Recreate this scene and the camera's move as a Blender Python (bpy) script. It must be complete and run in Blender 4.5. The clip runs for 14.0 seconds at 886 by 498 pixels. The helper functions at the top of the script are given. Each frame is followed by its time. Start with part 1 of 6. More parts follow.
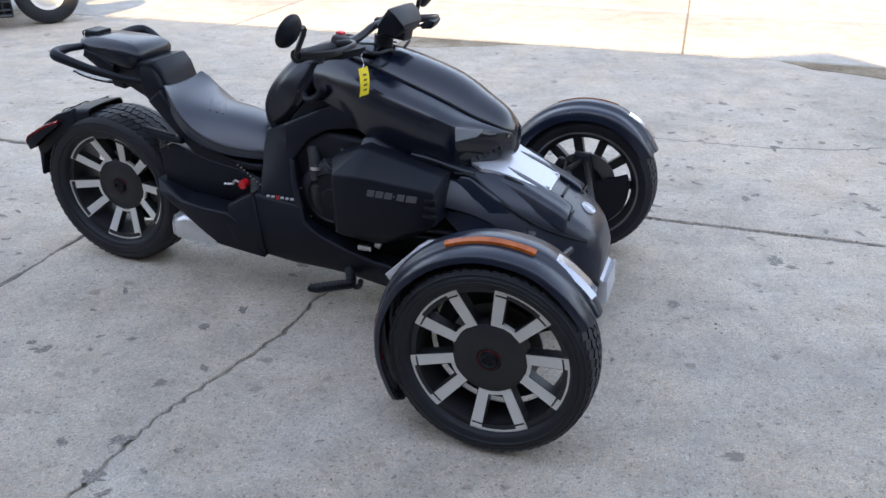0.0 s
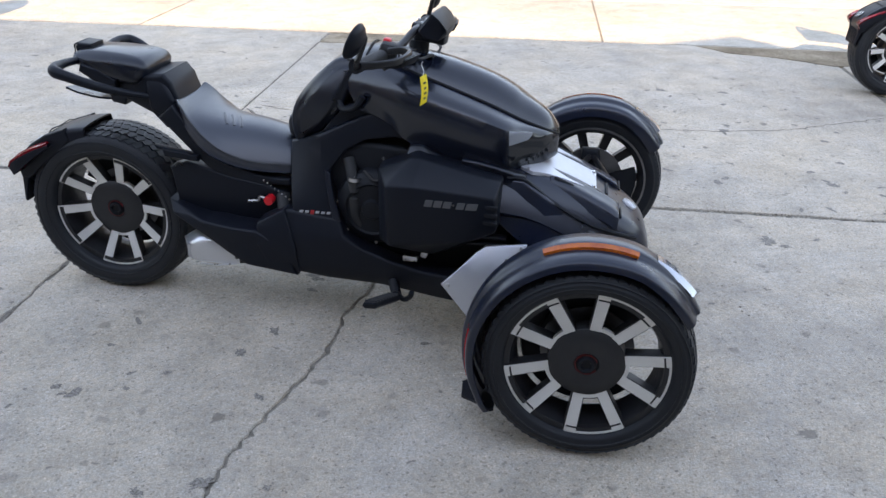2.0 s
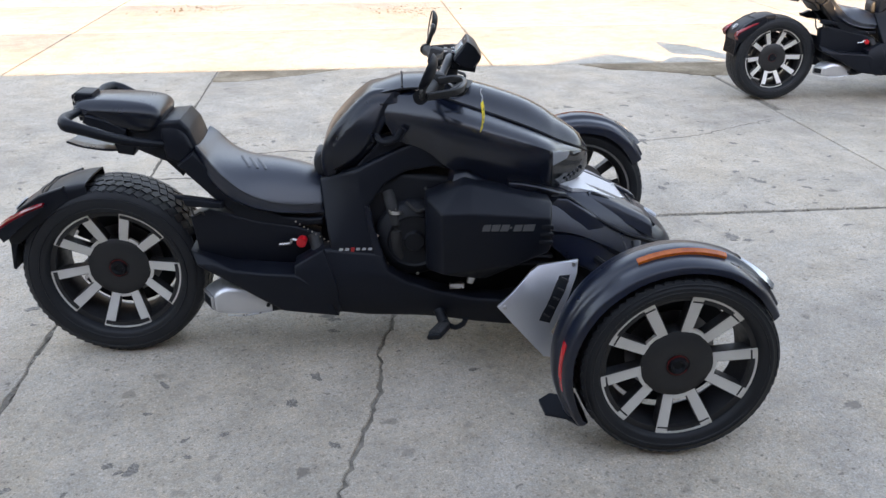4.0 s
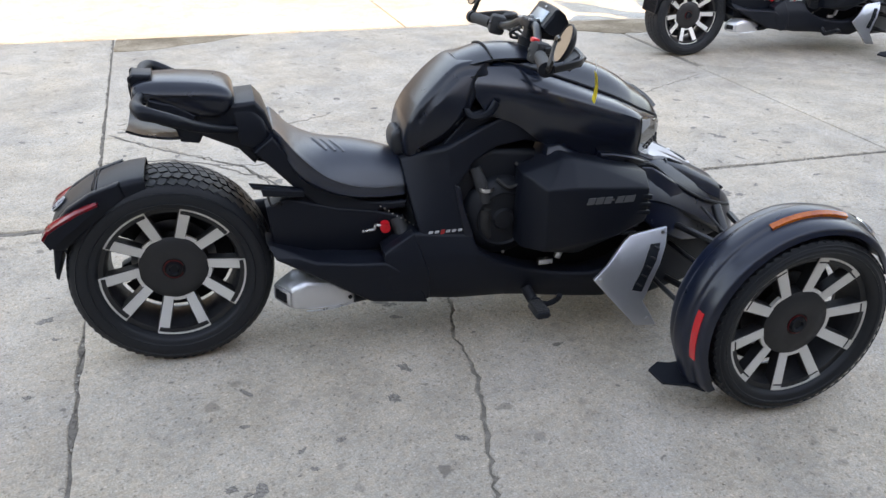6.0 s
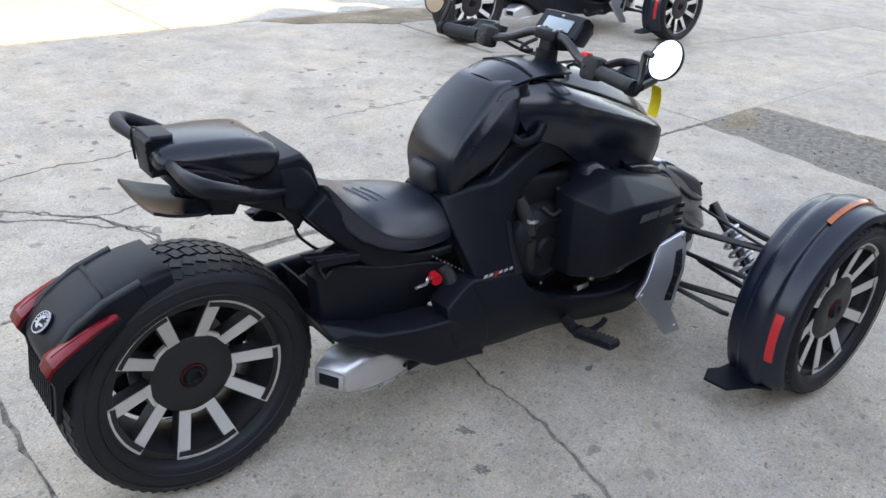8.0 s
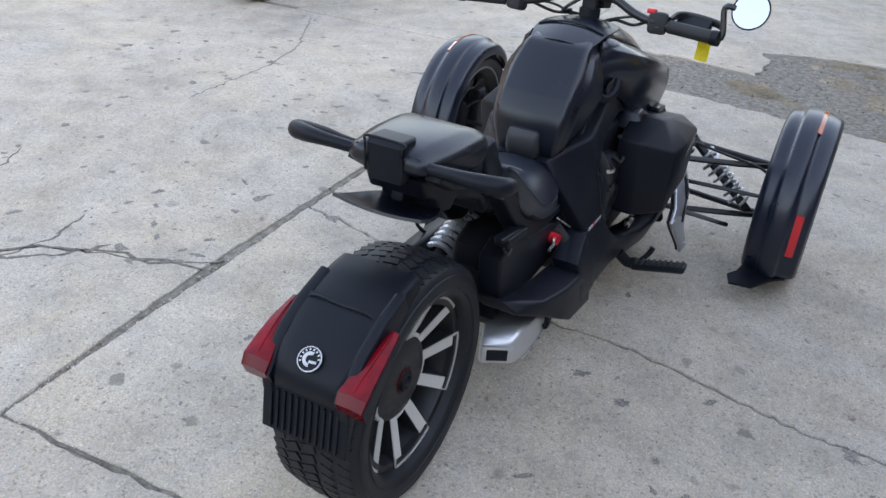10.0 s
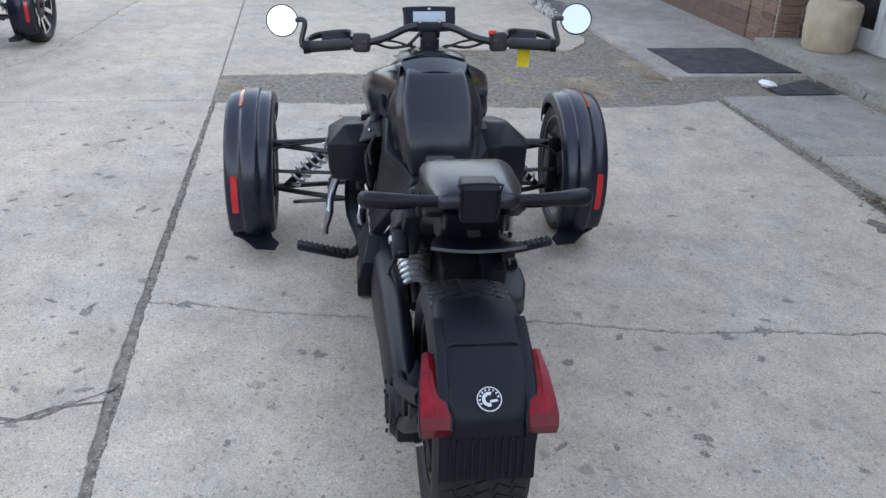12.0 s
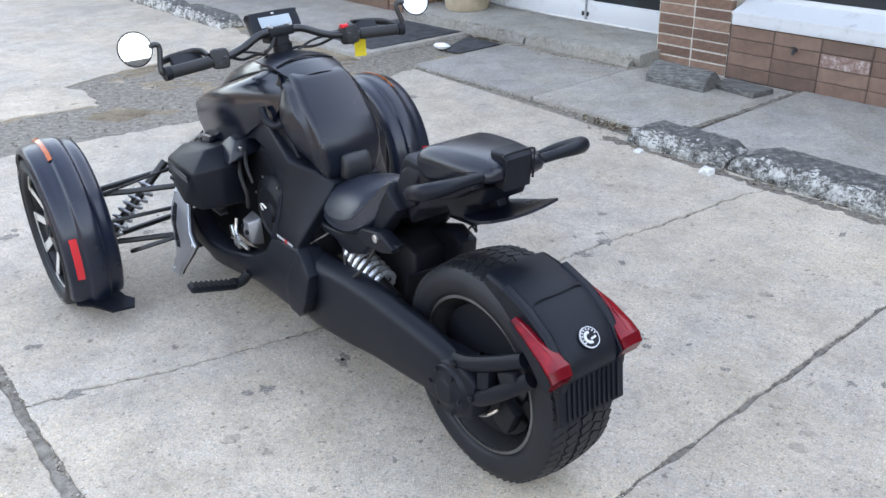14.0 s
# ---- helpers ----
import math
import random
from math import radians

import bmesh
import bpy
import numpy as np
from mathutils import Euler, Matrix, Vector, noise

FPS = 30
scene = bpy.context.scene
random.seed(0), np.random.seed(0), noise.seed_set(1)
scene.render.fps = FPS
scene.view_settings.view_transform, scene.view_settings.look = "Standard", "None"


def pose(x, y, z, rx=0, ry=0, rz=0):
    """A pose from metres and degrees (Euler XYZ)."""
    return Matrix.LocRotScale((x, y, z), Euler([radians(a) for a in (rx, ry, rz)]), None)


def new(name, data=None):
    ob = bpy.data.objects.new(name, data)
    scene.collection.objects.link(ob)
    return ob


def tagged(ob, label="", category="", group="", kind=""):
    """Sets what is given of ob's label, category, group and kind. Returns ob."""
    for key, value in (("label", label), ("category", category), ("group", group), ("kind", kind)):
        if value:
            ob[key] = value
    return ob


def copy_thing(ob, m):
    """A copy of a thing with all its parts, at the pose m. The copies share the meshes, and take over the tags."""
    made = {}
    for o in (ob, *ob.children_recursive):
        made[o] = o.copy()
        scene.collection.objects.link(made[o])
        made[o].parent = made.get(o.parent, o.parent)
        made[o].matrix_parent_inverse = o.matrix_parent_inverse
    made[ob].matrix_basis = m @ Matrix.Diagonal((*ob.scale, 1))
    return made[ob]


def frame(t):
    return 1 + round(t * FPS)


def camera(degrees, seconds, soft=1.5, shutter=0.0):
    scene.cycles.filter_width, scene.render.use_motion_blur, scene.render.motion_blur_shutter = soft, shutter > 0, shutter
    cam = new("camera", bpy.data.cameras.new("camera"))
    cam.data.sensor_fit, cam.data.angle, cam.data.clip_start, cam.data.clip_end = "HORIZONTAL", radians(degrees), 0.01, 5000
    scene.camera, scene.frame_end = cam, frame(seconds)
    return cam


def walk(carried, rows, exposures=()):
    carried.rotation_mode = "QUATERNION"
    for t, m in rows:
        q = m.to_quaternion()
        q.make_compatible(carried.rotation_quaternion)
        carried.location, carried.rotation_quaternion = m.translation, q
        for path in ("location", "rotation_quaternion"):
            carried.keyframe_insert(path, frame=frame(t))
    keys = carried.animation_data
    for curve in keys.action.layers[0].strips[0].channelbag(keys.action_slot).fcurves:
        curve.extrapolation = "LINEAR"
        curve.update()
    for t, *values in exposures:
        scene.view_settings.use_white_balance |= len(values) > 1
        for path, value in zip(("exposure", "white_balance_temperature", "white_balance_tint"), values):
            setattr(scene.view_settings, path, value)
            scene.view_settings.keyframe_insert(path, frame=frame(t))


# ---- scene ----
cam = camera(55.9, 14.0)
METRES, EYE, TILT, LEAN, TURN = 6.494, 1.5, 0.0, 0.0, 0.0
ROWS = [
    (0.0, 0.0, 0.0, 0.0, 0.18, -25.47, -0.38),
    (0.5, -0.0195, -0.0029, 0.0022, -1.86, -24.95, -1.53),
    (1.0, -0.0358, 0.0063, 0.0018, -3.21, -25.94, -1.23),
    (1.5, -0.0557, 0.0168, 0.0041, -5.71, -26.8, -1.05),
    (2.0, -0.088, 0.0161, 0.005, -9.47, -26.16, -0.72),
    (2.5, -0.1139, 0.011, 0.0062, -14.11, -24.92, -0.35),
    (3.0, -0.1354, 0.0173, 0.0038, -16.4, -23.98, -0.37),
    (5.5, -0.2687, 0.0968, 0.003, -32.02, -26.0, -0.6),
    (6.0, -0.29, 0.118, 0.0032, -34.14, -26.63, -1.54),
    (6.5, -0.3222, 0.1473, 0.0014, -37.63, -26.91, -2.55),
    (7.0, -0.3396, 0.1775, 0.0014, -43.37, -26.68, -2.81),
    (7.5, -0.3475, 0.2269, 0.0001, -50.2, -26.5, -2.91),
    (8.0, -0.3642, 0.2688, -0.0, -57.09, -26.76, -3.57),
    (10.5, -0.4345, 0.476, 0.0029, -89.13, -28.32, -3.76),
    (11.0, -0.4281, 0.52, 0.0053, -99.38, -26.99, -2.99),
    (11.5, -0.4292, 0.5685, 0.0063, -107.91, -26.19, -2.95),
    (12.0, -0.4247, 0.6042, 0.0076, -115.03, -25.92, -1.85),
    (12.5, -0.4064, 0.6303, 0.005, -121.78, -26.96, -0.19),
    (13.0, -0.386, 0.6605, 0.0047, -129.82, -27.55, -0.25),
    (13.5, -0.3655, 0.6997, 0.0065, -138.6, -27.06, 0.7),
    (14.0, -0.339, 0.7236, 0.0072, -145.31, -26.25, 1.68),
]
EXPOSURES = [(0.0, 2.81, 9450, 22), (3.0, 2.8, 9950, 21), (6.5, 3.03, 10950, 21), (8.0, 3.03, 10500, 21), (11.0, 2.79, 10100, 21), (12.5, 2.83, 10100, 21), (13.4, 3.25, 10200, 21), (14.0, 3.36, 10200, 21)]
walk(cam, [(t, pose(0, 0, EYE, TILT, LEAN, TURN) @ pose(METRES * x, METRES * y, METRES * z, 90 + pitch, roll, yaw)) for t, x, y, z, yaw, pitch, roll in ROWS], EXPOSURES)

# ---- light: the sun stands behind the building, so that the yard lies in its shade ----
SUN_EL, SUN_AZ = 22.8, -16.0
world = bpy.data.worlds.new("world")
scene.world = world
world.use_nodes = True
wn = world.node_tree
sky = wn.nodes.new("ShaderNodeTexSky")
sky.sky_type = "NISHITA"
sky.sun_disc = False
sky.sun_elevation = radians(SUN_EL)
sky.sun_rotation = radians(180 - SUN_AZ)
sky.dust_density = 0.15
sky.ozone_density = 1.6
wn.nodes["Background"].inputs["Strength"].default_value = 0.15
wn.links.new(sky.outputs["Color"], wn.nodes["Background"].inputs["Color"])
sun = new("sun", bpy.data.lights.new("sun", "SUN"))
sun.data.energy, sun.data.angle, sun.data.color = 1.9, radians(0.5), (1.0, 0.85, 0.62)
sun.matrix_world = pose(0, -10, 12, 90 - SUN_EL, 0, SUN_AZ)


# ---- materials ----
def mat(name, colour, rough=0.5, metal=0.0, spec=0.5, **extra):
    m = bpy.data.materials.new(name)
    m.use_nodes = True
    b = m.node_tree.nodes["Principled BSDF"]
    b.inputs["Base Color"].default_value = (*colour, 1)
    b.inputs["Roughness"].default_value = rough
    b.inputs["Metallic"].default_value = metal
    b.inputs["Specular IOR Level"].default_value = spec
    for key, value in extra.items():
        b.inputs[key.replace("_", " ")].default_value = value
    return m


def node(m, kind, **values):
    n = m.node_tree.nodes.new(kind)
    for key, value in values.items():
        n.inputs[key].default_value = value
    return n


def wire(m, a, b):
    m.node_tree.links.new(a, b)


def coords(m):
    return m.node_tree.nodes.new("ShaderNodeTexCoord").outputs["Object"]


def ramp(m, source, stops):
    r = m.node_tree.nodes.new("ShaderNodeValToRGB")
    e = r.color_ramp.elements
    while len(e) < len(stops):
        e.new(0.5)
    for item, (at, c) in zip(e, stops):
        item.position = at
        item.color = (*c, 1) if isinstance(c, tuple) else (c, c, c, 1)
    wire(m, source, r.inputs["Fac"])
    return r.outputs["Color"]


def mixed(m, fac, a, b, blend="MIX"):
    n = m.node_tree.nodes.new("ShaderNodeMix")
    n.data_type, n.blend_type = "RGBA", blend
    for socket, value in ((n.inputs[0], fac), (n.inputs[6], a), (n.inputs[7], b)):
        if isinstance(value, bpy.types.NodeSocket):
            wire(m, value, socket)
        else:
            socket.default_value = value if isinstance(value, float) else (*value, 1)
    return n.outputs[2]


def noise_of(m, scale, detail=4.0, rough=0.55, where=None, warp=0.0):
    n = node(m, "ShaderNodeTexNoise", Scale=scale, Detail=detail, Roughness=rough, Distortion=warp)
    wire(m, where or coords(m), n.inputs["Vector"])
    return n.outputs["Fac"]


def bump(m, height, strength, distance):
    n = node(m, "ShaderNodeBump", Strength=strength, Distance=distance)
    wire(m, height, n.inputs["Height"])
    wire(m, n.outputs["Normal"], m.node_tree.nodes["Principled BSDF"].inputs["Normal"])


def base(m, colour=None, rough=None):
    b = m.node_tree.nodes["Principled BSDF"]
    if colour is not None:
        wire(m, colour, b.inputs["Base Color"])
    if rough is not None:
        wire(m, rough, b.inputs["Roughness"])
    return m


def plastic(name, colour, rough, grain=900.0, depth=0.0004, dust=0.03, spec=0.5):
    """Moulded black plastic or satin paint: fine grain, faint dust and handling marks."""
    m = mat(name, colour, rough, 0.0, spec)
    wear = noise_of(m, 7.0, 5.0)
    dusty = tuple(min(1.0, c + dust * 0.22) for c in colour)
    base(m, ramp(m, wear, ((0.35, colour), (0.75, dusty))), ramp(m, noise_of(m, 16.0, 4.0), ((0.3, rough - 0.008), (0.75, rough + 0.018))))
    bump(m, noise_of(m, grain, 2.0), 0.25, depth)
    return m


def brushed(name, colour, rough, metal=1.0):
    m = mat(name, colour, rough, metal)
    base(m, None, ramp(m, noise_of(m, 60.0, 3.0), ((0.3, rough - 0.07), (0.7, rough + 0.1))))
    bump(m, noise_of(m, 500.0, 2.0), 0.12, 0.0003)
    return m


def concrete_mat(name, light, dark, spots=0.55):
    """Weathered concrete: broad stains, cement mottling, exposed sand grains and dark spalled pits."""
    m = mat(name, light, 0.9, spec=0.25)
    at = coords(m)
    tone = m.node_tree.nodes.new("ShaderNodeObjectInfo").outputs["Random"]
    broad = ramp(m, noise_of(m, 0.75, 5.0, 0.6, at, 0.4), ((0.34, dark), (0.66, light)))
    broad = mixed(m, 1.0, broad, ramp(m, noise_of(m, 2.1, 4.0, 0.6, at, 0.8), ((0.36, (1.03, 1.0, 0.95)), (0.62, (0.985, 1.0, 1.01)))), "MULTIPLY")
    mott = ramp(m, noise_of(m, 5.0, 6.0, 0.65, at), ((0.3, 0.78), (0.7, 1.1)))
    c = mixed(m, 1.0, broad, mott, "MULTIPLY")
    c = mixed(m, 1.0, c, ramp(m, tone, ((0.0, (0.93, 0.93, 0.94)), (1.0, (1.05, 1.04, 1.02)))), "MULTIPLY")
    grain = node(m, "ShaderNodeTexVoronoi", Scale=155.0)
    wire(m, at, grain.inputs["Vector"])
    c = mixed(m, 1.0, c, ramp(m, grain.outputs["Color"], ((0.0, 0.58), (0.12, 0.70), (0.20, 0.96), (0.5, 1.0), (0.84, 1.03), (0.91, 1.20), (1.0, 1.32))), "MULTIPLY")
    fine = noise_of(m, 170.0, 4.0, 0.7, at)
    c = mixed(m, 1.0, c, ramp(m, fine, ((0.32, 0.80), (0.66, 1.12))), "MULTIPLY")
    sand = noise_of(m, 85.0, 6.0, 0.78, at)
    c = mixed(m, 1.0, c, ramp(m, sand, ((0.34, 0.84), (0.50, 1.01), (0.66, 1.14))), "MULTIPLY")
    c = mixed(m, 1.0, c, ramp(m, noise_of(m, 46.0, 3.0, 0.6, at), ((0.36, (1.03, 1.0, 0.97)), (0.62, (0.97, 1.0, 1.03)))), "MULTIPLY")
    # scattered pits and oil spots with ragged edges
    rag = node(m, "ShaderNodeTexNoise", Scale=22.0, Detail=4.0)
    wire(m, at, rag.inputs["Vector"])
    off = node(m, "ShaderNodeVectorMath")
    off.operation = "MULTIPLY_ADD"
    wire(m, rag.outputs["Color"], off.inputs[0])
    off.inputs[1].default_value = (0.07, 0.05, 0.0)
    wire(m, at, off.inputs[2])
    pit = node(m, "ShaderNodeTexVoronoi", Scale=9.5, Randomness=1.0)
    wire(m, off.outputs[0], pit.inputs["Vector"])
    size = node(m, "ShaderNodeMath")
    size.operation = "MULTIPLY_ADD"
    sep = m.node_tree.nodes.new("ShaderNodeSeparateColor")
    wire(m, pit.outputs["Color"], sep.inputs[0])
    wire(m, sep.outputs[0], size.inputs[0])
    size.inputs[1].default_value, size.inputs[2].default_value = -0.48, 0.305
    gap = node(m, "ShaderNodeMath")
    gap.operation = "ADD"
    wire(m, pit.outputs["Distance"], gap.inputs[0])
    wire(m, size.outputs[0], gap.inputs[1])
    mask = ramp(m, gap.outputs[0], ((0.03, 1.0), (0.09, 0.0)))
    soft = mixed(m, 1.0, mask, ramp(m, noise_of(m, 1.7, 3.0, 0.5, at), ((0.38, spots * 0.15), (0.62, spots))), "MULTIPLY")
    c = mixed(m, soft, c, tuple(0.40 * v for v in dark))
    small = node(m, "ShaderNodeTexVoronoi", Scale=26.0, Randomness=1.0)
    wire(m, off.outputs[0], small.inputs["Vector"])
    sep2 = m.node_tree.nodes.new("ShaderNodeSeparateColor")
    wire(m, small.outputs["Color"], sep2.inputs[0])
    pick = ramp(m, sep2.outputs[1], ((0.70, 0.0), (0.76, 0.85)))
    dots = mixed(m, 1.0, ramp(m, small.outputs["Distance"], ((0.11, 1.0), (0.19, 0.0))), pick, "MULTIPLY")
    c = mixed(m, dots, c, tuple(0.45 * v for v in dark))
    c = mixed(m, 1.0, c, ramp(m, noise_of(m, 34.0, 3.0, 0.6, at), ((0.34, 0.90), (0.60, 1.03))), "MULTIPLY")
    base(m, c)
    h = mixed(m, 1.0, fine, ramp(m, mask, ((0.0, 1.0), (1.0, 0.25))), "MULTIPLY")
    bump(m, h, 0.55, 0.006)
    return m


M_CONC = concrete_mat("weathered_concrete", (0.572, 0.486, 0.398), (0.453, 0.392, 0.330), 0.75)
M_APRON = concrete_mat("apron_concrete", (0.412, 0.376, 0.338), (0.30, 0.273, 0.248), 0.3)
# darker than the apron: dirt, plus the entrance's shade put into the colour
M_STEP = concrete_mat("shaded_step_concrete", (0.335, 0.31, 0.275), (0.235, 0.217, 0.195), 0.5)
M_CHIP = mat("fresh_broken_concrete", (0.62, 0.60, 0.56), 0.95, spec=0.2)
base(M_CHIP, ramp(M_CHIP, noise_of(M_CHIP, 60.0, 6.0, 0.7), ((0.3, (0.42, 0.40, 0.37)), (0.6, (0.70, 0.68, 0.64)))))
M_STREET = concrete_mat("street_concrete", (0.50, 0.47, 0.42), (0.42, 0.39, 0.34), 0.35)
M_DIRT = mat("dirt_filled_joint", (0.14, 0.13, 0.115), 1.0, spec=0.1)
base(M_DIRT, ramp(M_DIRT, noise_of(M_DIRT, 30.0, 6.0, 0.7), ((0.3, (0.12, 0.105, 0.088)), (0.7, (0.34, 0.30, 0.25)))))
M_CRACK = mat("crack_dirt", (0.10, 0.09, 0.08), 1.0, spec=0.1)
base(M_CRACK, ramp(M_CRACK, noise_of(M_CRACK, 40.0, 5.0, 0.7), ((0.3, (0.07, 0.06, 0.05)), (0.7, (0.27, 0.235, 0.20)))))
bump(M_DIRT, noise_of(M_DIRT, 120.0, 4.0), 0.8, 0.006)
M_GRAVEL = mat("crushed_gravel", (0.24, 0.22, 0.19), 1.0, spec=0.15)
gcol = mixed(M_GRAVEL, 1.0, ramp(M_GRAVEL, noise_of(M_GRAVEL, 2.2, 5.0, 0.65), ((0.32, (0.155, 0.115, 0.078)), (0.52, (0.285, 0.222, 0.156)), (0.70, (0.43, 0.35, 0.262)))), ramp(M_GRAVEL, noise_of(M_GRAVEL, 55.0, 6.0, 0.75), ((0.3, 0.62), (0.7, 1.3))), "MULTIPLY")
base(M_GRAVEL, gcol)
bump(M_GRAVEL, noise_of(M_GRAVEL, 90.0, 5.0, 0.7), 0.7, 0.008)
M_PEBBLE = mat("pebbles", (0.3, 0.28, 0.25), 0.95, spec=0.2)
geo = M_PEBBLE.node_tree.nodes.new("ShaderNodeNewGeometry")
base(M_PEBBLE, ramp(M_PEBBLE, geo.outputs["Random Per Island"], ((0.0, (0.12, 0.095, 0.072)), (0.65, (0.27, 0.225, 0.175)), (1.0, (0.50, 0.46, 0.40)))))
M_KERB = mat("crumbling_kerb_concrete", (0.4, 0.4, 0.39), 0.95, spec=0.2)
kb = ramp(M_KERB, noise_of(M_KERB, 14.0, 10.0, 0.88), ((0.41, (0.06, 0.056, 0.052)), (0.48, (0.24, 0.23, 0.21)), (0.54, (0.66, 0.64, 0.60))))
base(M_KERB, kb)
bump(M_KERB, noise_of(M_KERB, 42.0, 8.0, 0.75), 1.0, 0.02)
M_KERBTOP = mat("stained_kerb_top", (0.15, 0.145, 0.135), 0.95, spec=0.2)
base(M_KERBTOP, ramp(M_KERBTOP, noise_of(M_KERBTOP, 22.0, 9.0, 0.8), ((0.34, (0.055, 0.052, 0.05)), (0.53, (0.135, 0.13, 0.122)), (0.66, (0.36, 0.345, 0.32)))))
bump(M_KERBTOP, noise_of(M_KERBTOP, 60.0, 8.0, 0.75), 0.9, 0.01)
M_BRICK = mat("brown_brick", (0.26, 0.14, 0.095), 0.8, spec=0.3)
ob_r = M_BRICK.node_tree.nodes.new("ShaderNodeObjectInfo").outputs["Random"]
bc = ramp(M_BRICK, ob_r, ((0.0, (0.140, 0.080, 0.060)), (0.5, (0.195, 0.112, 0.082)), (1.0, (0.245, 0.146, 0.108))))
base(M_BRICK, mixed(M_BRICK, 1.0, bc, ramp(M_BRICK, noise_of(M_BRICK, 28.0, 6.0, 0.7), ((0.3, 0.72), (0.7, 1.15))), "MULTIPLY"))
bump(M_BRICK, noise_of(M_BRICK, 150.0, 4.0), 0.5, 0.003)
M_TILE = mat("glazed_brown_wall_tile", (0.21, 0.10, 0.075), 0.45)
ob_t = M_TILE.node_tree.nodes.new("ShaderNodeObjectInfo").outputs["Random"]
tc = ramp(M_TILE, ob_t, ((0.0, (0.120, 0.072, 0.056)), (0.6, (0.165, 0.094, 0.070)), (1.0, (0.20, 0.120, 0.092))))
base(M_TILE, mixed(M_TILE, 1.0, tc, ramp(M_TILE, noise_of(M_TILE, 14.0, 6.0, 0.7), ((0.3, 0.75), (0.7, 1.2))), "MULTIPLY"))
bump(M_TILE, noise_of(M_TILE, 60.0, 4.0), 0.3, 0.002)
M_MORTAR = mat("pale_mortar", (0.46, 0.42, 0.36), 0.95, spec=0.2)
base(M_MORTAR, ramp(M_MORTAR, noise_of(M_MORTAR, 40.0, 5.0), ((0.3, (0.34, 0.30, 0.25)), (0.7, (0.52, 0.48, 0.42)))))
M_JOINT = mat("dark_tile_joint", (0.09, 0.06, 0.05), 0.95)
M_WHITE = mat("painted_white_trim", (0.74, 0.75, 0.76), 0.5)
base(M_WHITE, ramp(M_WHITE, noise_of(M_WHITE, 9.0, 7.0, 0.7), ((0.25, (0.34, 0.34, 0.33)), (0.45, (0.52, 0.53, 0.54)))))
M_GLASS_D = mat("dark_window_glass", (0.02, 0.023, 0.026), 0.06)
M_BIN = mat("tan_planter_clay", (0.42, 0.33, 0.23), 0.75)
base(M_BIN, ramp(M_BIN, noise_of(M_BIN, 8.0, 6.0), ((0.3, (0.33, 0.26, 0.185)), (0.7, (0.47, 0.375, 0.27)))))
M_MAT = mat("rubber_door_mat", (0.035, 0.037, 0.042), 0.9)
base(M_MAT, ramp(M_MAT, noise_of(M_MAT, 12.0, 6.0), ((0.3, (0.022, 0.023, 0.027)), (0.75, (0.07, 0.07, 0.075)))))
bump(M_MAT, noise_of(M_MAT, 220.0, 2.0), 0.6, 0.004)
M_WOOD = mat("weathered_timber", (0.2, 0.18, 0.16), 0.9)
wm = M_WOOD.node_tree.nodes.new("ShaderNodeMapping")
wire(M_WOOD, coords(M_WOOD), wm.inputs["Vector"])
wm.inputs["Rotation"].default_value = (0, 0, radians(16))
wm.inputs["Scale"].default_value = (6, 60, 60)
base(M_WOOD, ramp(M_WOOD, noise_of(M_WOOD, 1.5, 8.0, 0.75, wm.outputs[0]), ((0.3, (0.03, 0.028, 0.026)), (0.5, (0.105, 0.10, 0.093)), (0.72, (0.29, 0.28, 0.265)))))
bump(M_WOOD, noise_of(M_WOOD, 2.0, 6.0, 0.7, wm.outputs[0]), 0.8, 0.008)
# for the added blocks that keep low sky out of the reflections
M_SKYBLOCK = mat("dark_sky_block", (0.06, 0.066, 0.075), 0.9)
base(M_SKYBLOCK, ramp(M_SKYBLOCK, noise_of(M_SKYBLOCK, 0.6, 5.0), ((0.3, (0.045, 0.05, 0.058)), (0.7, (0.075, 0.082, 0.092)))))
M_PAPER = mat("white_paper", (0.8, 0.8, 0.8), 0.6)

# the blue in these black bases stands for the reflected sky
M_BLACK = plastic("matte_black_plastic", (0.0052, 0.0070, 0.0112), 0.42, 900.0, 0.0003, 0.004, 0.20)
M_SATIN = plastic("satin_black_panel", (0.0034, 0.0058, 0.0120), 0.28, 1400.0, 0.0002, 0.002, 0.46)
# same satin black, base made bluer for sky reflected in hood and fenders
M_SATIN_SKY = plastic("satin_black_sky_tinted", (0.0026, 0.0066, 0.0180), 0.28, 1400.0, 0.0002, 0.002, 0.56)
M_GLOSS = plastic("semi_gloss_black_cowl", (0.0038, 0.0066, 0.0135), 0.21, 1400.0, 0.0001, 0.002, 0.66)
M_GREY = plastic("charcoal_plastic", (0.018, 0.0195, 0.023), 0.5)
M_SEAT = plastic("black_seat_vinyl", (0.0062, 0.0108, 0.0215), 0.34, 420.0, 0.0010, 0.012, 0.85)
M_RUBBER = plastic("tyre_rubber", (0.0082, 0.0098, 0.0130), 0.52, 300.0, 0.0012, 0.018, 0.34)
M_GRIP = plastic("soft_rubber", (0.013, 0.013, 0.014), 0.7, 500.0, 0.0014)
M_INNER = plastic("engine_black", (0.0078, 0.0092, 0.0122), 0.5, 900.0, 0.0004, 0.01, 0.2)
M_FRAME = plastic("black_steel_tube", (0.010, 0.010, 0.011), 0.35, 300.0, 0.0004)
M_SILVER = brushed("silver_anodised_panel", (0.58, 0.59, 0.62), 0.36, 0.85)
M_SILVER_P = brushed("silver_painted_plastic", (0.55, 0.56, 0.59), 0.42, 0.55)
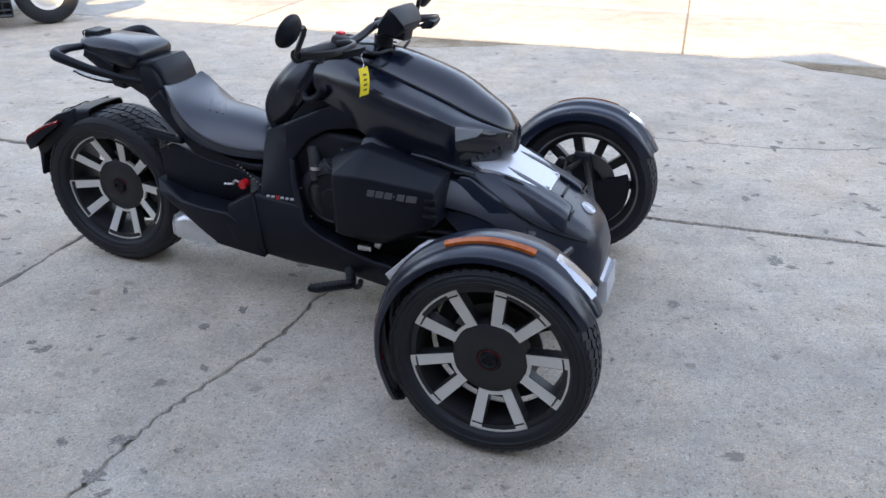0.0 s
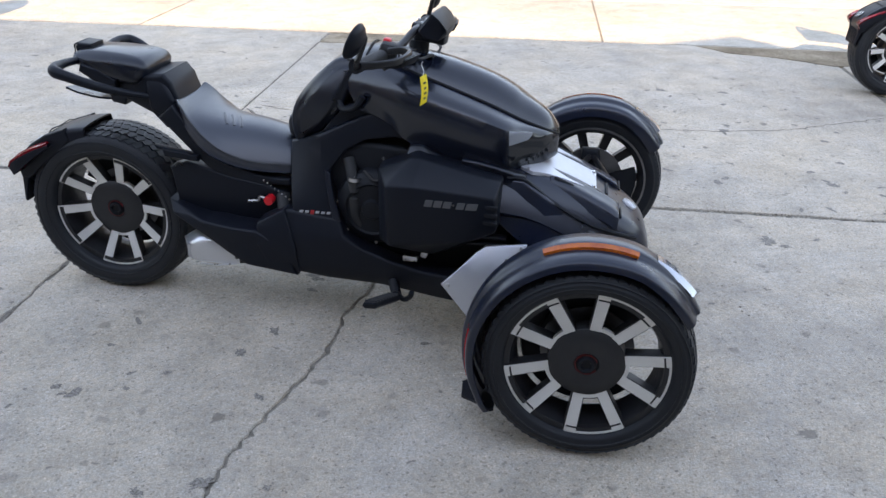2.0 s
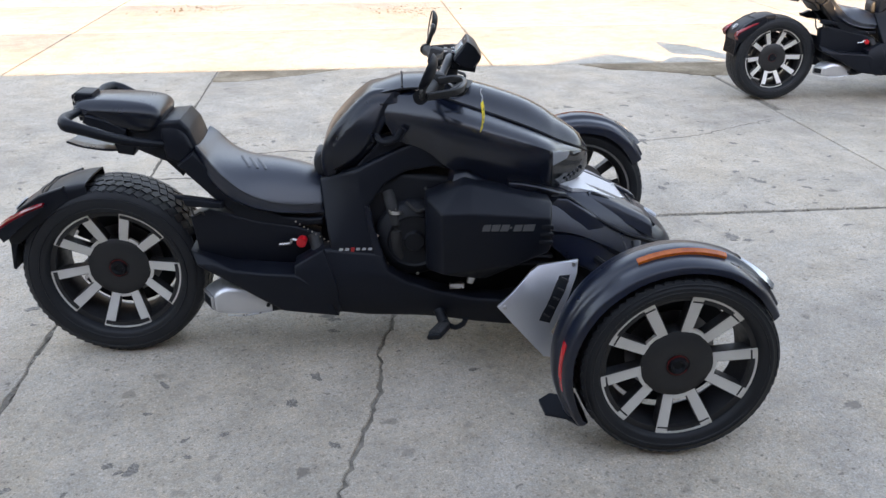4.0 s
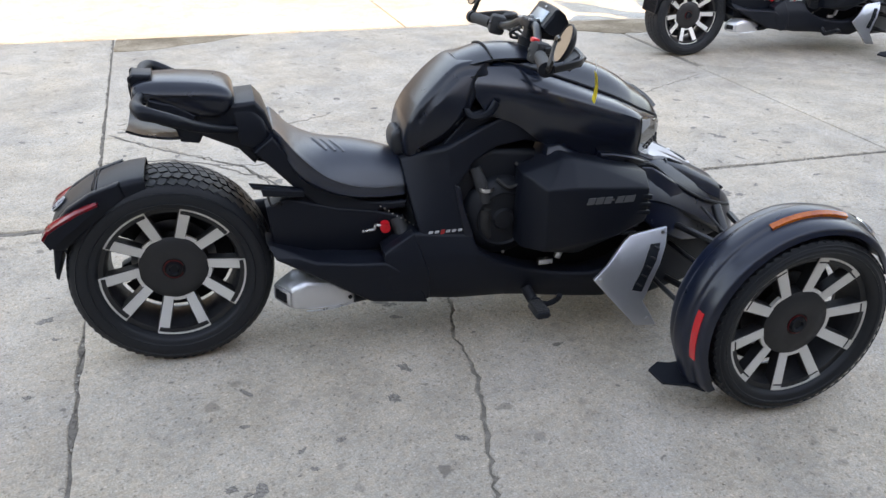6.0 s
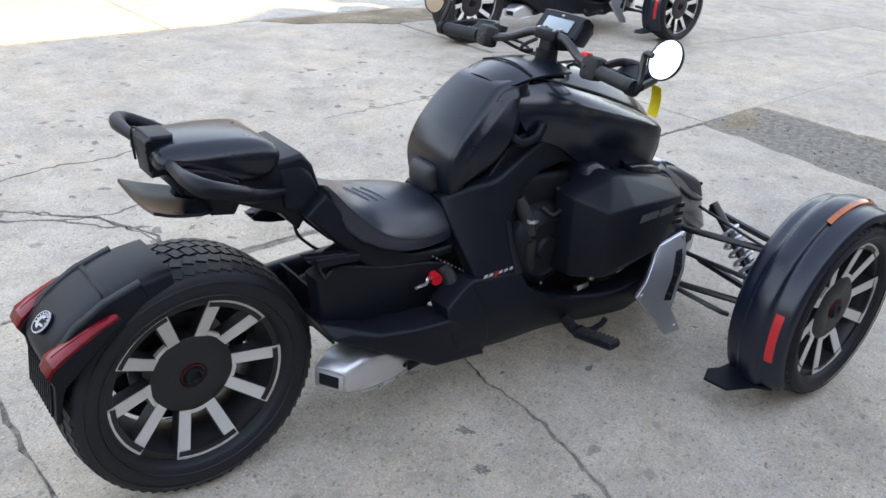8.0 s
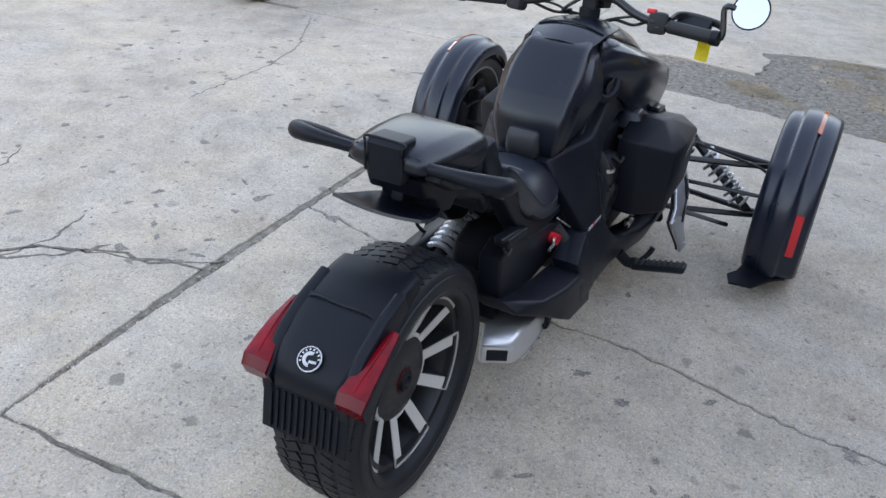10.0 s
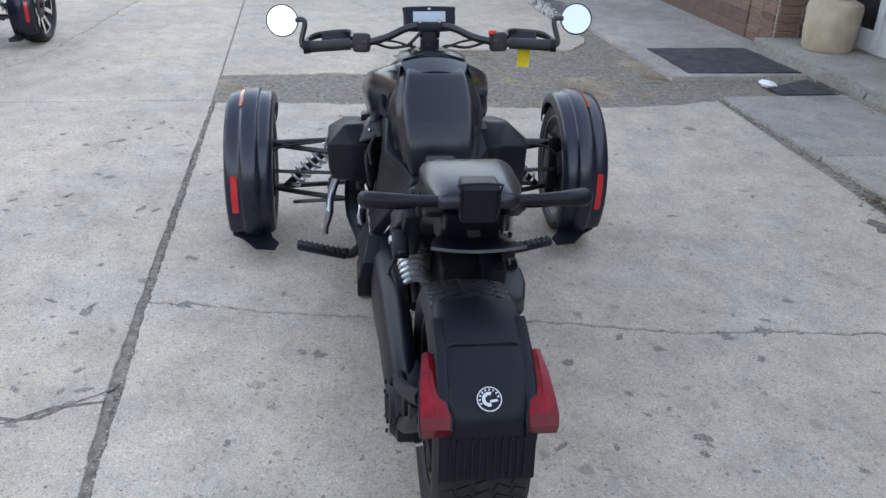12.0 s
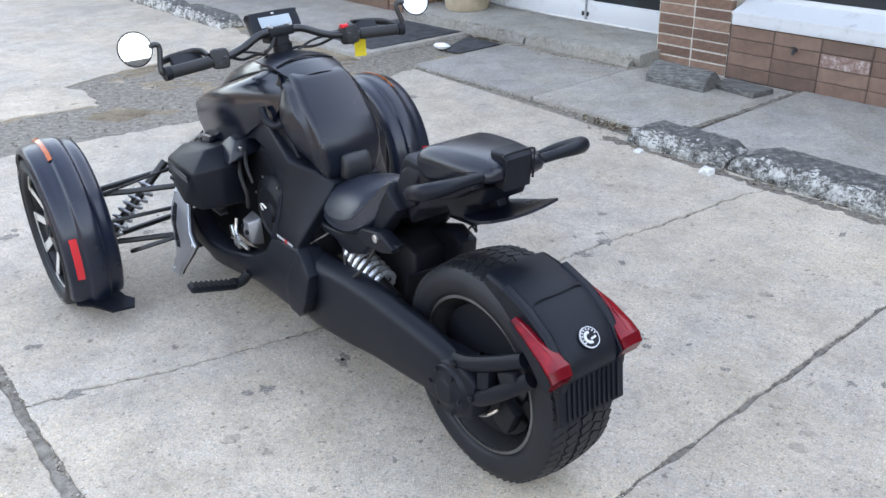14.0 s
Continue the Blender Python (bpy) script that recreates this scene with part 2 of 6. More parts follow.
M_MACH = brushed("machined_wheel_face", (0.66, 0.64, 0.60), 0.36, 0.35)
M_GUN = brushed("gunmetal_wheel_paint", (0.022, 0.022, 0.024), 0.42, 0.3)
M_STEEL = brushed("bright_steel", (0.62, 0.62, 0.62), 0.3)
M_ENGALU = brushed("cast_engine_aluminium", (0.26, 0.26, 0.27), 0.5, 0.8)
M_SPRING = brushed("grey_spring_steel", (0.50, 0.51, 0.53), 0.3, 0.7)
M_MUFF = brushed("satin_aluminium_muffler", (0.62, 0.62, 0.63), 0.36, 0.85)
M_RED = mat("red_tail_lens", (0.26, 0.005, 0.012), 0.16, spec=0.24, Coat_Weight=0.05)
base(M_RED, ramp(M_RED, noise_of(M_RED, 26.0, 3.0), ((0.3, (0.11, 0.002, 0.006)), (0.7, (0.29, 0.005, 0.012)))))
M_REDDARK = mat("dark_red_lens", (0.13, 0.003, 0.007), 0.16, spec=0.22)
M_REDREF = mat("red_reflector", (0.62, 0.012, 0.02), 0.25, Coat_Weight=0.5)
M_ORANGE = mat("amber_lens", (0.50, 0.085, 0.006), 0.2, Coat_Weight=0.5)
base(M_ORANGE, ramp(M_ORANGE, noise_of(M_ORANGE, 30.0, 3.0), ((0.3, (0.36, 0.055, 0.006)), (0.7, (0.58, 0.12, 0.01)))))
M_CLEAR = mat("clear_lamp_lens", (0.40, 0.42, 0.45), 0.14, 0.6, Coat_Weight=1.0)
M_HEAD = mat("smoked_headlamp_lens", (0.012, 0.014, 0.017), 0.06, spec=0.4, Coat_Weight=0.2)
M_LAMPGREY = mat("grey_lamp_lens", (0.20, 0.21, 0.225), 0.18, spec=0.4)
M_SCREEN = mat("grey_lcd_screen", (0.30, 0.36, 0.39), 0.22)
M_MIRROR = mat("mirror_glass", (0.62, 0.66, 0.70), 0.015, 1.0)
M_YELLOW = mat("yellow_card_tag", (0.85, 0.62, 0.02), 0.55)
base(M_YELLOW, ramp(M_YELLOW, noise_of(M_YELLOW, 60.0, 4.0), ((0.35, (0.78, 0.55, 0.015)), (0.7, (0.88, 0.66, 0.03)))))
M_INK = mat("dark_ink", (0.05, 0.045, 0.02), 0.7)
M_REDPL = mat("red_plastic", (0.7, 0.012, 0.02), 0.35)
M_MARK = mat("grey_lettering_paint", (0.075, 0.076, 0.08), 0.4)
M_PALEMARK = mat("pale_lettering_paint", (0.42, 0.42, 0.43), 0.4)
M_REDMARK = mat("red_lettering_paint", (0.40, 0.012, 0.014), 0.45)
M_REDRING = mat("dark_red_anodised_ring", (0.13, 0.006, 0.008), 0.4)
M_STAIN = mat("dark_pitted_concrete", (0.19, 0.175, 0.155), 0.95, spec=0.2)
base(M_STAIN, ramp(M_STAIN, noise_of(M_STAIN, 130.0, 5.0, 0.75), ((0.34, (0.10, 0.09, 0.078)), (0.62, (0.34, 0.30, 0.26)))))
M_DISC = brushed("dull_brake_steel", (0.22, 0.22, 0.23), 0.42)
M_BADGE = mat("white_badge_enamel", (0.55, 0.56, 0.58), 0.3)


# ---- mesh helpers ----
def finish(bm, name, material, parent=None, label="", angle=38, kind=""):
    bmesh.ops.recalc_face_normals(bm, faces=bm.faces)
    me = bpy.data.meshes.new(name)
    bm.to_mesh(me)
    bm.free()
    me.materials.append(material)
    me.polygons.foreach_set("use_smooth", [True] * len(me.polygons))
    me.set_sharp_from_angle(angle=radians(angle))
    ob = new(name, me)
    ob.parent = parent
    return tagged(ob, label=label, kind=kind)


def part(name, bm, material, parent, label="", angle=38):
    return finish(bm, name, material, parent, label, angle)


def chain(pts, k, closed=True):
    """Catmull-Rom points along a chain of points, k per span."""
    p = np.array(pts, float)
    if k <= 1:
        return p
    n = len(p)
    out = []
    for i in range(n if closed else n - 1):
        if closed:
            a, b, c, d = p[(i - 1) % n], p[i], p[(i + 1) % n], p[(i + 2) % n]
        else:
            b, c = p[i], p[i + 1]
            a = p[i - 1] if i else 2 * b - c
            d = p[i + 2] if i + 2 < n else 2 * c - b
        for j in range(k):
            t = j / k
            out.append(0.5 * (2 * b + (c - a) * t + (2 * a - 5 * b + 4 * c - d) * t * t + (3 * b - a - 3 * c + d) * t ** 3))
    if not closed:
        out.append(p[-1])
    return np.array(out)


def offset_loop(p, d):
    """A closed 2D loop moved inwards by d."""
    area = 0.5 * sum(p[i - 1][0] * p[i][1] - p[i][0] * p[i - 1][1] for i in range(len(p)))
    turn = 1 if area > 0 else -1
    out = []
    for i in range(len(p)):
        a, b, c = p[i - 1], p[i], p[(i + 1) % len(p)]
        e, f = (b - a) / (np.linalg.norm(b - a) + 1e-9), (c - b) / (np.linalg.norm(c - b) + 1e-9)
        m = np.array([-(e[1] + f[1]), e[0] + f[0]]) * turn
        length = np.linalg.norm(m) + 1e-9
        m = m / length
        out.append(b + m * d / max(0.45, length / 2))
    return np.array(out)


def bridge(bm, rings, closed=True, caps=True):
    vs = [[bm.verts.new(p) for p in ring] for ring in rings]
    n = len(vs[0])
    for a, b in zip(vs, vs[1:]):
        for i in range(n if closed else n - 1):
            bm.faces.new((a[i], a[(i + 1) % n], b[(i + 1) % n], b[i]))
    if caps:
        bm.faces.new(vs[0][::-1])
        bm.faces.new(vs[-1])
    return vs


def panel(profile, y0, y1, r=0.01, k=1, warp=None, cuts=0, crown=0.0, bm=None):
    """A solid panel: a side profile of (x, z), from y0 to y1, its rim rounded by r; warp bends it."""
    bm = bm or bmesh.new()
    start = len(bm.verts)
    p = chain(profile, k)
    y0, y1 = min(y0, y1), max(y0, y1)
    r = min(r, (y1 - y0) / 2)
    steps = [(r, 0.0), (r * 0.62, r * 0.08), (r * 0.29, r * 0.29), (r * 0.08, r * 0.62), (0.0, r)]
    if crown:
        steps = [(r * 1.7, -crown), (r * 1.3, -crown * 0.8)] + steps
    rings = [[(x, y0 + dy, z) for x, z in offset_loop(p, d)] for d, dy in steps]
    rings += [[(x, y1 - dy, z) for x, z in offset_loop(p, d)] for d, dy in steps[::-1]]
    bridge(bm, rings)
    if cuts:
        for axis, comp in (((1, 0, 0), 0), ((0, 0, 1), 1)):
            lo, hi = p[:, comp].min(), p[:, comp].max()
            for i in range(1, cuts):
                at = lo + (hi - lo) * i / cuts
                co = (at, 0, 0) if comp == 0 else (0, 0, at)
                bmesh.ops.bisect_plane(bm, geom=bm.verts[:] + bm.edges[:] + bm.faces[:], plane_co=co, plane_no=axis)
    if warp:
        for v in bm.verts[start:] if start else bm.verts:
            v.co = warp(*v.co)
    return bm


def loft(sections, ku=4, kv=3, caps=True, closed=True):
    """A skin over cross sections (each a closed chain of 3D points), smoothed both ways."""
    s = np.array(sections, float)
    rings = np.array([chain(r, kv, closed) for r in s])
    cols = np.array([chain(rings[:, j], ku, False) for j in range(rings.shape[1])])
    bm = bmesh.new()
    bridge(bm, [cols[:, i] for i in range(cols.shape[1])], closed, caps)
    return bm


def tube(path, radius, k=6, sides=10, bm=None, flat=1.0, taper=None):
    """A round bar swept along a smoothed path."""
    bm = bm or bmesh.new()
    p = chain(path, k, False)
    rings = []
    ref = Vector((0, 0, 1))
    for i in range(len(p)):
        d = Vector(p[min(i + 1, len(p) - 1)] - p[max(i - 1, 0)]).normalized()
        side = d.cross(ref)
        side = side.normalized() if side.length > 0.05 else d.cross(Vector((0, 1, 0))).normalized()
        up = side.cross(d)
        rad = radius if taper is None else radius * np.interp(i / (len(p) - 1), *zip(*taper))
        rings.append([Vector(p[i]) + side * rad * math.cos(a) + up * rad * flat * math.sin(a) for a in [2 * math.pi * j / sides for j in range(sides)]])
    bridge(bm, rings)
    return bm


def lathe(profile, centre, sides=48, axis="y", bm=None, start=0.0, end=360.0):
    """A turned shape: (radius, offset) pairs round an axis through the centre."""
    bm = bm or bmesh.new()
    whole = end - start >= 360
    rings = []
    for i in range(sides if whole else sides + 1):
        a = radians(start + (end - start) * i / sides)
        ring = []
        for r, o in profile:
            u, v = r * math.cos(a), r * math.sin(a)
            ring.append({"y": (u, o, v), "x": (o, u, v), "z": (u, v, o)}[axis])
        rings.append([Vector(q) + Vector(centre) for q in ring])
    vs = [[bm.verts.new(q) for q in ring] for ring in rings]
    n = len(vs)
    for i in range(n if whole else n - 1):
        a, b = vs[i], vs[(i + 1) % n]
        for j in range(len(a) - 1):
            bm.faces.new((a[j], a[j + 1], b[j + 1], b[j]))
    return bm


def block(size, m=None, bevel=0.004, bm=None, segments=2):
    """A bevelled box of full size (x, y, z), placed by m."""
    out = bm or bmesh.new()
    tmp = bmesh.new()
    bmesh.ops.create_cube(tmp, size=1.0)
    for v in tmp.verts:
        v.co = Vector((v.co.x * size[0], v.co.y * size[1], v.co.z * size[2]))
    if bevel:
        bmesh.ops.bevel(tmp, geom=tmp.edges[:], offset=bevel, segments=segments, affect="EDGES", profile=0.5)
    me = bpy.data.meshes.new("tmp")
    if m is not None:
        tmp.transform(m)
    tmp.to_mesh(me)
    out.from_mesh(me)
    tmp.free()
    bpy.data.meshes.remove(me)
    return out


def disc(centre, radius, depth, axis="y", sides=20, bm=None, bevel=0.15):
    b = radius * bevel
    return lathe(((0.0, -depth / 2), (radius - b, -depth / 2), (radius, -depth / 2 + b * 0.6), (radius, depth / 2 - b * 0.6), (radius - b, depth / 2), (0.0, depth / 2)), centre, sides, axis, bm)


def hull(points, bevel=0.005, segments=2):
    """A faceted solid over a few corner points, its edges rounded."""
    bm = bmesh.new()
    for q in points:
        bm.verts.new(q)
    res = bmesh.ops.convex_hull(bm, input=bm.verts)
    bmesh.ops.delete(bm, geom=list({g for g in res["geom_interior"] + res["geom_unused"] if isinstance(g, bmesh.types.BMVert)}), context="VERTS")
    bmesh.ops.dissolve_limit(bm, angle_limit=radians(7), verts=bm.verts, edges=bm.edges)
    bmesh.ops.recalc_face_normals(bm, faces=bm.faces)
    edges = [e for e in bm.edges if len(e.link_faces) == 2 and e.calc_face_angle() > radians(10)]
    if bevel:
        bmesh.ops.bevel(bm, geom=edges, offset=bevel, segments=segments, affect="EDGES", profile=0.5, clamp_overlap=True)
    return bm


def root(name, label, category, m, group="", kind=""):
    ob = new(name)
    ob.empty_display_size = 0.1
    ob.matrix_world = m
    return tagged(ob, label=label, category=category, group=group, kind=kind)


# ---- the yard, in its own grid: s along the building, n away from it ----
SITE = Matrix.Rotation(radians(-16), 4, "Z")


def at(s, n, z=0.0):
    return SITE @ Vector((s, n, z))


def jag(points, step=0.09, amount=0.018, seed=1):
    """A line broken into an uneven crack."""
    rnd = random.Random(seed)
    out = [points[0]]
    for (a, b), (c, d) in zip(points, points[1:]):
        length = math.hypot(c - a, d - b)
        k = max(1, int(length / step))
        for i in range(1, k + 1):
            f = i / k
            w = 0 if i == k else amount
            out.append((a + (c - a) * f + rnd.uniform(-w, w), b + (d - b) * f + rnd.uniform(-w, w)))
    return out


ground = bmesh.new()
v = [ground.verts.new(q) for q in ((-250, -250, -0.008), (250, -250, -0.008), (250, 250, -0.008), (-250, 250, -0.008))]
ground.faces.new(v)
ground = finish(ground, "ground", M_DIRT, None, "dirt and worn concrete ground of the yard", kind="structure")
tagged(ground, category="ground")


def slab(outline, material, gap=0.005, lift=0.0, thick=0.05, bevel=0.006, name="slab"):
    """One poured concrete slab as a piece of the ground, its rim worn round."""
    bm = bmesh.new()
    p = np.array(outline, float)
    p = offset_loop(p, gap)
    inner = offset_loop(p, bevel)
    mid = offset_loop(p, bevel * 0.3)
    bridge(bm, [[at(s, n, lift - thick) for s, n in p], [at(s, n, lift - bevel * 0.8) for s, n in p], [at(s, n, lift - bevel * 0.25) for s, n in mid], [at(s, n, lift) for s, n in inner]])
    bmesh.ops.recalc_face_normals(bm, faces=bm.faces)
    return finish(bm, name, material, ground, angle=60)


def site_line(world_points):
    inv = SITE.inverted()
    return [tuple((inv @ Vector((x, y, 0)))[:2]) for x, y in world_points]


CRACK = jag(site_line([(0.11, 3.735), (0.01, 3.55), (-0.12, 3.36), (-0.26, 3.10), (-0.36, 2.89), (-0.47, 2.71), (-0.52, 2.54), (-0.60, 2.38), (-0.68, 2.25), (-0.76, 2.12), (-0.84, 1.98), (-0.91, 1.78), (-0.96, 1.65), (-1.05, 1.48), (-1.16, 1.18), (-1.26, 0.92), (-1.40, 0.72)]), 0.024, 0.009, 3)
rnd = random.Random(41)
CRACK_B = [(a + rnd.uniform(-0.006, 0.006), b + rnd.uniform(-0.006, 0.006)) for a, b in CRACK]
CORNER = jag(site_line([(-0.47, 3.93), (-0.46, 4.12), (-0.45, 4.32), (-0.48, 4.52), (-0.66, 4.82), (-0.90, 5.26)]), 0.05, 0.018, 5)
J_S, J_N, J_E = -2.385, 3.605, 1.745
NEAR = 0.17
W = 0.002
JOINT_A = jag([(J_S + W, NEAR), (J_S + W, J_N - W)], 0.05, 0.007, 31)[:-1]
JOINT_B = jag([(J_S - W, NEAR), (J_S - W, 3.665)], 0.05, 0.008, 32)
JOINT_C = jag([(J_S - W, 3.69), (J_S - W, 7.20)], 0.05, 0.007, 33)
JOINT_D = jag([(J_S - W, 3.665), (-6.5, 3.665)], 0.05, 0.009, 34)
JOINT_E = jag([(-6.5, 3.695), (J_S - W, 3.695)], 0.05, 0.009, 35)
g_edge = jag([(1.70, 3.59), (1.66, 3.0), (1.60, 2.55), (1.55, 2.2), (1.50, 1.8), (1.46, 1.4), (1.46, 0.9), (1.48, 0.56), (1.58, NEAR)], 0.06, 0.022, 8)
slab(CRACK + JOINT_A + jag([(J_S + W, J_N - W), CRACK[0]], 0.035, 0.0045, 36)[:-1], M_CONC, 0.006)
slab(CRACK_B[::-1] + jag([CRACK_B[0], g_edge[0]], 0.035, 0.0045, 37)[1:-1] + g_edge, M_CONC, 0.006)
slab([(J_S + W, CORNER[-1][1])] + CORNER[::-1] + jag([CORNER[0], (J_S + W, J_N + W)], 0.035, 0.0045, 38)[1:], M_CONC)
slab([(J_S + W, 7.20), (J_S + W, CORNER[-1][1])] + CORNER[::-1] + jag([CORNER[0], (J_E - W, J_N + W)], 0.035, 0.005, 39)[1:] + [(J_E - W, 7.20)], M_CONC)
slab([(-6.5, NEAR)] + JOINT_B[:-1] + JOINT_D, M_CONC)
slab(JOINT_E[:-1] + JOINT_C + [(-6.5, 7.20)], M_CONC)
slab([(-10.7, 3.69), (-6.52, 3.69), (-6.52, 7.20), (-10.7, 7.20)], M_CONC)
slab([(-10.7, NEAR), (-6.52, NEAR), (-6.52, 3.67), (-10.7, 3.67)], M_CONC)
split = jag([(1.80, 5.5), (2.3, 5.3), (2.9, 5.0), (3.6, 4.9), (5.95, 4.6)], 0.12, 0.02, 12)
slab([(J_E + W, J_N + W), (5.95, J_N + W)] + split[::-1] + [(J_E + W, 5.5)], M_CONC)
slab(split + [(5.95, 7.20), (J_E + W, 7.20)], M_CONC, lift=0.002)
slab([(5.97, J_N + W), (10.2, J_N + W), (10.2, 7.20), (5.97, 7.20)], M_CONC)
far_edge = jag([(2.34, J_N - W), (2.37, 3.2), (2.40, 2.72), (2.34, 2.48), (2.29, 2.27), (2.52, 2.25), (2.73, 2.22), (2.95, 2.30), (3.07, 2.03), (3.14, 1.6), (3.2, 1.0), (3.12, 0.78), (3.4, 0.55), (4.0, 0.42)], 0.07, 0.022, 15)
slab(far_edge + [(4.95, 0.40), (4.95, J_N - W)], M_CONC, lift=0.006)
slab([(4.97, 0.40), (9.0, 0.40), (9.0, J_N - W), (4.97, J_N - W)], M_CONC)
# street slabs in the sun beyond the yard
for i in range(-4, 5):
    a = -0.02 + 4.13 * i
    for j in range(3):
        slab([(a + 0.006, 7.22 + 2.05 * j + 0.006), (a + 4.124, 7.22 + 2.05 * j + 0.006), (a + 4.124, 9.264 + 2.05 * j), (a + 0.006, 9.264 + 2.05 * j)], M_STREET, 0.004)
# sunken dirt corner at the street joint
bm = bmesh.new()
bridge(bm, [[at(s, n, z) for s, n in jag([(-2.36, 7.18), (-2.37, 6.78), (-2.1, 6.8), (-1.75, 6.95), (-1.35, 7.16)], 0.1, 0.012, 4)] for z in (-0.01, 0.004)])
finish(bm, "dark_patch", M_GRAVEL, ground)
# second patch further along, darker and browner than the slabs
bm = bmesh.new()
bridge(bm, [[at(s, n, z) for s, n in jag([(0.75, 7.16), (0.95, 6.95), (1.35, 6.82), (1.70, 6.62), (2.3, 6.6), (2.6, 6.8), (2.2, 7.14)], 0.1, 0.02, 6)] for z in (-0.01, 0.0055)])
finish(bm, "dark_patch", M_GRAVEL, ground)

# fine cracks across the slabs, filled with dirt
def crack(points, width, seed, z=0.0):
    rnd = random.Random(seed)
    line = jag(points, 0.035, 0.012, seed)
    bm = bmesh.new()
    left, right = [], []
    for i, (s, n) in enumerate(line):
        a, b = line[max(0, i - 1)], line[min(len(line) - 1, i + 1)]
        d = Vector((b[0] - a[0], b[1] - a[1])).normalized()
        w = width * rnd.uniform(0.25, 0.8) * (1 if 0 < i < len(line) - 1 else 0.2)
        left.append((s - d.y * w, n + d.x * w))
        right.append((s + d.y * w, n - d.x * w))
    for z0, z1 in ((-0.004, 0.0009),):
        bridge(bm, [[at(*left[i], z + z0), at(*right[i], z + z0), at(*right[i], z + z1), at(*left[i], z + z1)] for i in range(len(line))])
    return finish(bm, "crack", M_CRACK, ground, angle=60)


crack([(-2.36, 4.86), (-2.08, 4.54), (-1.93, 4.42), (-1.71, 4.22), (-1.62, 3.95), (-1.60, 3.82), (-1.45, 3.62)], 0.011, 61)
crack([(-2.36, 4.42), (-2.04, 4.39), (-1.87, 4.29), (-1.65, 4.05), (-1.57, 4.02)], 0.014, 62)
crack([(-2.30, 4.95), (-1.92, 4.80), (-1.72, 4.86), (-1.40, 4.83), (-1.15, 4.95)], 0.009, 63)
crack([(-1.87, 4.29), (-1.78, 4.24), (-1.62, 4.22), (-1.45, 4.27)], 0.008, 64)
crack([(1.62, 5.28), (0.95, 4.93), (0.49, 4.83), (0.17, 4.83), (-0.22, 4.82)], 0.006, 65)

crack([(J_S, 0.20), (J_S, 1.9), (J_S, 3.65), (J_S, 5.4), (J_S, 7.18)], 0.017, 68, -0.0055)
crack([(J_S, J_N), (-1.5, J_N), (-0.6, J_N), (0.4, J_N), (J_E, J_N)], 0.020, 70, -0.0050)
crack(CORNER[:9], 0.014, 71, -0.001)
crack([(-6.4, 3.68), (-4.4, 3.68), (J_S, 3.68)], 0.022, 69, -0.0055)

# spalled pits and stains in the slabs
rnd = random.Random(77)
for s, n, r in ((-1.54, 1.51, 0.030), (-1.385, 1.565, 0.045), (-1.365, 1.41, 0.040), (-1.30, 1.36, 0.028), (-1.99, 1.92, 0.022), (-1.49, 2.18, 0.026), (-1.77, 1.94, 0.016), (-1.21, 1.57, 0.016), (-1.35, 1.95, 0.026), (-1.35, 3.0, 0.035), (-1.33, 3.06, 0.022), (-1.78, 3.27, 0.020), (-1.36, 3.76, 0.026), (-1.47, 3.79, 0.024), (-2.51, 2.92, 0.032), (-2.47, 2.79, 0.016), (-2.52, 2.48, 0.018), (0.46, 3.32, 0.05), (0.52, 3.27, 0.03), (-0.22, 2.13, 0.022), (0.29, 5.72, 0.05), (0.94, 4.04, 0.04), (0.42, 4.06, 0.035), (0.96, 0.66, 0.055), (-0.07, 3.71, 0.03), (-1.68, 2.04, 0.022), (-1.95, 1.89, 0.018), (-2.11, 1.5, 0.025), (-1.25, 1.47, 0.018)):
    bm = bmesh.new()
    k = 22
    turn0, squash = rnd.uniform(0, 3.1), rnd.uniform(0.45, 0.8)
    loop = []
    for i in range(k):
        a = 2 * math.pi * i / k
        rr = r * rnd.uniform(0.40, 1.15)
        u, w = rr * math.cos(a), rr * squash * math.sin(a)
        loop.append((s + u * math.cos(turn0) - w * math.sin(turn0), n + u * math.sin(turn0) + w * math.cos(turn0)))
    bridge(bm, [[at(x, y, z) for x, y in loop] for z in (-0.004, 0.0012)])
    finish(bm, "spalled_pit", M_STAIN, ground)
verts, faces = [], []
rnd = random.Random(78)
for s0, s1, n0, n1, count in ((-2.30, 1.70, 3.70, 7.05, 300), (1.80, 4.8, 3.70, 7.0, 130), (-2.30, 1.40, 0.35, 3.50, 130), (-5.5, -2.45, 0.40, 7.0, 300), (-2.3, 1.6, 3.68, 5.6, 240), (2.5, 4.8, 0.9, 3.5, 60)):
    for _ in range(count):
        s, n = rnd.uniform(s0, s1), rnd.uniform(n0, n1)
        if noise.noise(Vector((s * 0.9, n * 0.9, 4.0))) + rnd.uniform(-0.35, 0.35) < -0.05:
            continue
        r = 0.007 + 0.030 * rnd.random() ** 2.2
        turn0, squash, k = rnd.uniform(0, 3.1), rnd.uniform(0.3, 0.75), len(verts)
        for i in range(11):
            a = 2 * math.pi * i / 11
            rr = r * rnd.uniform(0.5, 1.2)
            u, w = rr * math.cos(a), rr * squash * math.sin(a)
            verts.append(tuple(at(s + u * math.cos(turn0) - w * math.sin(turn0), n + u * math.sin(turn0) + w * math.cos(turn0), 0.0011)))
        faces.append(tuple(range(k, k + 11)))
me = bpy.data.meshes.new("spalled_pits")
me.from_pydata(verts, [], faces)
me.materials.append(M_STAIN)
pits = new("spalled_pits", me)
pits.parent = ground
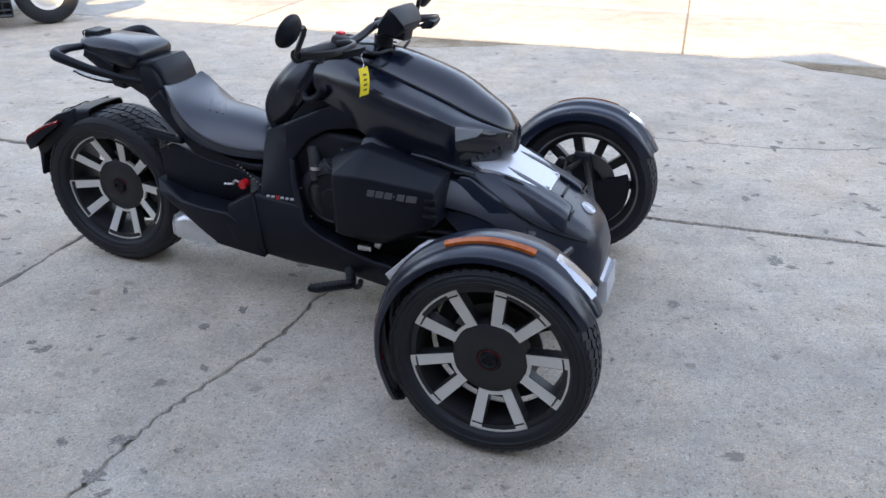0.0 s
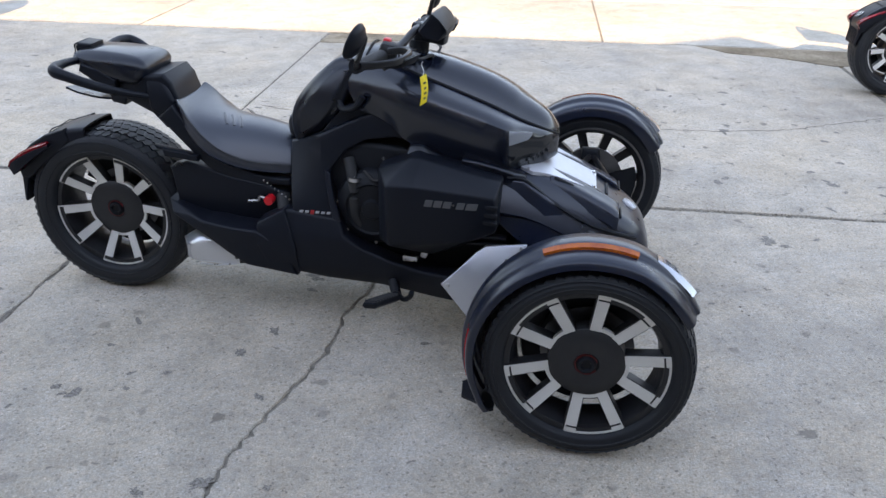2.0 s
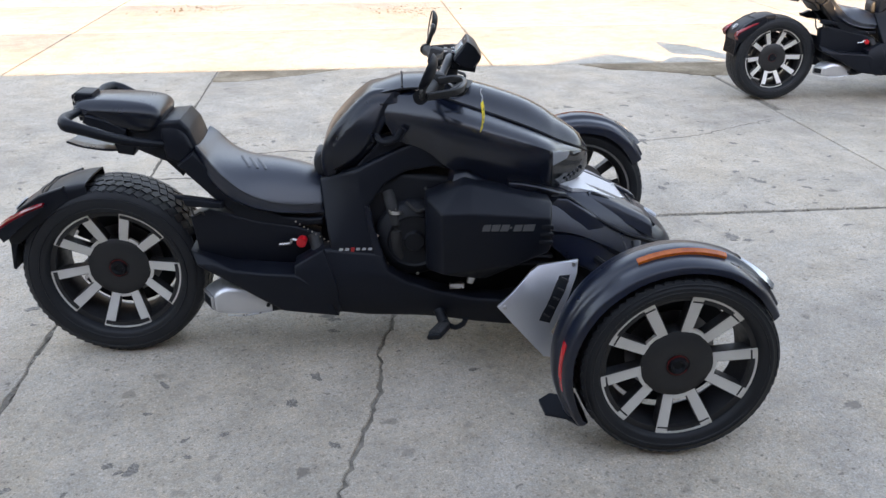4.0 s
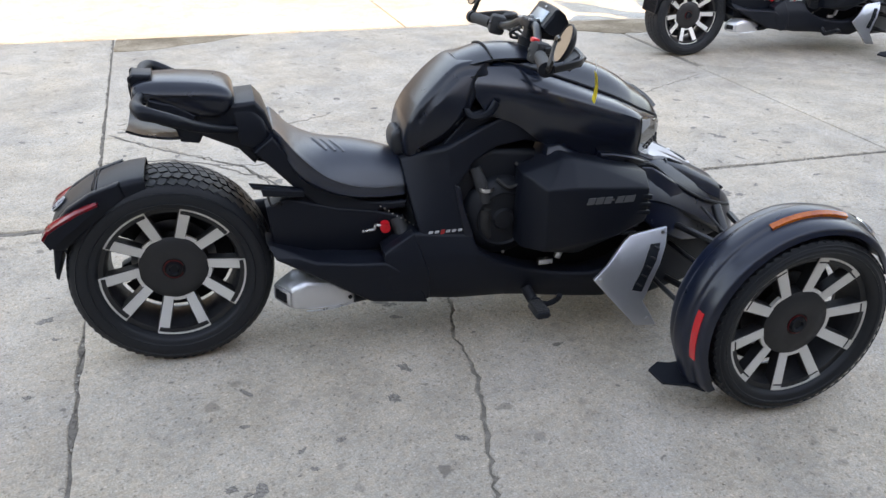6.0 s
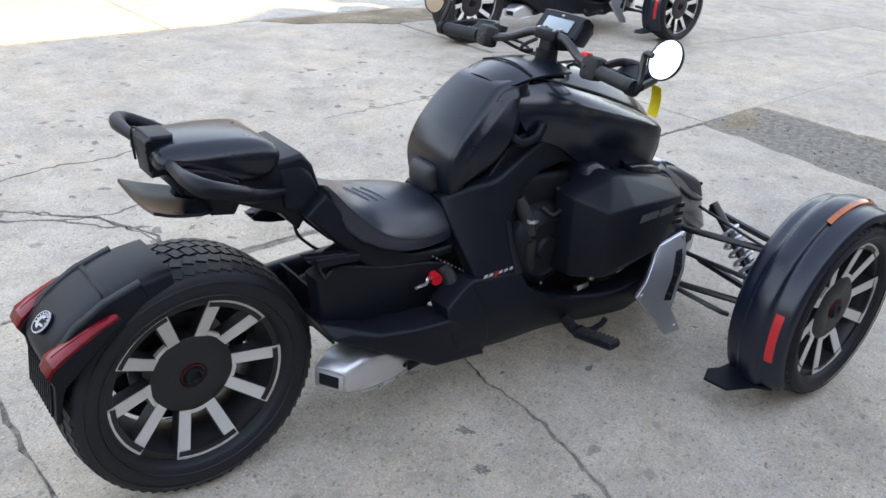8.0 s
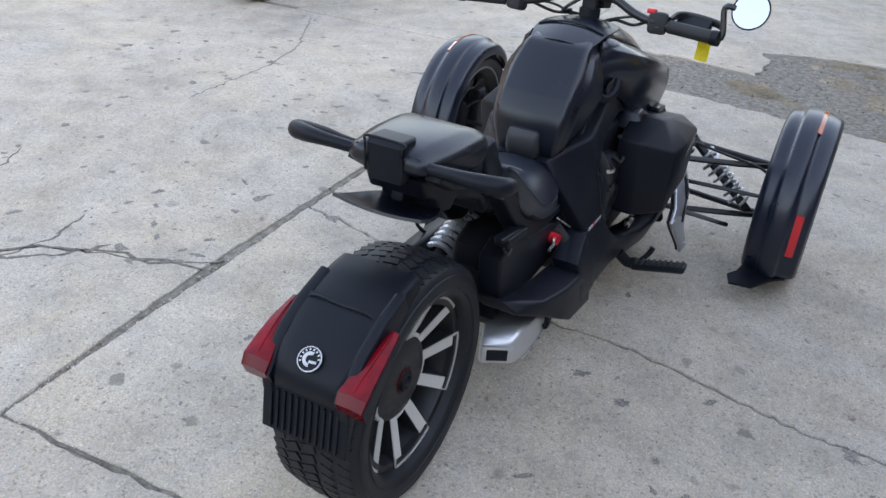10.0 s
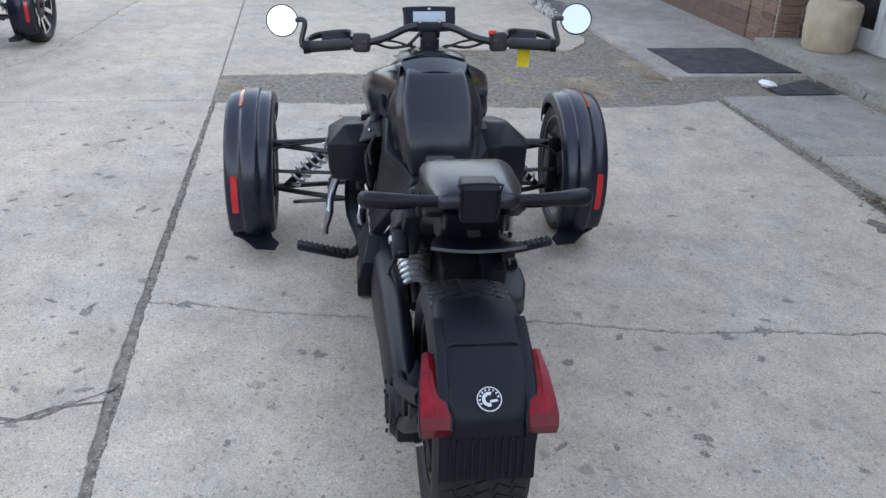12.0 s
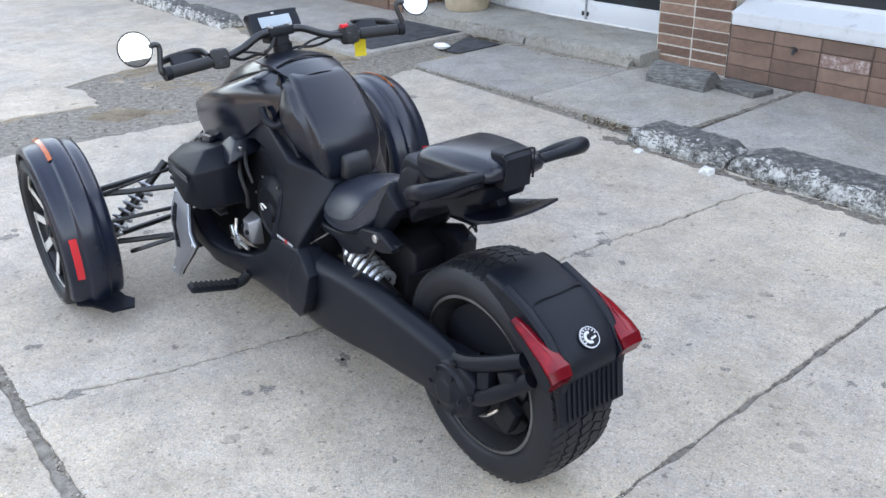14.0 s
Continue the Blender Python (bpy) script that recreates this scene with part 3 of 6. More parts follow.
tagged(pits, kind="stuff")

# apron slabs along the building, a little proud of the yard
for a, b, lift in ((1.60, 0.36, 0.022), (0.345, -0.792, 0.028), (-0.822, -2.9, 0.045), (-2.92, -6.9, 0.045)):
    slab([(b, -1.10), (a, -1.10)] + jag([(a, NEAR - 0.025), (b, NEAR - 0.025)], 0.035, 0.014, int(70 + 10 * a)), M_APRON, 0.004, lift, 0.08, 0.010, "apron_slab")
slab([(2.12, -1.02), (7.5, -1.02), (7.5, 0.33), (3.9, 0.33), (2.12, 0.29)], M_APRON, 0.004, 0.032, 0.09, 0.012, "apron_slab")
slab([(7.52, -1.02), (12.5, -1.02), (12.5, 0.33), (7.52, 0.33)], M_APRON, 0.004, 0.032, 0.09, 0.012, "apron_slab")

# gravel wash between the slabs
bm = bmesh.new()
GS, GN = 44, 66
rows = []
for i in range(GS + 1):
    row = []
    for j in range(GN + 1):
        s, n = 1.45 + 2.75 * i / GS, -1.05 + 4.70 * j / GN
        z = -0.010 + 0.010 * noise.noise(Vector((s * 2.2, n * 2.2, 0.3))) + 0.006 * noise.noise(Vector((s * 9, n * 9, 1.7)))
        row.append(bm.verts.new(at(s, n, z)))
    rows.append(row)
for i in range(GS):
    for j in range(GN):
        bm.faces.new((rows[i][j], rows[i + 1][j], rows[i + 1][j + 1], rows[i][j + 1]))
tagged(finish(bm, "gravel_bed", M_GRAVEL, None, "washed-out strip of dirt and crushed gravel", 80, "structure"), category="gravel")


def scatter(name, count, place, low, high, seed, label, material=None, category="gravel"):
    """Loose stones of uneven shape, as one heap of stuff."""
    rnd = random.Random(seed)
    verts, faces = [], []
    octa = ((1, 0, 0), (0, 1, 0), (-1, 0, 0), (0, -1, 0), (0, 0, 1), (0, 0, -1))
    tri = ((0, 1, 4), (1, 2, 4), (2, 3, 4), (3, 0, 4), (1, 0, 5), (2, 1, 5), (3, 2, 5), (0, 3, 5))
    for _ in range(count):
        s, n, z = place(rnd)
        r = low + (high - low) * rnd.random() ** 3
        c, spin = at(s, n, z), Matrix.Rotation(rnd.uniform(0, 6.3), 3, "Z")
        k = len(verts)
        for q in octa:
            w = spin @ Vector((q[0] * rnd.uniform(0.7, 1.3), q[1] * rnd.uniform(0.6, 1.1), q[2] * rnd.uniform(0.4, 0.8)))
            verts.append(tuple(c + w * r))
        faces += [tuple(k + i for i in f) for f in tri]
    me = bpy.data.meshes.new(name)
    me.from_pydata(verts, [], faces)
    me.materials.append(material or M_PEBBLE)
    return tagged(new(name, me), label, category, kind="stuff")


def in_gravel(rnd):
    while True:
        s, n = rnd.uniform(1.5, 3.3), rnd.uniform(-0.5, 3.58)
        right = 2.36 if n > 2.26 else 3.1
        left = np.interp(n, (0.2, 0.56, 1.4, 2.2, 2.55, 3.5), (1.57, 1.47, 1.45, 1.54, 1.60, 1.70))
        if left < s < right and not (n < 0.3 and s > 2.1):
            return s, n, rnd.uniform(-0.006, 0.003)


def along(line, spread, z=-0.004):
    def place(rnd):
        i = rnd.randrange(len(line) - 1)
        f = rnd.random()
        return line[i][0] * (1 - f) + line[i + 1][0] * f + rnd.gauss(0, spread), line[i][1] * (1 - f) + line[i + 1][1] * f + rnd.gauss(0, spread), z
    return place


scatter("loose_gravel", 2600, in_gravel, 0.0015, 0.010, 11, "loose crushed stones on the dirt strip")
scatter("joint_grit", 420, along([(J_S, 0.3), (J_S, 7.0)], 0.012), 0.002, 0.008, 12, "grit in the slab joint")
scatter("joint_grit", 1500, along([(-2.6, J_N + 0.006), (J_E, J_N + 0.006)], 0.010), 0.0015, 0.009, 13, "grit in the slab joint")
scatter("kerb_rubble", 520, along([(-0.2, 0.24), (-2.6, 0.30)], 0.05, 0.004), 0.003, 0.014, 14, "crumbs of broken kerb concrete")
scatter("yard_grit", 1500, lambda r: (r.uniform(-5, 5), r.uniform(0.3, 7), 0.001), 0.0015, 0.006, 15, "small stones scattered over the concrete")
scatter("edge_grit", 900, along([(1.6, 0.16), (-0.5, 0.16)], 0.022, 0.004), 0.002, 0.010, 16, "grit along the apron edge")


M_LITTER = mat("dry_leaf_litter", (0.11, 0.075, 0.045), 0.95)
base(M_LITTER, ramp(M_LITTER, M_LITTER.node_tree.nodes.new("ShaderNodeNewGeometry").outputs["Random Per Island"], ((0.0, (0.05, 0.035, 0.022)), (0.7, (0.15, 0.105, 0.065)), (1.0, (0.33, 0.27, 0.19)))))
scatter("leaf_litter", 150, lambda r: (-3.13 + r.gauss(0, 0.30), 10.9 + r.gauss(0, 0.20), 0.003), 0.004, 0.020, 23, "dry leaves strewn on the sunlit street", M_LITTER, "litter")
scatter("leaf_litter", 150, lambda r: (-0.57 + r.gauss(0, 0.26), 10.5 + r.gauss(0, 0.24), 0.003), 0.004, 0.020, 24, "dry leaves strewn on the sunlit street", M_LITTER, "litter")
scatter("leaf_litter", 260, lambda r: (-0.36 + r.gauss(0, 0.09), 0.21 + r.gauss(0, 0.03), r.uniform(0.002, 0.016)), 0.003, 0.013, 17, "dry leaves and twigs caught at the end of the kerb", M_LITTER, "litter")
scatter("leaf_litter", 420, along([(-0.5, 0.385), (-3.6, 0.395)], 0.022, 0.002), 0.002, 0.011, 18, "dirt and dry leaves along the foot of the kerb", M_LITTER, "litter")
crack([(-0.80, 0.15), (-0.79, -0.2), (-0.815, -0.55), (-0.805, -1.06)], 0.030, 66, 0.0435)
crack([(-0.45, 0.375), (-0.9, 0.385), (-1.24, 0.39), (-1.8, 0.40), (-2.6, 0.40), (-3.8, 0.39)], 0.055, 67)


def rough_stone(name, s0, s1, n0, n1, h, seed, label, category="kerb", tilt=0.0, base_z=0.0, material=None, amount=0.016):
    """A broken kerb stone: a long block with eaten edges."""
    bm = bmesh.new()
    k = max(8, int((s1 - s0) / 0.016))
    prof = [(0, 0), (0.0, 0.5), (0.01, 0.93), (0.05, 1.0), (0.5, 1.02), (0.78, 1.0), (0.84, 0.95), (0.93, 0.66), (0.99, 0.30), (0.98, 0)]
    rings = []
    for i in range(k + 1):
        f = i / k
        end = min(1.0, 0.55 + 4.0 * min(f, 1 - f))
        ring = []
        for u, w in chain(prof, 4, False):
            p = Vector((s0 + (s1 - s0) * f, n0 + (n1 - n0) * (0.5 + (u - 0.5) * (0.9 + 0.1 * end)) + tilt * f, base_z + h * w * end))
            d = noise.noise_vector(p * 7 + Vector((seed, 0, 0))) * amount * 0.25 + noise.noise_vector(p * 26 + Vector((0, seed, 0))) * amount * 0.7 + noise.noise_vector(p * 75 + Vector((seed, seed, 0))) * amount * 0.55
            p = p + d * (0.25 + w) * (0.45 + 0.75 * min(1.0, max(0.0, (u - 0.55) / 0.30)))
            p.z = max(p.z, base_z - 0.004)
            ring.append(at(*p))
        rings.append(ring)
    bridge(bm, rings)
    stone = finish(bm, name, material or M_KERB, None, label, 24)
    if material is None:
        stone.data.materials.append(M_KERBTOP)
        for f in stone.data.polygons:
            f.material_index = 1 if f.normal.z + 0.25 * noise.noise(f.center * 14) > 0.80 else 0
    return tagged(stone, category=category, group="" if category != "kerb" else "broken kerb stones")


rough_stone("kerb_stone", -1.22, -0.60, 0.12, 0.36, 0.088, 1.0, "crumbling grey concrete kerb stone with black stains")
rough_stone("kerb_stone", -2.35, -1.24, 0.10, 0.37, 0.095, 2.0, "long crumbling kerb stone, its face flaked white", tilt=-0.02)
rough_stone("kerb_stone", -3.9, -2.38, 0.08, 0.36, 0.098, 3.0, "long worn concrete kerb stone")
rough_stone("kerb_stone", 4.02, 5.1, 0.33, 0.58, 0.10, 4.0, "broken concrete kerb stone beside the walk")
rough_stone("kerb_stone", 5.12, 7.0, 0.33, 0.56, 0.10, 5.0, "worn concrete kerb stone beside the walk")
rough_stone("concrete_chunk", -1.225, -1.160, 0.425, 0.475, 0.030, 6.0, "pale broken chunk of concrete", "rubble", material=M_CHIP, amount=0.010)
rough_stone("concrete_chunk", -0.78, -0.74, 0.42, 0.46, 0.015, 7.0, "small pale chip of concrete", "rubble", material=M_CHIP, amount=0.006)
# split log: a wedge with a ridge, beside a flat board
bm = bmesh.new()
rings = []
for i in range(13):
    f = i / 12
    ring = []
    for dn, z in ((0.0, 0.0), (0.008, 0.045), (0.075, 0.118), (0.115, 0.128), (0.165, 0.085), (0.215, 0.02), (0.21, 0.0)):
        q = Vector((0.06 - 0.44 * f, -0.645 - 0.02 * f - dn, 0.028 + z * (1.0 - 0.10 * f)))
        ring.append(at(*(q + noise.noise_vector(q * 22) * 0.007 * (z > 0))))
    rings.append(ring)
bridge(bm, rings)
tagged(finish(bm, "timber_block", M_WOOD, None, "weathered split timber block beside the wall", 30), category="timber")
bm = block((0.34, 0.19, 0.035), SITE @ pose(-0.52, -0.885, 0.046, 0, 0, -8), 0.004)
tagged(finish(bm, "timber_board", M_WOOD, None, "short weathered grey board lying flat"), category="timber")

# entrance step
bm = bmesh.new()
front = jag([(0.30, -0.875), (3.05, -0.845)], 0.04, 0.017, 21)
bridge(bm, [[at(s, n + dn, z) for s, n in front] + [at(3.05, -1.60, z), at(0.30, -1.60, z)] for z, dn in ((-0.03, -0.05), (0.03, -0.035), (0.09, 0.0), (0.118, -0.004), (0.125, -0.02))])
tagged(finish(bm, "entrance_step", M_STEP, None, "worn concrete entrance step with a chipped edge", 60, "structure"), category="step")
bm = bmesh.new()
bridge(bm, [[at(q, w, z) for q, w in jag([(0.32, -0.93), (1.6, -0.92)], 0.1, 0.004, 51) + jag([(1.6, -0.79), (1.2, -0.77), (0.8, -0.81), (0.32, -0.815)], 0.05, 0.018, 52)] for z in (0.010, 0.0335)])
tagged(finish(bm, "dirt_strip", M_DIRT, None, "dark dirt washed against the foot of the step", 60, "structure"), category="dirt")
rough_stone("step_edge", 0.36, 1.42, -0.900, -0.832, 0.100, 8.0, "crumbling edge of the entrance step", "step", base_z=0.022, material=M_STEP, amount=0.014)
rough_stone("step_edge", 1.44, 3.00, -0.900, -0.826, 0.100, 9.0, "crumbling edge of the entrance step", "step", base_z=0.022, material=M_STEP, amount=0.014)
scatter("step_rubble", 800, along([(0.4, -0.83), (3.0, -0.80)], 0.035, 0.024), 0.003, 0.013, 22, "dirt and rubble along the step")


# ---- building ----
house = root("shop_building", "brown brick shop building with white-framed windows and doors", "building", SITE.copy(), kind="structure")


def wall_box(name, s0, s1, n0, n1, z0, z1, material, label="", bevel=0.0, parent=None):
    bm = block((abs(s1 - s0), abs(n1 - n0), z1 - z0), pose((s0 + s1) / 2, (n0 + n1) / 2, (z0 + z1) / 2), bevel)
    return part(name, bm, material, parent or house, label)


M_WALLUP = mat("plain_brick_wall", (0.22, 0.125, 0.09), 0.85)
tex = M_WALLUP.node_tree.nodes.new("ShaderNodeTexBrick")
tex.inputs["Scale"].default_value = 3.4
tex.inputs["Color1"].default_value, tex.inputs["Color2"].default_value, tex.inputs["Mortar"].default_value = (0.13, 0.072, 0.053, 1), (0.175, 0.10, 0.072, 1), (0.28, 0.25, 0.21, 1)
mp = M_WALLUP.node_tree.nodes.new("ShaderNodeMapping")
mp.inputs["Rotation"].default_value = (radians(90), 0, 0)
wire(M_WALLUP, coords(M_WALLUP), mp.inputs["Vector"])
wire(M_WALLUP, mp.outputs[0], tex.inputs["Vector"])
base(M_WALLUP, tex.outputs["Color"])

TOP = 3.40
wall_box("wall", -14, 14, -9.0, -2.2, 0, TOP, M_WALLUP, "upper brick wall and roof mass")
wall_box("lintel_wall", -14, 14, -2.2, -1.14, 2.6, TOP, M_WALLUP)
# unseen board, added only for the peaked shadow it casts on the street
bm = bmesh.new()
bridge(bm, [[(0.35, n, TOP + 0.10), (1.60, n, TOP + 0.10), (1.15, n, TOP + 0.30), (0.95, n, TOP + 0.24)] for n in (-1.25, -1.15)])
part("roof_shadow_board", bm, M_WHITE, house, "unseen low board on the roof edge, added to cast a peaked street shadow")
wall_box("coping", -14.1, 14.1, -2.3, -1.08, TOP, TOP + 0.10, M_WHITE)
wall_box("pier_core", -0.245, 0.335, -2.2, -1.106, 0, 2.6, M_MORTAR)
wall_box("pier_core", 3.06, 3.50, -2.2, -1.018, 0, 2.6, M_MORTAR)
wall_box("panel_core", -4.6, -0.25, -1.60, -1.100, 0, 0.384, M_JOINT)
wall_box("pier_core", -5.2, -4.6, -2.2, -1.118, 0, 2.6, M_MORTAR)
wall_box("end_wall", -14, -5.2, -2.2, -1.14, 0, 2.6, M_WALLUP)
wall_box("panel_core", 3.50, 9.0, -1.60, -1.012, 0, 0.62, M_JOINT)
wall_box("end_wall", 9.0, 14, -2.2, -1.04, 0, 2.6, M_WALLUP)

# unseen blocks across the street and at its ends, added to darken reflections
wall_box("sky_block", -45, 45, 26.0, 30.0, 0, 7.5, M_SKYBLOCK, "unseen dark block added to hide the low sky from reflections")
wall_box("sky_block", -38, -32, -9.0, 26.0, 0, 6.0, M_SKYBLOCK)
wall_box("sky_block", 32, 38, -9.0, 26.0, 0, 6.0, M_SKYBLOCK)

# shop window over the tiled panel
win = root("window_1", "large dark shop window in a white frame", "window", SITE.copy(), kind="structure")
wall_box("pane", -4.55, -0.30, -1.26, -1.25, 0.55, 2.55, M_GLASS_D, "dark reflecting shop window pane", 0, win)
wall_box("window_sill", -4.60, -0.268, -1.27, -1.075, 0.385, 0.455, M_WHITE, "chipped white painted sill", 0.008, win)
bm = panel([(-1.07, 0.452), (-1.07, 0.468), (-1.235, 0.535), (-1.235, 0.452)], -4.60, -0.268, 0.003)
bm.transform(Matrix.Rotation(radians(90), 4, "Z") @ Matrix.Diagonal((1, -1, 1, 1)))
part("sill_slope", bm, M_WHITE, win)
wall_box("window_frame", -4.60, -0.27, -1.28, -1.232, 0.50, 0.56, M_WHITE, "", 0.004, win)
wall_box("window_frame", -0.315, -0.27, -1.28, -1.232, 0.56, 2.60, M_WHITE, "", 0.004, win)
wall_box("window_frame", -2.50, -2.45, -1.28, -1.232, 0.56, 2.60, M_WHITE, "", 0.004, win)
win2 = root("window_2", "dark shop window beyond the entrance", "window", SITE.copy(), kind="structure")
wall_box("pane", 3.55, 8.95, -1.16, -1.15, 0.75, 2.55, M_GLASS_D, "", 0, win2)
wall_box("window_sill", 3.50, 9.0, -1.18, -0.99, 0.622, 0.70, M_WHITE, "white painted sill", 0.008, win2)

# glazed double door in the recess
door = root("door_1", "white-framed glazed double shop door, closed", "door", SITE.copy(), kind="structure")
for a, b in ((0.44, 1.375), (1.40, 2.335)):
    leaf = wall_box("door_leaf", a, b, -1.56, -1.515, 0.135, 0.295, M_WHITE, "white bottom rail", 0.006, door)
    wall_box("stile", a, a + 0.055, -1.56, -1.515, 0.295, 2.20, M_WHITE, "", 0.005, door)
    wall_box("stile", b - 0.055, b, -1.56, -1.515, 0.295, 2.20, M_WHITE, "", 0.005, door)
    wall_box("top_rail", a + 0.055, b - 0.055, -1.56, -1.515, 2.10, 2.20, M_WHITE, "", 0.005, door)
    wall_box("pane", a + 0.055, b - 0.055, -1.545, -1.535, 0.295, 2.10, M_GLASS_D, "dark door glass", 0, door)
for x in (1.362, 1.413):
    wall_box("latch", x - 0.008, x + 0.008, -1.515, -1.500, 0.17, 0.205, M_GREY, "small dark floor latch", 0.003, door)
wall_box("threshold", 0.335, 3.06, -1.60, -1.50, 0.120, 0.137, M_STEEL, "worn metal threshold", 0.004, door)
wall_box("jamb", 2.345, 2.42, -1.60, -1.50, 0.137, 2.6, M_WHITE, "", 0.005, door)
wall_box("side_light", 2.42, 3.06, -1.56, -1.54, 0.30, 2.6, M_GLASS_D, "", 0, door)
wall_box("side_rail", 2.42, 3.06, -1.58, -1.52, 0.137, 0.30, M_WHITE, "", 0.005, door)
wall_box("jamb", 0.340, 0.425, -1.60, -1.50, 0.137, 2.6, M_WHITE, "", 0.005, door)
wall_box("transom", 0.425, 2.345, -1.58, -1.50, 2.215, 2.6, M_WHITE, "", 0.005, door)

# pieces of the walls: bricks of the piers, tiles of the panels
rnd = random.Random(5)
pieces = {}


def piece(name, size, where, material, parent, bevel=0.004):
    key = (name, size)
    if key not in pieces:
        bm = block(size, None, bevel, None, 1)
        me = bpy.data.meshes.new(name)
        bm.to_mesh(me)
        bm.free()
        me.materials.append(material)
        pieces[key] = me
    ob = new(name, pieces[key])
    ob.parent = parent
    ob.matrix_basis = where
    return ob


for row in range(18):
    z = 0.062 + 0.0725 * row
    for s in (0.188, -0.104):
        piece("brick", (0.282, 0.05, 0.064), pose(s + rnd.uniform(-0.002, 0.002), -1.127 + rnd.uniform(-0.002, 0.002), z, 0, rnd.uniform(-0.4, 0.4), 0), M_BRICK, house)
    for s, w in ((3.165, 0.20), (3.385, 0.22)):
        piece("brick", (w, 0.05, 0.064), pose(s, -1.027 + rnd.uniform(-0.002, 0.002), z, 0, rnd.uniform(-0.4, 0.4), 0), M_BRICK, house)
    for n in (-1.135, -1.365):
        piece("brick", (0.05, 0.215, 0.064), pose(3.068 + rnd.uniform(-0.002, 0.002), n, z), M_BRICK, house)
for row in range(4):
    for i in range(13):
        piece("wall_tile", (0.312, 0.03, 0.0835), pose(-0.418 - 0.3185 * i, -1.108 + rnd.uniform(-0.002, 0.002), 0.075 + 0.0880 * row, rnd.uniform(-0.5, 0.5), rnd.uniform(-0.3, 0.3), 0), M_TILE, house)
for row in range(5):
    for i in range(10):
        piece("wall_tile", (0.535, 0.03, 0.114), pose(3.775 + 0.54 * i, -1.008 + rnd.uniform(-0.002, 0.002), 0.084 + 0.1185 * row), M_TILE, house)
M_FLAKED = mat("flaked_tile_glaze", (0.26, 0.17, 0.15), 0.8)
base(M_FLAKED, ramp(M_FLAKED, noise_of(M_FLAKED, 26.0, 6.0, 0.7), ((0.40, (0.17, 0.095, 0.075)), (0.52, (0.25, 0.16, 0.14)), (0.66, (0.42, 0.34, 0.31)))))
piece("wall_tile", (0.305, 0.004, 0.078), pose(-1.055, -1.0905, 0.251), M_FLAKED, house, 0.001)
tap = part("wall_tap", tube([(-0.735, -1.095, 0.285), (-0.735, -1.060, 0.283), (-0.742, -1.050, 0.265)], 0.010, 4, 8), M_GREY, house, "small weathered wall tap")
part("tap_wheel", disc((-0.733, -1.058, 0.305), 0.018, 0.008, "z", 12), M_GREY, tap)

# things by the entrance
bm = lathe([(0.0, 0.0), (0.185, 0.0), (0.20, 0.02), (0.212, 0.16), (0.215, 0.33), (0.205, 0.37), (0.14, 0.40), (0.10, 0.405), (0.085, 0.40), (0.085, 0.38), (0.0, 0.38)], (0, 0, 0), 40, "z")
bm.transform(SITE @ pose(2.585, -1.235, 0.126))
urn = finish(bm, "ash_urn", M_BIN, None, "round tan clay smokers' urn on the step", 40)
tagged(urn, category="urn")
bm = tube([(0, 0, 0.385), (0, 0, 0.62), (0, 0, 0.95)], 0.055, 3, 20, None, 1.0, ((0, 1.25), (0.15, 0.8), (1, 0.7)))
bm.transform(SITE @ pose(2.585, -1.235, 0.126))
part("neck", bm, M_BIN, urn)


def flat_mat(name, outline, z, material, label, seed):
    bm = bmesh.new()
    p = jag(outline + outline[:1], 0.08, 0.006, seed)[:-1]
    q = [tuple(v) for v in offset_loop(np.array(p), 0.008)]
    lift = lambda s, n: 0.004 * noise.noise(Vector((s * 3, n * 3, seed)))
    bridge(bm, [[at(s, n, z) for s, n in p], [at(s, n, z + 0.007 + lift(s, n)) for s, n in p], [at(s, n, z + 0.010 + lift(s, n)) for s, n in q]])
    return tagged(finish(bm, name, material, None, label, 50), category="mat")


flat_mat("door_mat", [(2.20, 0.12), (3.03, 0.13), (3.03, -0.76), (2.17, -0.80)], 0.032, M_MAT, "large black rubber mat lying on the walk", 1)
flat_mat("rubber_sheet", [(1.66, -0.36), (1.84, -0.34), (2.02, -0.68), (2.06, -0.78), (1.66, -0.79)], 0.004, M_MAT, "torn black rubber sheet in the dirt", 2)
bm = lathe([(0.0, 0.0), (0.045, 0.0), (0.060, 0.010), (0.068, 0.026), (0.050, 0.040), (0.0, 0.046)], (0, 0, 0), 18, "z")
for v in bm.verts:
    v.co += noise.noise_vector(v.co * 30) * 0.008
bm.transform(SITE @ pose(1.89, -0.36, 0.006, 8, 0, 0))
tagged(finish(bm, "crushed_cup", M_PAPER, None, "crushed white paper cup lying in the dirt", 50), category="cup")

# mesh-sided trailer at the edge of the yard
trailer = root("utility_trailer", "small dark utility trailer with a black wire-mesh side", "trailer", pose(-3.80, 8.20, 0, 0, 0, 28))
part("deck", block((1.9, 1.15, 0.06), pose(-1.15, 0.30, 0.36), 0.01), M_INNER, trailer, "dark steel trailer bed")
mesh_side = part("mesh_frame", tube([(-2.0, -0.30, 0.12), (-0.32, -0.30, 0.12), (-0.32, -0.30, 0.62), (-2.0, -0.30, 0.62)], 0.018, 1, 8), M_FRAME, trailer, "black tube frame of the mesh side")
for i in range(13):
    part("upright_bar", tube([(-1.95 + 0.13 * i, -0.30, 0.12), (-1.95 + 0.13 * i, -0.30, 0.62)], 0.008, 1, 6), M_FRAME, mesh_side)
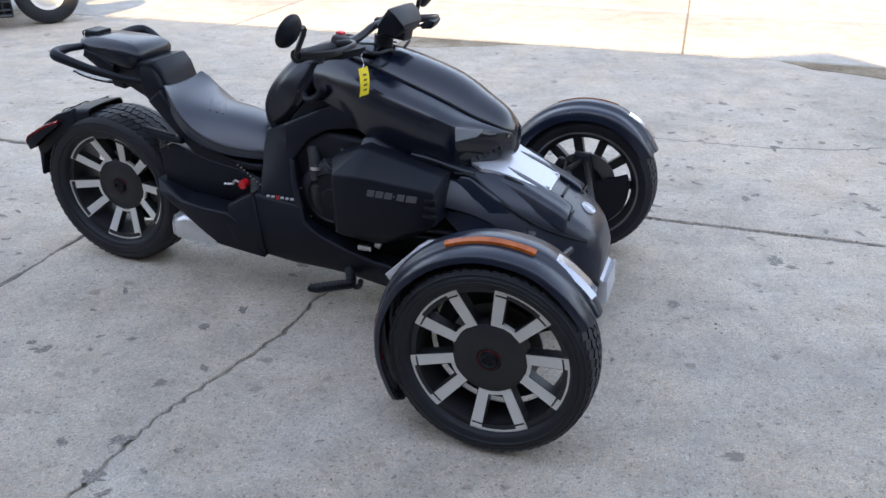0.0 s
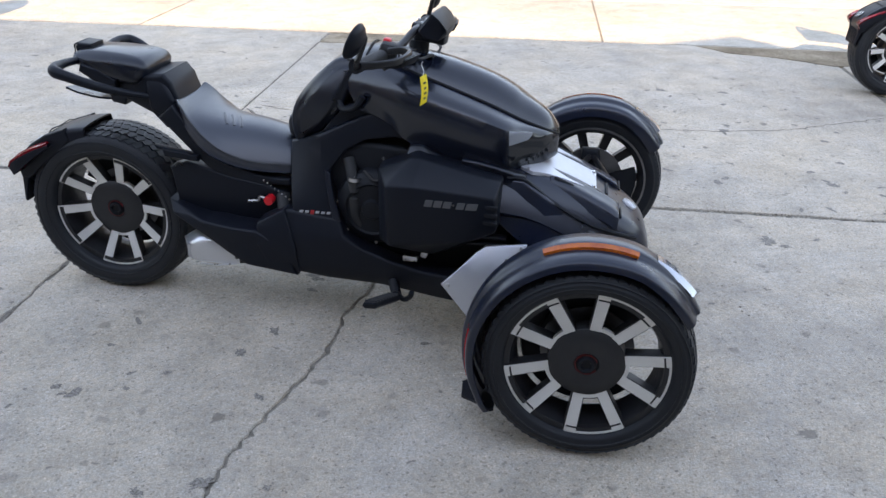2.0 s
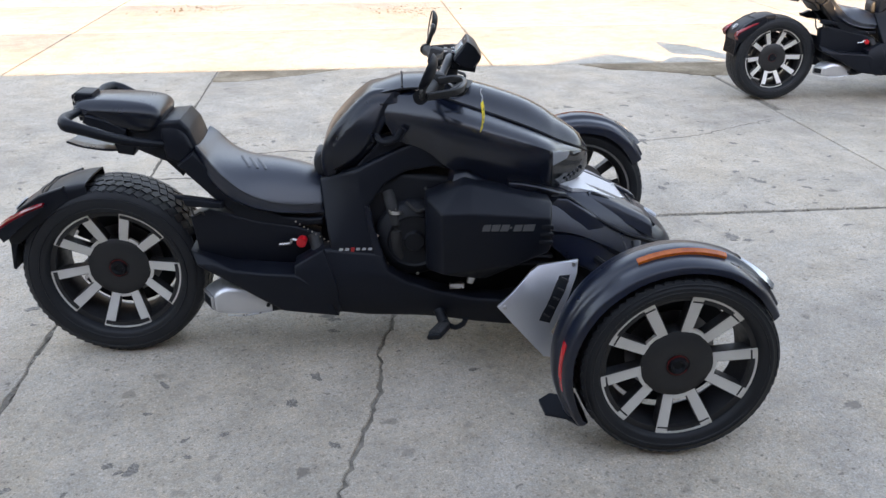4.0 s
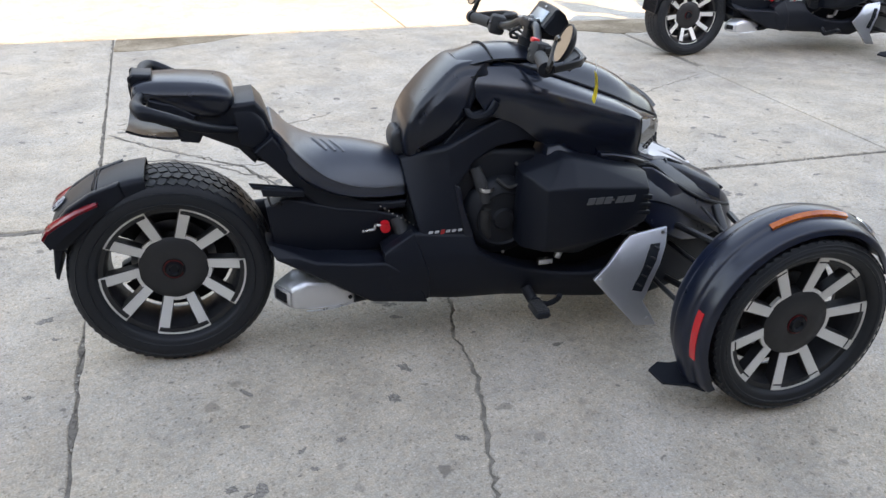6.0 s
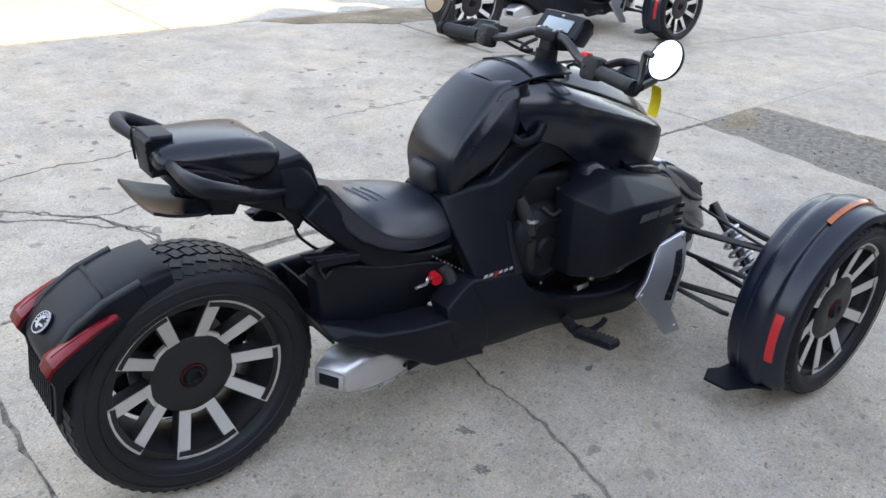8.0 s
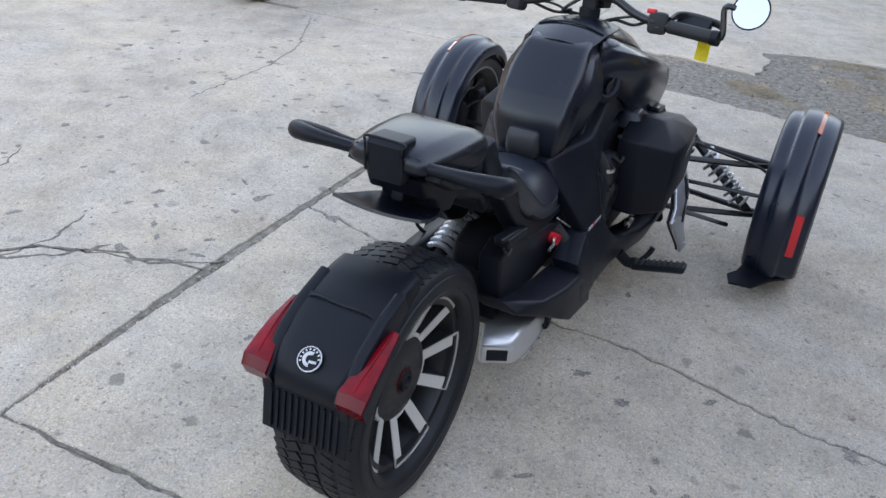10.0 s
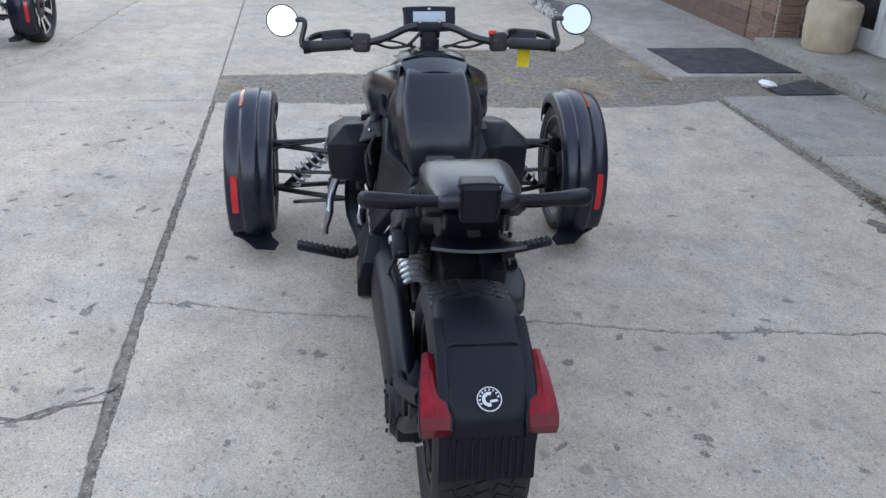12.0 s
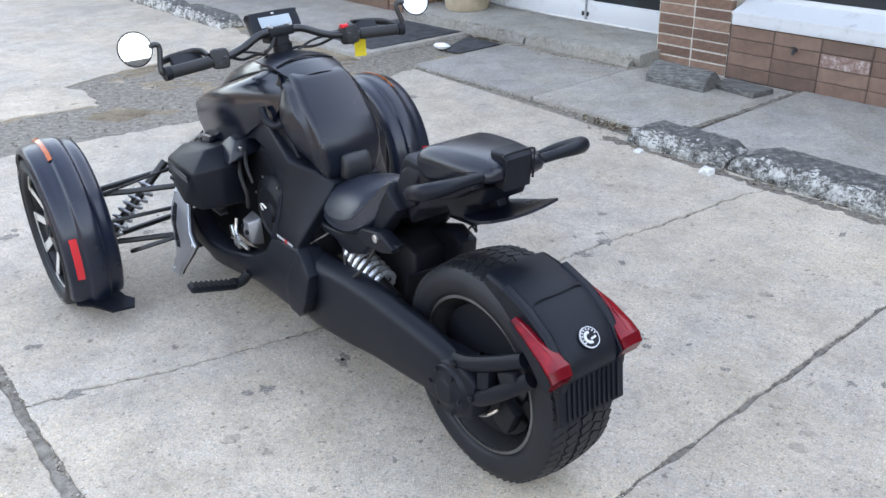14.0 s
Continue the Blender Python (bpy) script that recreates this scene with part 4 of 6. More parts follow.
for i in range(6):
    part("cross_bar", tube([(-2.0, -0.30, 0.17 + 0.075 * i), (-0.32, -0.30, 0.17 + 0.075 * i)], 0.010, 1, 6), M_FRAME, mesh_side)
part("side_sheet", block((1.7, 0.02, 0.52), pose(-1.16, -0.26, 0.37), 0.004), M_INNER, trailer)
for y in (-0.10, 0.85):
    wl = part("wheel", lathe([(0.0, -0.06), (0.05, -0.062), (0.13, -0.045), (0.158, -0.085), (0.158, 0.085), (0.0, 0.04)], (0.0, y, 0.285), 32), M_MACH, trailer, "silver trailer wheel")
    part("tyre", lathe([(0.155, -0.085), (0.22, -0.105), (0.268, -0.09), (0.285, -0.05), (0.287, 0.05), (0.268, 0.09), (0.22, 0.105), (0.155, 0.085)], (0.0, y, 0.285), 40), M_RUBBER, wl)


# ---- the three-wheeled motorcycle: x forward from the rear axle, y to its left, z up ----
AXLE, HUB_Z, TRACK = 1.695, 0.292, 0.675
R_FRONT, R_REAR = 0.288, 0.306


def tread_blocks(bm, centre, profile, half, rows, count, length):
    """Raised rubber blocks in slanted, staggered rows round a tyre, close to its skin."""
    ys, rs = [p[1] for p in profile][::-1], [p[0] for p in profile][::-1]
    width = 1.60 * half / len(rows)
    for j, y in enumerate(rows):
        r = float(np.interp(abs(y), ys, rs))
        slope = (float(np.interp(abs(y) + 0.006, ys, rs)) - r) / 0.006 * (1 if y > 0 else -1)
        shoulder = abs(y) > 0.6 * half
        for i in range(count):
            a = 2 * math.pi * (i + 0.5 * (j % 2)) / count
            m = Matrix.Translation(centre) @ Matrix.Rotation(-a, 4, "Y") @ Matrix.Translation((r - (0.0030 if shoulder else 0.0012), y, 0)) @ Matrix.Rotation(math.atan(-slope), 4, "Z") @ Matrix.Rotation(radians((26 if y > 0 else -26) if abs(y) > 0.01 else 18), 4, "X")
            block((0.0105, width, length), m, 0.0, bm)
    return bm


def wheel(parent, x, y, z, radius, rim, half, out, first, front):
    """A cast wheel with five pairs of spokes, its tyre and brake disc. out: the side that its face looks to."""
    c = Vector((x, y, z))
    hub = bmesh.new()
    o = out
    lathe([(0.0, 0.046 * o), (0.030, 0.046 * o), (0.034, 0.050 * o), (0.060, 0.053 * o), (0.090, 0.049 * o), (0.103, 0.041 * o), (0.106, 0.0), (0.07, -0.02 * o), (0.0, -0.02 * o)], c, 40, "y", hub)
    w = part("wheel", hub, M_GUN, parent, "gunmetal cast wheel with bright spoke faces")
    nut = bmesh.new()
    lathe([(0.0, 0.052 * o), (0.012, 0.052 * o), (0.016, 0.060 * o), (0.022, 0.060 * o), (0.026, 0.048 * o)], c, 24, "y", nut)
    part("axle_cap", nut, M_INNER, w, "black axle cap")
    ring = bmesh.new()
    lathe([(0.0285, 0.0485 * o), (0.0285, 0.0530 * o), (0.0305, 0.0530 * o), (0.0305, 0.0485 * o)], c, 28, "y", ring, 20, 330)
    part("ring", ring, M_REDRING, w, "thin red ring round the axle cap")
    barrel = bmesh.new()
    face = half * 0.80
    b = half * 0.92
    lathe([(rim + 0.004, b * o), (rim - 0.001, face * o), (rim - 0.003, (face - 0.004) * o), (rim - 0.020, (face - 0.006) * o), (rim - 0.028, (face - 0.030) * o), (rim - 0.034, -b * 0.5 * o), (rim - 0.006, -b * o), (rim + 0.004, -b * o), (rim - 0.016, -b * 0.5 * o), (rim - 0.010, (face - 0.035) * o), (rim + 0.004, b * o)], c, 64, "y", barrel)
    part("rim", barrel, M_GUN, w)
    for i in range(5):
        mid = first + 72 * i
        spoke, bright = bmesh.new(), bmesh.new()
        for side in (-1, 1):
            a0, a1 = radians(mid + side * 17.5), radians(mid + side * 17.8)
            p0, p1 = (0.099 * math.cos(a0), 0.099 * math.sin(a0)), ((rim - 0.004) * math.cos(a1), (rim - 0.004) * math.sin(a1))
            d = (Vector(p1) - Vector(p0)).normalized()
            q = Vector((-d.y, d.x))
            for target, w0, w1, lo, hi in ((spoke, 0.0165, 0.0192, -0.034, -0.001), (bright, 0.0142, 0.0164, -0.003, 0.0016)):
                quad = [Vector(p0) + q * w0, Vector(p0) - q * w0, Vector(p1) - q * w1, Vector(p1) + q * w1]
                rings = []
                for depth in (lo, hi):
                    rings.append([c + Vector((v.x, (0.040 if n < 2 else face) * o + depth * o, v.y)) for n, v in enumerate(quad)])
                bridge(target, rings)
        lathe([(0.103, 0.030 * o), (0.103, 0.0415 * o), (0.113, 0.0425 * o), (0.113, 0.030 * o), (0.103, 0.030 * o)], c, 8, "y", bright, mid - 22, mid + 22)
        for target, r0, r1, lo, hi in ((spoke, rim - 0.024, rim - 0.003, -0.02, -0.001), (bright, rim - 0.011, rim - 0.004, -0.004, 0.0016)):
            lathe([(r0, (face + lo) * o), (r0, (face + hi) * o), (r1, (face + hi) * o), (r1, (face + lo) * o), (r0, (face + lo) * o)], c, 10, "y", target, mid - 21.5, mid + 21.5)
        s = part("spoke", spoke, M_GUN, w)
        part("spoke_face", bright, M_MACH, s, "machined bright spoke face")
    part("rim_lip", lathe([(rim - 0.010, -b * 0.98 * o), (rim - 0.010, -(b + 0.002) * o), (rim - 0.002, -(b + 0.002) * o), (rim - 0.002, -b * 0.98 * o), (rim - 0.010, -b * 0.98 * o)], c, 64), M_DISC, w, "dull machined inner rim lip")
    part("brake_disc", lathe([(0.075, -0.030 * o), (0.128, -0.030 * o), (0.128, -0.036 * o), (0.075, -0.036 * o), (0.075, -0.030 * o)], c, 40), M_DISC, w, "dull steel brake disc")
    tyre = bmesh.new()
    sh = radius - 0.020
    prof = [(rim - 0.006, half * 0.80), (rim + 0.002, half * 0.98), (rim + 0.014, half * 1.05), (0.5 * (rim + sh) + 0.006, half * 1.10), (sh - 0.010, half * 1.05), (sh + 0.006, half * 0.93), (radius - 0.009, half * 0.66), (radius - 0.0055, 0.0)]
    half_prof = prof[3:]
    prof = prof + [(r, -v) for r, v in prof[-2::-1]]
    lathe(chain(prof, 3, False), c, 80, "y", tyre)
    part("inner_drum", lathe([(0.05, -0.050 * o), (rim - 0.045, -0.046 * o), (rim - 0.040, -0.054 * o), (0.05, -0.058 * o)], c, 36, "y", None, *((25, 322) if front and out < 0 else (195, 380) if front else (-150, 152))), M_INNER, w, "black inner drum")
    t = part("tyre", tyre, M_RUBBER, w, "worn black rubber tyre with blocky tread")
    bead = bmesh.new()
    for rr in (rim + 0.020, 0.5 * (rim + sh) + 0.02):
        lathe([(rr - 0.002, half * 1.07 * o), (rr, half * 1.10 * o), (rr + 0.002, half * 1.07 * o)], c, 64, "y", bead)
    part("tread", tread_blocks(bead, c, half_prof, half, [half * f for f in (-0.78, -0.40, 0.0, 0.40, 0.78)], 64, 0.0225 * radius / 0.30), M_RUBBER, t)
    return w


def smooth(a, b, v):
    t = max(0.0, min(1.0, (v - a) / (b - a)))
    return t * t * (3 - 2 * t)


# half widths and heights of the front cowl by station: x, top, then (y, z) down one side
COWL = (
    (0.886, 0.920, (0.076, 0.912), (0.094, 0.900), (0.118, 0.842), (0.146, 0.765)),
    (0.985, 0.938, (0.088, 0.916), (0.138, 0.884), (0.168, 0.815), (0.158, 0.735)),
    (1.090, 0.930, (0.104, 0.890), (0.192, 0.853), (0.205, 0.770), (0.185, 0.680)),
    (1.210, 0.908, (0.116, 0.852), (0.214, 0.818), (0.220, 0.735), (0.196, 0.645)),
    (1.340, 0.866, (0.116, 0.804), (0.212, 0.776), (0.217, 0.695), (0.196, 0.616)),
    (1.412, 0.831, (0.110, 0.772), (0.206, 0.749), (0.208, 0.680), (0.192, 0.610)),
    (1.455, 0.802, (0.098, 0.750), (0.165, 0.733), (0.168, 0.668), (0.150, 0.606)),
    (1.530, 0.750, (0.070, 0.716), (0.092, 0.704), (0.098, 0.655), (0.085, 0.612)),
    (1.566, 0.703, (0.030, 0.692), (0.044, 0.682), (0.052, 0.652), (0.042, 0.628)),
)


def cowl_ring(x, top, seam, crest, mid, low):
    """One cross section: a domed hood, a step at the seam, a crisp crest and a flat flank, its rear end raked."""
    between = lambda a, b, f, out=0.0: (a[0] + (b[0] - a[0]) * f + out, a[1] + (b[1] - a[1]) * f)
    drop = top - seam[1]
    half = [(seam[0] * 0.35, top - 0.08 * drop), (seam[0] * 0.70, top - 0.38 * drop), (seam[0] * 0.94, top - 0.80 * drop), seam, (seam[0] + 0.004, seam[1] - 0.007),
            between(crest, seam, 0.5, 0.002), between(crest, seam, 0.13), between(crest, mid, 0.10), between(crest, mid, 0.5, 0.003), mid, between(mid, low, 0.5), low, (low[0] * 0.6, low[1] - 0.012)]
    rake = float(np.interp(x, (0.886, 1.12), (1.0, 0.0)))
    ring = [(0.0, top)] + half + [(0.0, low[1] - 0.014)] + [(-y, z) for y, z in half[::-1]]
    return [(x + rake * (0.60 * max(0.0, 0.842 - z) + 0.62 * max(0.0, z - 0.842)), y, z) for y, z in ring]


def cowl_half(x, z):
    """Half width of the cowl at x and height z."""
    i = max(0, min(len(COWL) - 2, sum(x > c[0] for c in COWL) - 1))
    t = max(0.0, min(1.0, (x - COWL[i][0]) / (COWL[i + 1][0] - COWL[i][0])))
    w = []
    for c in (COWL[i], COWL[i + 1]):
        ys, zs = [p[0] for p in c[2:]][::-1], [p[1] for p in c[2:]][::-1]
        w.append(np.interp(z, zs, ys))
    return (1 - t) * w[0] + t * w[1]


def hood_section(x, zt, *side):
    left = [(x, y, z) for y, z in side]
    return [(x, 0.0, zt)] + left + [(x, 0.0, side[-1][1] - 0.01)] + [(x, -y, z) for y, z in side[::-1]]


def flank(z, x=0.85):
    """How far out the side frame stands at height z, leaning in above and at its rear edge."""
    lean = 0.20 + 0.50 * smooth(0.82, 0.68, x)
    return 0.213 - lean * max(0.0, z - 0.43) + 0.032 * smooth(0.43, 0.33, z) - 0.035 * smooth(0.26, 0.15, z)


def text_bar(bm, x0, x1, z0, z1, y, slant=0.006):
    rings = []
    for yy in (y - 0.0012, y + 0.0012):
        rings.append([(x0, yy, z0), (x1, yy, z0), (x1 + slant, yy, z1), (x0 + slant, yy, z1)])
    bridge(bm, rings)


def fender_skin(sections, thick=0.006, kv=3, ku=3):
    """An open shell with thickness from open cross sections."""
    s = np.array(sections, float)
    rings = np.array([chain(r, kv, False) for r in s])
    cols = np.array([chain(rings[:, j], ku, False) for j in range(rings.shape[1])])
    bm = bmesh.new()
    bridge(bm, [cols[:, i] for i in range(cols.shape[1])], False, False)
    bmesh.ops.recalc_face_normals(bm, faces=bm.faces)
    bmesh.ops.solidify(bm, geom=bm.faces[:], thickness=thick)
    return bm


def spring(p0, p1, radius, wire_r, turns, bm=None, taper=0.0):
    a, b = Vector(p0), Vector(p1)
    d = (b - a).normalized()
    u = d.cross(Vector((0, 1, 0))).normalized()
    v = d.cross(u)
    n = int(turns * 14)
    path = []
    for i in range(n + 1):
        t = i / n
        an = 2 * math.pi * turns * t
        path.append(a + (b - a) * t + (u * math.cos(an) + v * math.sin(an)) * radius * (1 + taper * t))
    return tube(path, wire_r, 1, 7, bm)


def bolt(centre, r, axis, parent, material=None):
    return part("bolt", disc(centre, r, r * 1.1, axis, 12, None, 0.3), material or M_STEEL, parent)


def build_trike(m):
    t = root("three_wheeled_motorcycle", "matte black three-wheeled motorcycle with silver panels, parked on concrete", "motorcycle", m, "parked three-wheelers")

    # wheels
    wheel(t, AXLE, -TRACK - 0.016, HUB_Z - 0.004, R_FRONT, 0.224, 0.076, -1, 64.5, True)
    wheel(t, AXLE, TRACK, HUB_Z, R_FRONT, 0.224, 0.076, 1, 52, True)
    wheel(t, -0.015, 0.0, R_REAR - 0.002, R_REAR, 0.219, 0.100, -1, 57, False)

    # front cowl with its tank spine
    cowl = part("front_cowl", loft([cowl_ring(*c) for c in COWL], 5, 1), M_GLOSS, t, "semi-gloss black front cowl over the tank", 40)
    # seams where the top cover meets the sides
    for s in (-1, 1):
        pts = [(c[0], s * (c[2][0] + 0.004), c[2][1] - 0.004) for c in COWL[1:]]
        part("seam", tube(pts, 0.0042, 5, 6), M_INNER, cowl)
    part("seam", tube([(0.955, y, 0.944 - 1.9 * y * y) for y in (-0.10, -0.05, 0.0, 0.05, 0.10)], 0.003, 4, 6), M_INNER, cowl)
    part("top_cover", fender_skin([[(x, y, z + 0.004 - 1.7 * y * y) for y in (-w, -w * 0.5, 0.0, w * 0.5, w)] for x, z, w in ((0.862, 0.908, 0.084), (0.900, 0.921, 0.098), (0.960, 0.937, 0.106), (1.040, 0.939, 0.108), (1.110, 0.931, 0.100))], 0.007), M_SATIN, cowl, "satin black cover plate under the handlebar")
    spine = [(0.684, 0.690), (0.708, 0.766), (0.762, 0.834), (0.822, 0.886), (0.868, 0.910), (0.945, 0.914), (0.966, 0.900), (0.916, 0.840), (0.864, 0.738), (0.785, 0.660), (0.704, 0.616)]
    part("tank_spine", panel(spine, -0.109, 0.109, 0.022, 3, lambda x, y, z: (x + 0.9 * y * y * smooth(0.86, 0.76, x), y * (0.86 + 0.16 * smooth(0.62, 0.74, z) - 0.12 * smooth(0.78, 0.92, z) + 2.3 * max(0.0, x - 0.745) * smooth(0.90, 0.78, z)), z), 7, 0.012), M_SATIN, t, "satin black curved tank spine facing the seat", 70)
    part("spine_foot", panel([(0.662, 0.655), (0.668, 0.690), (0.69, 0.70), (0.73, 0.66), (0.72, 0.62), (0.675, 0.62)], -0.048, 0.048, 0.016, 2), M_GREY, t)

    # headlamps, chin and ducts
    for s in (-1, 1):
        lens = [(1.416, 0.744), (1.490, 0.719), (1.553, 0.697), (1.558, 0.682), (1.515, 0.648), (1.465, 0.622), (1.422, 0.614)]
        w = lambda x, y, z, s=s: (x, s * (cowl_half(min(x, 1.555), z) + y), z)
        head = part("headlamp", panel(lens, -0.02, 0.007, 0.003, 1, w, 10), M_HEAD, t, "smoked headlamp lens")
        part("brow_light", panel([(1.419, 0.741), (1.492, 0.717), (1.474, 0.700), (1.421, 0.694)], 0.0, 0.0085, 0.002, 1, w, 5), M_LAMPGREY, head, "pale grey daytime light strip")
        for i in range(5):
            x = 1.480 + 0.014 * i
            part("lamp_rib", block((0.006, 0.006, 0.012), pose(x, s * (cowl_half(x, 0.64) + 0.010), 0.628 + 0.006 * i), 0.001), M_GREY, head)
        w2 = lambda x, y, z, s=s: (x, s * (0.10 + 0.115 * smooth(1.62, 1.38, x) + y), z)
        part("chin_wing", panel([(1.28, 0.648), (1.38, 0.632), (1.445, 0.606), (1.480, 0.590), (1.44, 0.572), (1.38, 0.582), (1.30, 0.612)], -0.03, 0.012, 0.008, 2, w2), M_SATIN, t)
        # opening behind the tank with its inner brace
        part("brace", tube([(0.86, s * 0.115, 0.80), (0.885, s * 0.150, 0.765), (0.93, s * 0.165, 0.775), (0.955, s * 0.165, 0.81)], 0.012, 4, 8), M_BLACK, t)

    for s in (-1, 1):
        part("tank_web", panel([(0.785, 0.650), (0.835, 0.712), (0.885, 0.768), (0.955, 0.786), (1.030, 0.766), (1.055, 0.715), (0.955, 0.690), (0.860, 0.655)], s * 0.075, s * 0.132, 0.008), M_BLACK, t)

    # side frames: a boomerang from the tank down to the running board
    boom = [(0.684, 0.618), (0.760, 0.654), (0.850, 0.697), (0.935, 0.737), (0.985, 0.756), (1.030, 0.756), (1.10, 0.735), (1.18, 0.69), (1.20, 0.655), (1.12, 0.668), (1.055, 0.682), (0.963, 0.668), (0.897, 0.632), (0.842, 0.560), (0.852, 0.500), (0.882, 0.395), (0.720, 0.410), (0.703, 0.490), (0.690, 0.560)]
    low = [(0.600, 0.383), (0.690, 0.428), (0.715, 0.428), (0.880, 0.412), (0.900, 0.360), (0.960, 0.320), (1.060, 0.288), (1.160, 0.272), (1.260, 0.268), (1.340, 0.290), (1.420, 0.345), (1.470, 0.33), (1.440, 0.20), (1.330, 0.155), (1.180, 0.165), (1.020, 0.180), (0.830, 0.190), (0.735, 0.208), (0.640, 0.262), (0.612, 0.31)]
    for s in (-1, 1):
        w = lambda x, y, z, s=s: (x, s * (flank(z, x) + 0.045 * smooth(0.95, 1.35, x) * smooth(0.5, 0.3, z) + y), z)
        f = part("side_frame", panel(boom, -0.055, 0.0, 0.010, 1, w, 8), M_BLACK, t, "matte black boomerang-shaped side frame", 30)
        part("inner_edge", panel([(0.885, 0.402), (0.856, 0.495), (0.846, 0.556), (0.828, 0.566), (0.838, 0.49), (0.856, 0.408)], -0.004, 0.004, 0.003, 1, w, 4), M_SATIN, f)
        part("lower_fairing", panel(low, -0.075, 0.004, 0.012, 1, w, 9), M_BLACK, t, "matte black lower fairing", 30)
        part("rear_flap", panel([(0.600, 0.383), (0.694, 0.432), (0.735, 0.32), (0.742, 0.215), (0.70, 0.20), (0.63, 0.25), (0.600, 0.31)], -0.03, 0.012, 0.006, 1, w, 4), M_BLACK, t)
        word = bmesh.new()
        for i, x in enumerate((0.742, 0.761, 0.796, 0.815, 0.834)):
            text_bar(word, x, x + 0.012, 0.4225, 0.4305, s * (flank(0.427) + 0.001), 0.003)
        part("lettering", word, M_PALEMARK, f, "small pale lettering bars")
        red = bmesh.new()
        text_bar(red, 0.779, 0.791, 0.418, 0.4325, s * (flank(0.427) + 0.001), 0.003)
        part("lettering", red, M_REDMARK, f, "small red lettering bar")
        # engine side cover: a faceted box, shorter on the left
        q = lambda pts: [(x, s * y, z) for x, y, z in pts]
        if s < 0:
            corners = [(1.064, 0.352, 0.592), (1.150, 0.364, 0.598), (1.398, 0.345, 0.572), (1.404, 0.340, 0.462), (1.300, 0.352, 0.425), (1.070, 0.345, 0.390), (1.020, 0.250, 0.612), (1.022, 0.262, 0.372), (1.128, 0.285, 0.662), (1.165, 0.285, 0.664), (1.410, 0.285, 0.603), (1.020, 0.180, 0.372), (1.020, 0.180, 0.612), (1.140, 0.180, 0.664), (1.410, 0.180, 0.600), (1.410, 0.200, 0.455), (1.300, 0.250, 0.372), (1.200, 0.300, 0.350)]
        else:
            corners = [(1.150, 0.352, 0.575), (1.395, 0.350, 0.572), (1.404, 0.340, 0.462), (1.290, 0.350, 0.430), (1.165, 0.335, 0.440), (1.115, 0.265, 0.590), (1.125, 0.265, 0.450), (1.170, 0.290, 0.645), (1.400, 0.285, 0.606), (1.115, 0.180, 0.590), (1.170, 0.180, 0.650), (1.410, 0.180, 0.600), (1.410, 0.200, 0.455), (1.130, 0.180, 0.440)]
        cv = part("engine_cover", hull(q(corners), 0.007), M_BLACK, t, "matte black faceted engine side cover with raised brand bars", 30)
        mark = bmesh.new()
        x0 = 1.185
        for n, wdt in enumerate((0.023, 0.024, 0.024, 0.007, 0.024, 0.034)):
            yy = 0.3645 - 0.0766 * max(0.0, x0 + wdt / 2 - 1.15)
            foot = 0.541 - 0.05 * (x0 - 1.185)
            if n == 3:
                text_bar(mark, x0, x0 + wdt, foot + 0.009, foot + 0.014, s * yy, 0.001)
            else:
                text_bar(mark, x0, x0 + wdt, foot, foot + 0.021, s * yy, 0.006)
            x0 += wdt + 0.0045
        part("lettering", mark, M_MARK, cv, "grey brand bars")
        for i in range(3):
            part("cover_vent", block((0.045, 0.012, 0.014), pose(1.385, s * 0.342, 0.545 - 0.026 * i, 0, 6, s * 4), 0.003), M_INNER, cv)
        lid = [(1.090, 0.205, 0.620), (1.112, 0.205, 0.672), (1.150, 0.205, 0.678), (1.230, 0.205, 0.640), (1.090, 0.120, 0.630), (1.112, 0.120, 0.682), (1.150, 0.120, 0.690), (1.230, 0.120, 0.650), (1.090, 0.245, 0.600), (1.230, 0.250, 0.610)]
        part("cover_lid", hull(q(lid), 0.005), M_SATIN, cv, "satin black lid above the cover", 30)

        # silver guard plate with its slotted grille
        wp = lambda x, y, z, s=s: (x, s * (0.352 + 0.028 * smooth(0.32, 0.12, z) - 0.05 * smooth(0.32, 0.44, z) + y), z - 0.013 * smooth(0.10, 0.24, z))
        plate = [(1.240, 0.292), (1.345, 0.396), (1.372, 0.414), (1.500, 0.428), (1.494, 0.388), (1.424, 0.224), (1.412, 0.205), (1.466, 0.104), (1.392, 0.110), (1.310, 0.212)]
        gp = part("guard_plate", panel(plate, -0.006, 0.006, 0.003, 1, wp, 6), M_SILVER, t, "brushed silver guard plate with bolts", 30)
        # black sheet added behind, standing for the dark reflection on the plate's back
        part("guard_dark_sheet", panel(plate, -0.017, -0.0075, 0.003, 1, lambda x, y, z, s=s: wp(1.375 + (x - 1.375) * 0.965, y, 0.27 + (z - 0.27) * 0.965), 6), M_INNER, gp, "black sheet added behind the plate for its dark reflection", 30)
        grille = part("grille", panel([(1.436, 0.386), (1.474, 0.388), (1.408, 0.236), (1.372, 0.245)], -0.006, 0.0075, 0.003, 1, wp, 3), M_INNER, gp, "black slotted grille")
        for i in range(5):
            x, z = 1.396 + 0.015 * i, 0.262 + 0.028 * i
            part("slat", block((0.024, 0.007, 0.006), Matrix.Translation(wp(x, 0.0075, z)) @ Matrix.Rotation(radians(30), 4, "Y"), 0.0015), M_GREY, grille)
        for x, z in ((1.484, 0.416), (1.262, 0.292), (1.430, 0.135)):
            bolt(wp(x, 0.008, z), 0.007, "y", gp)

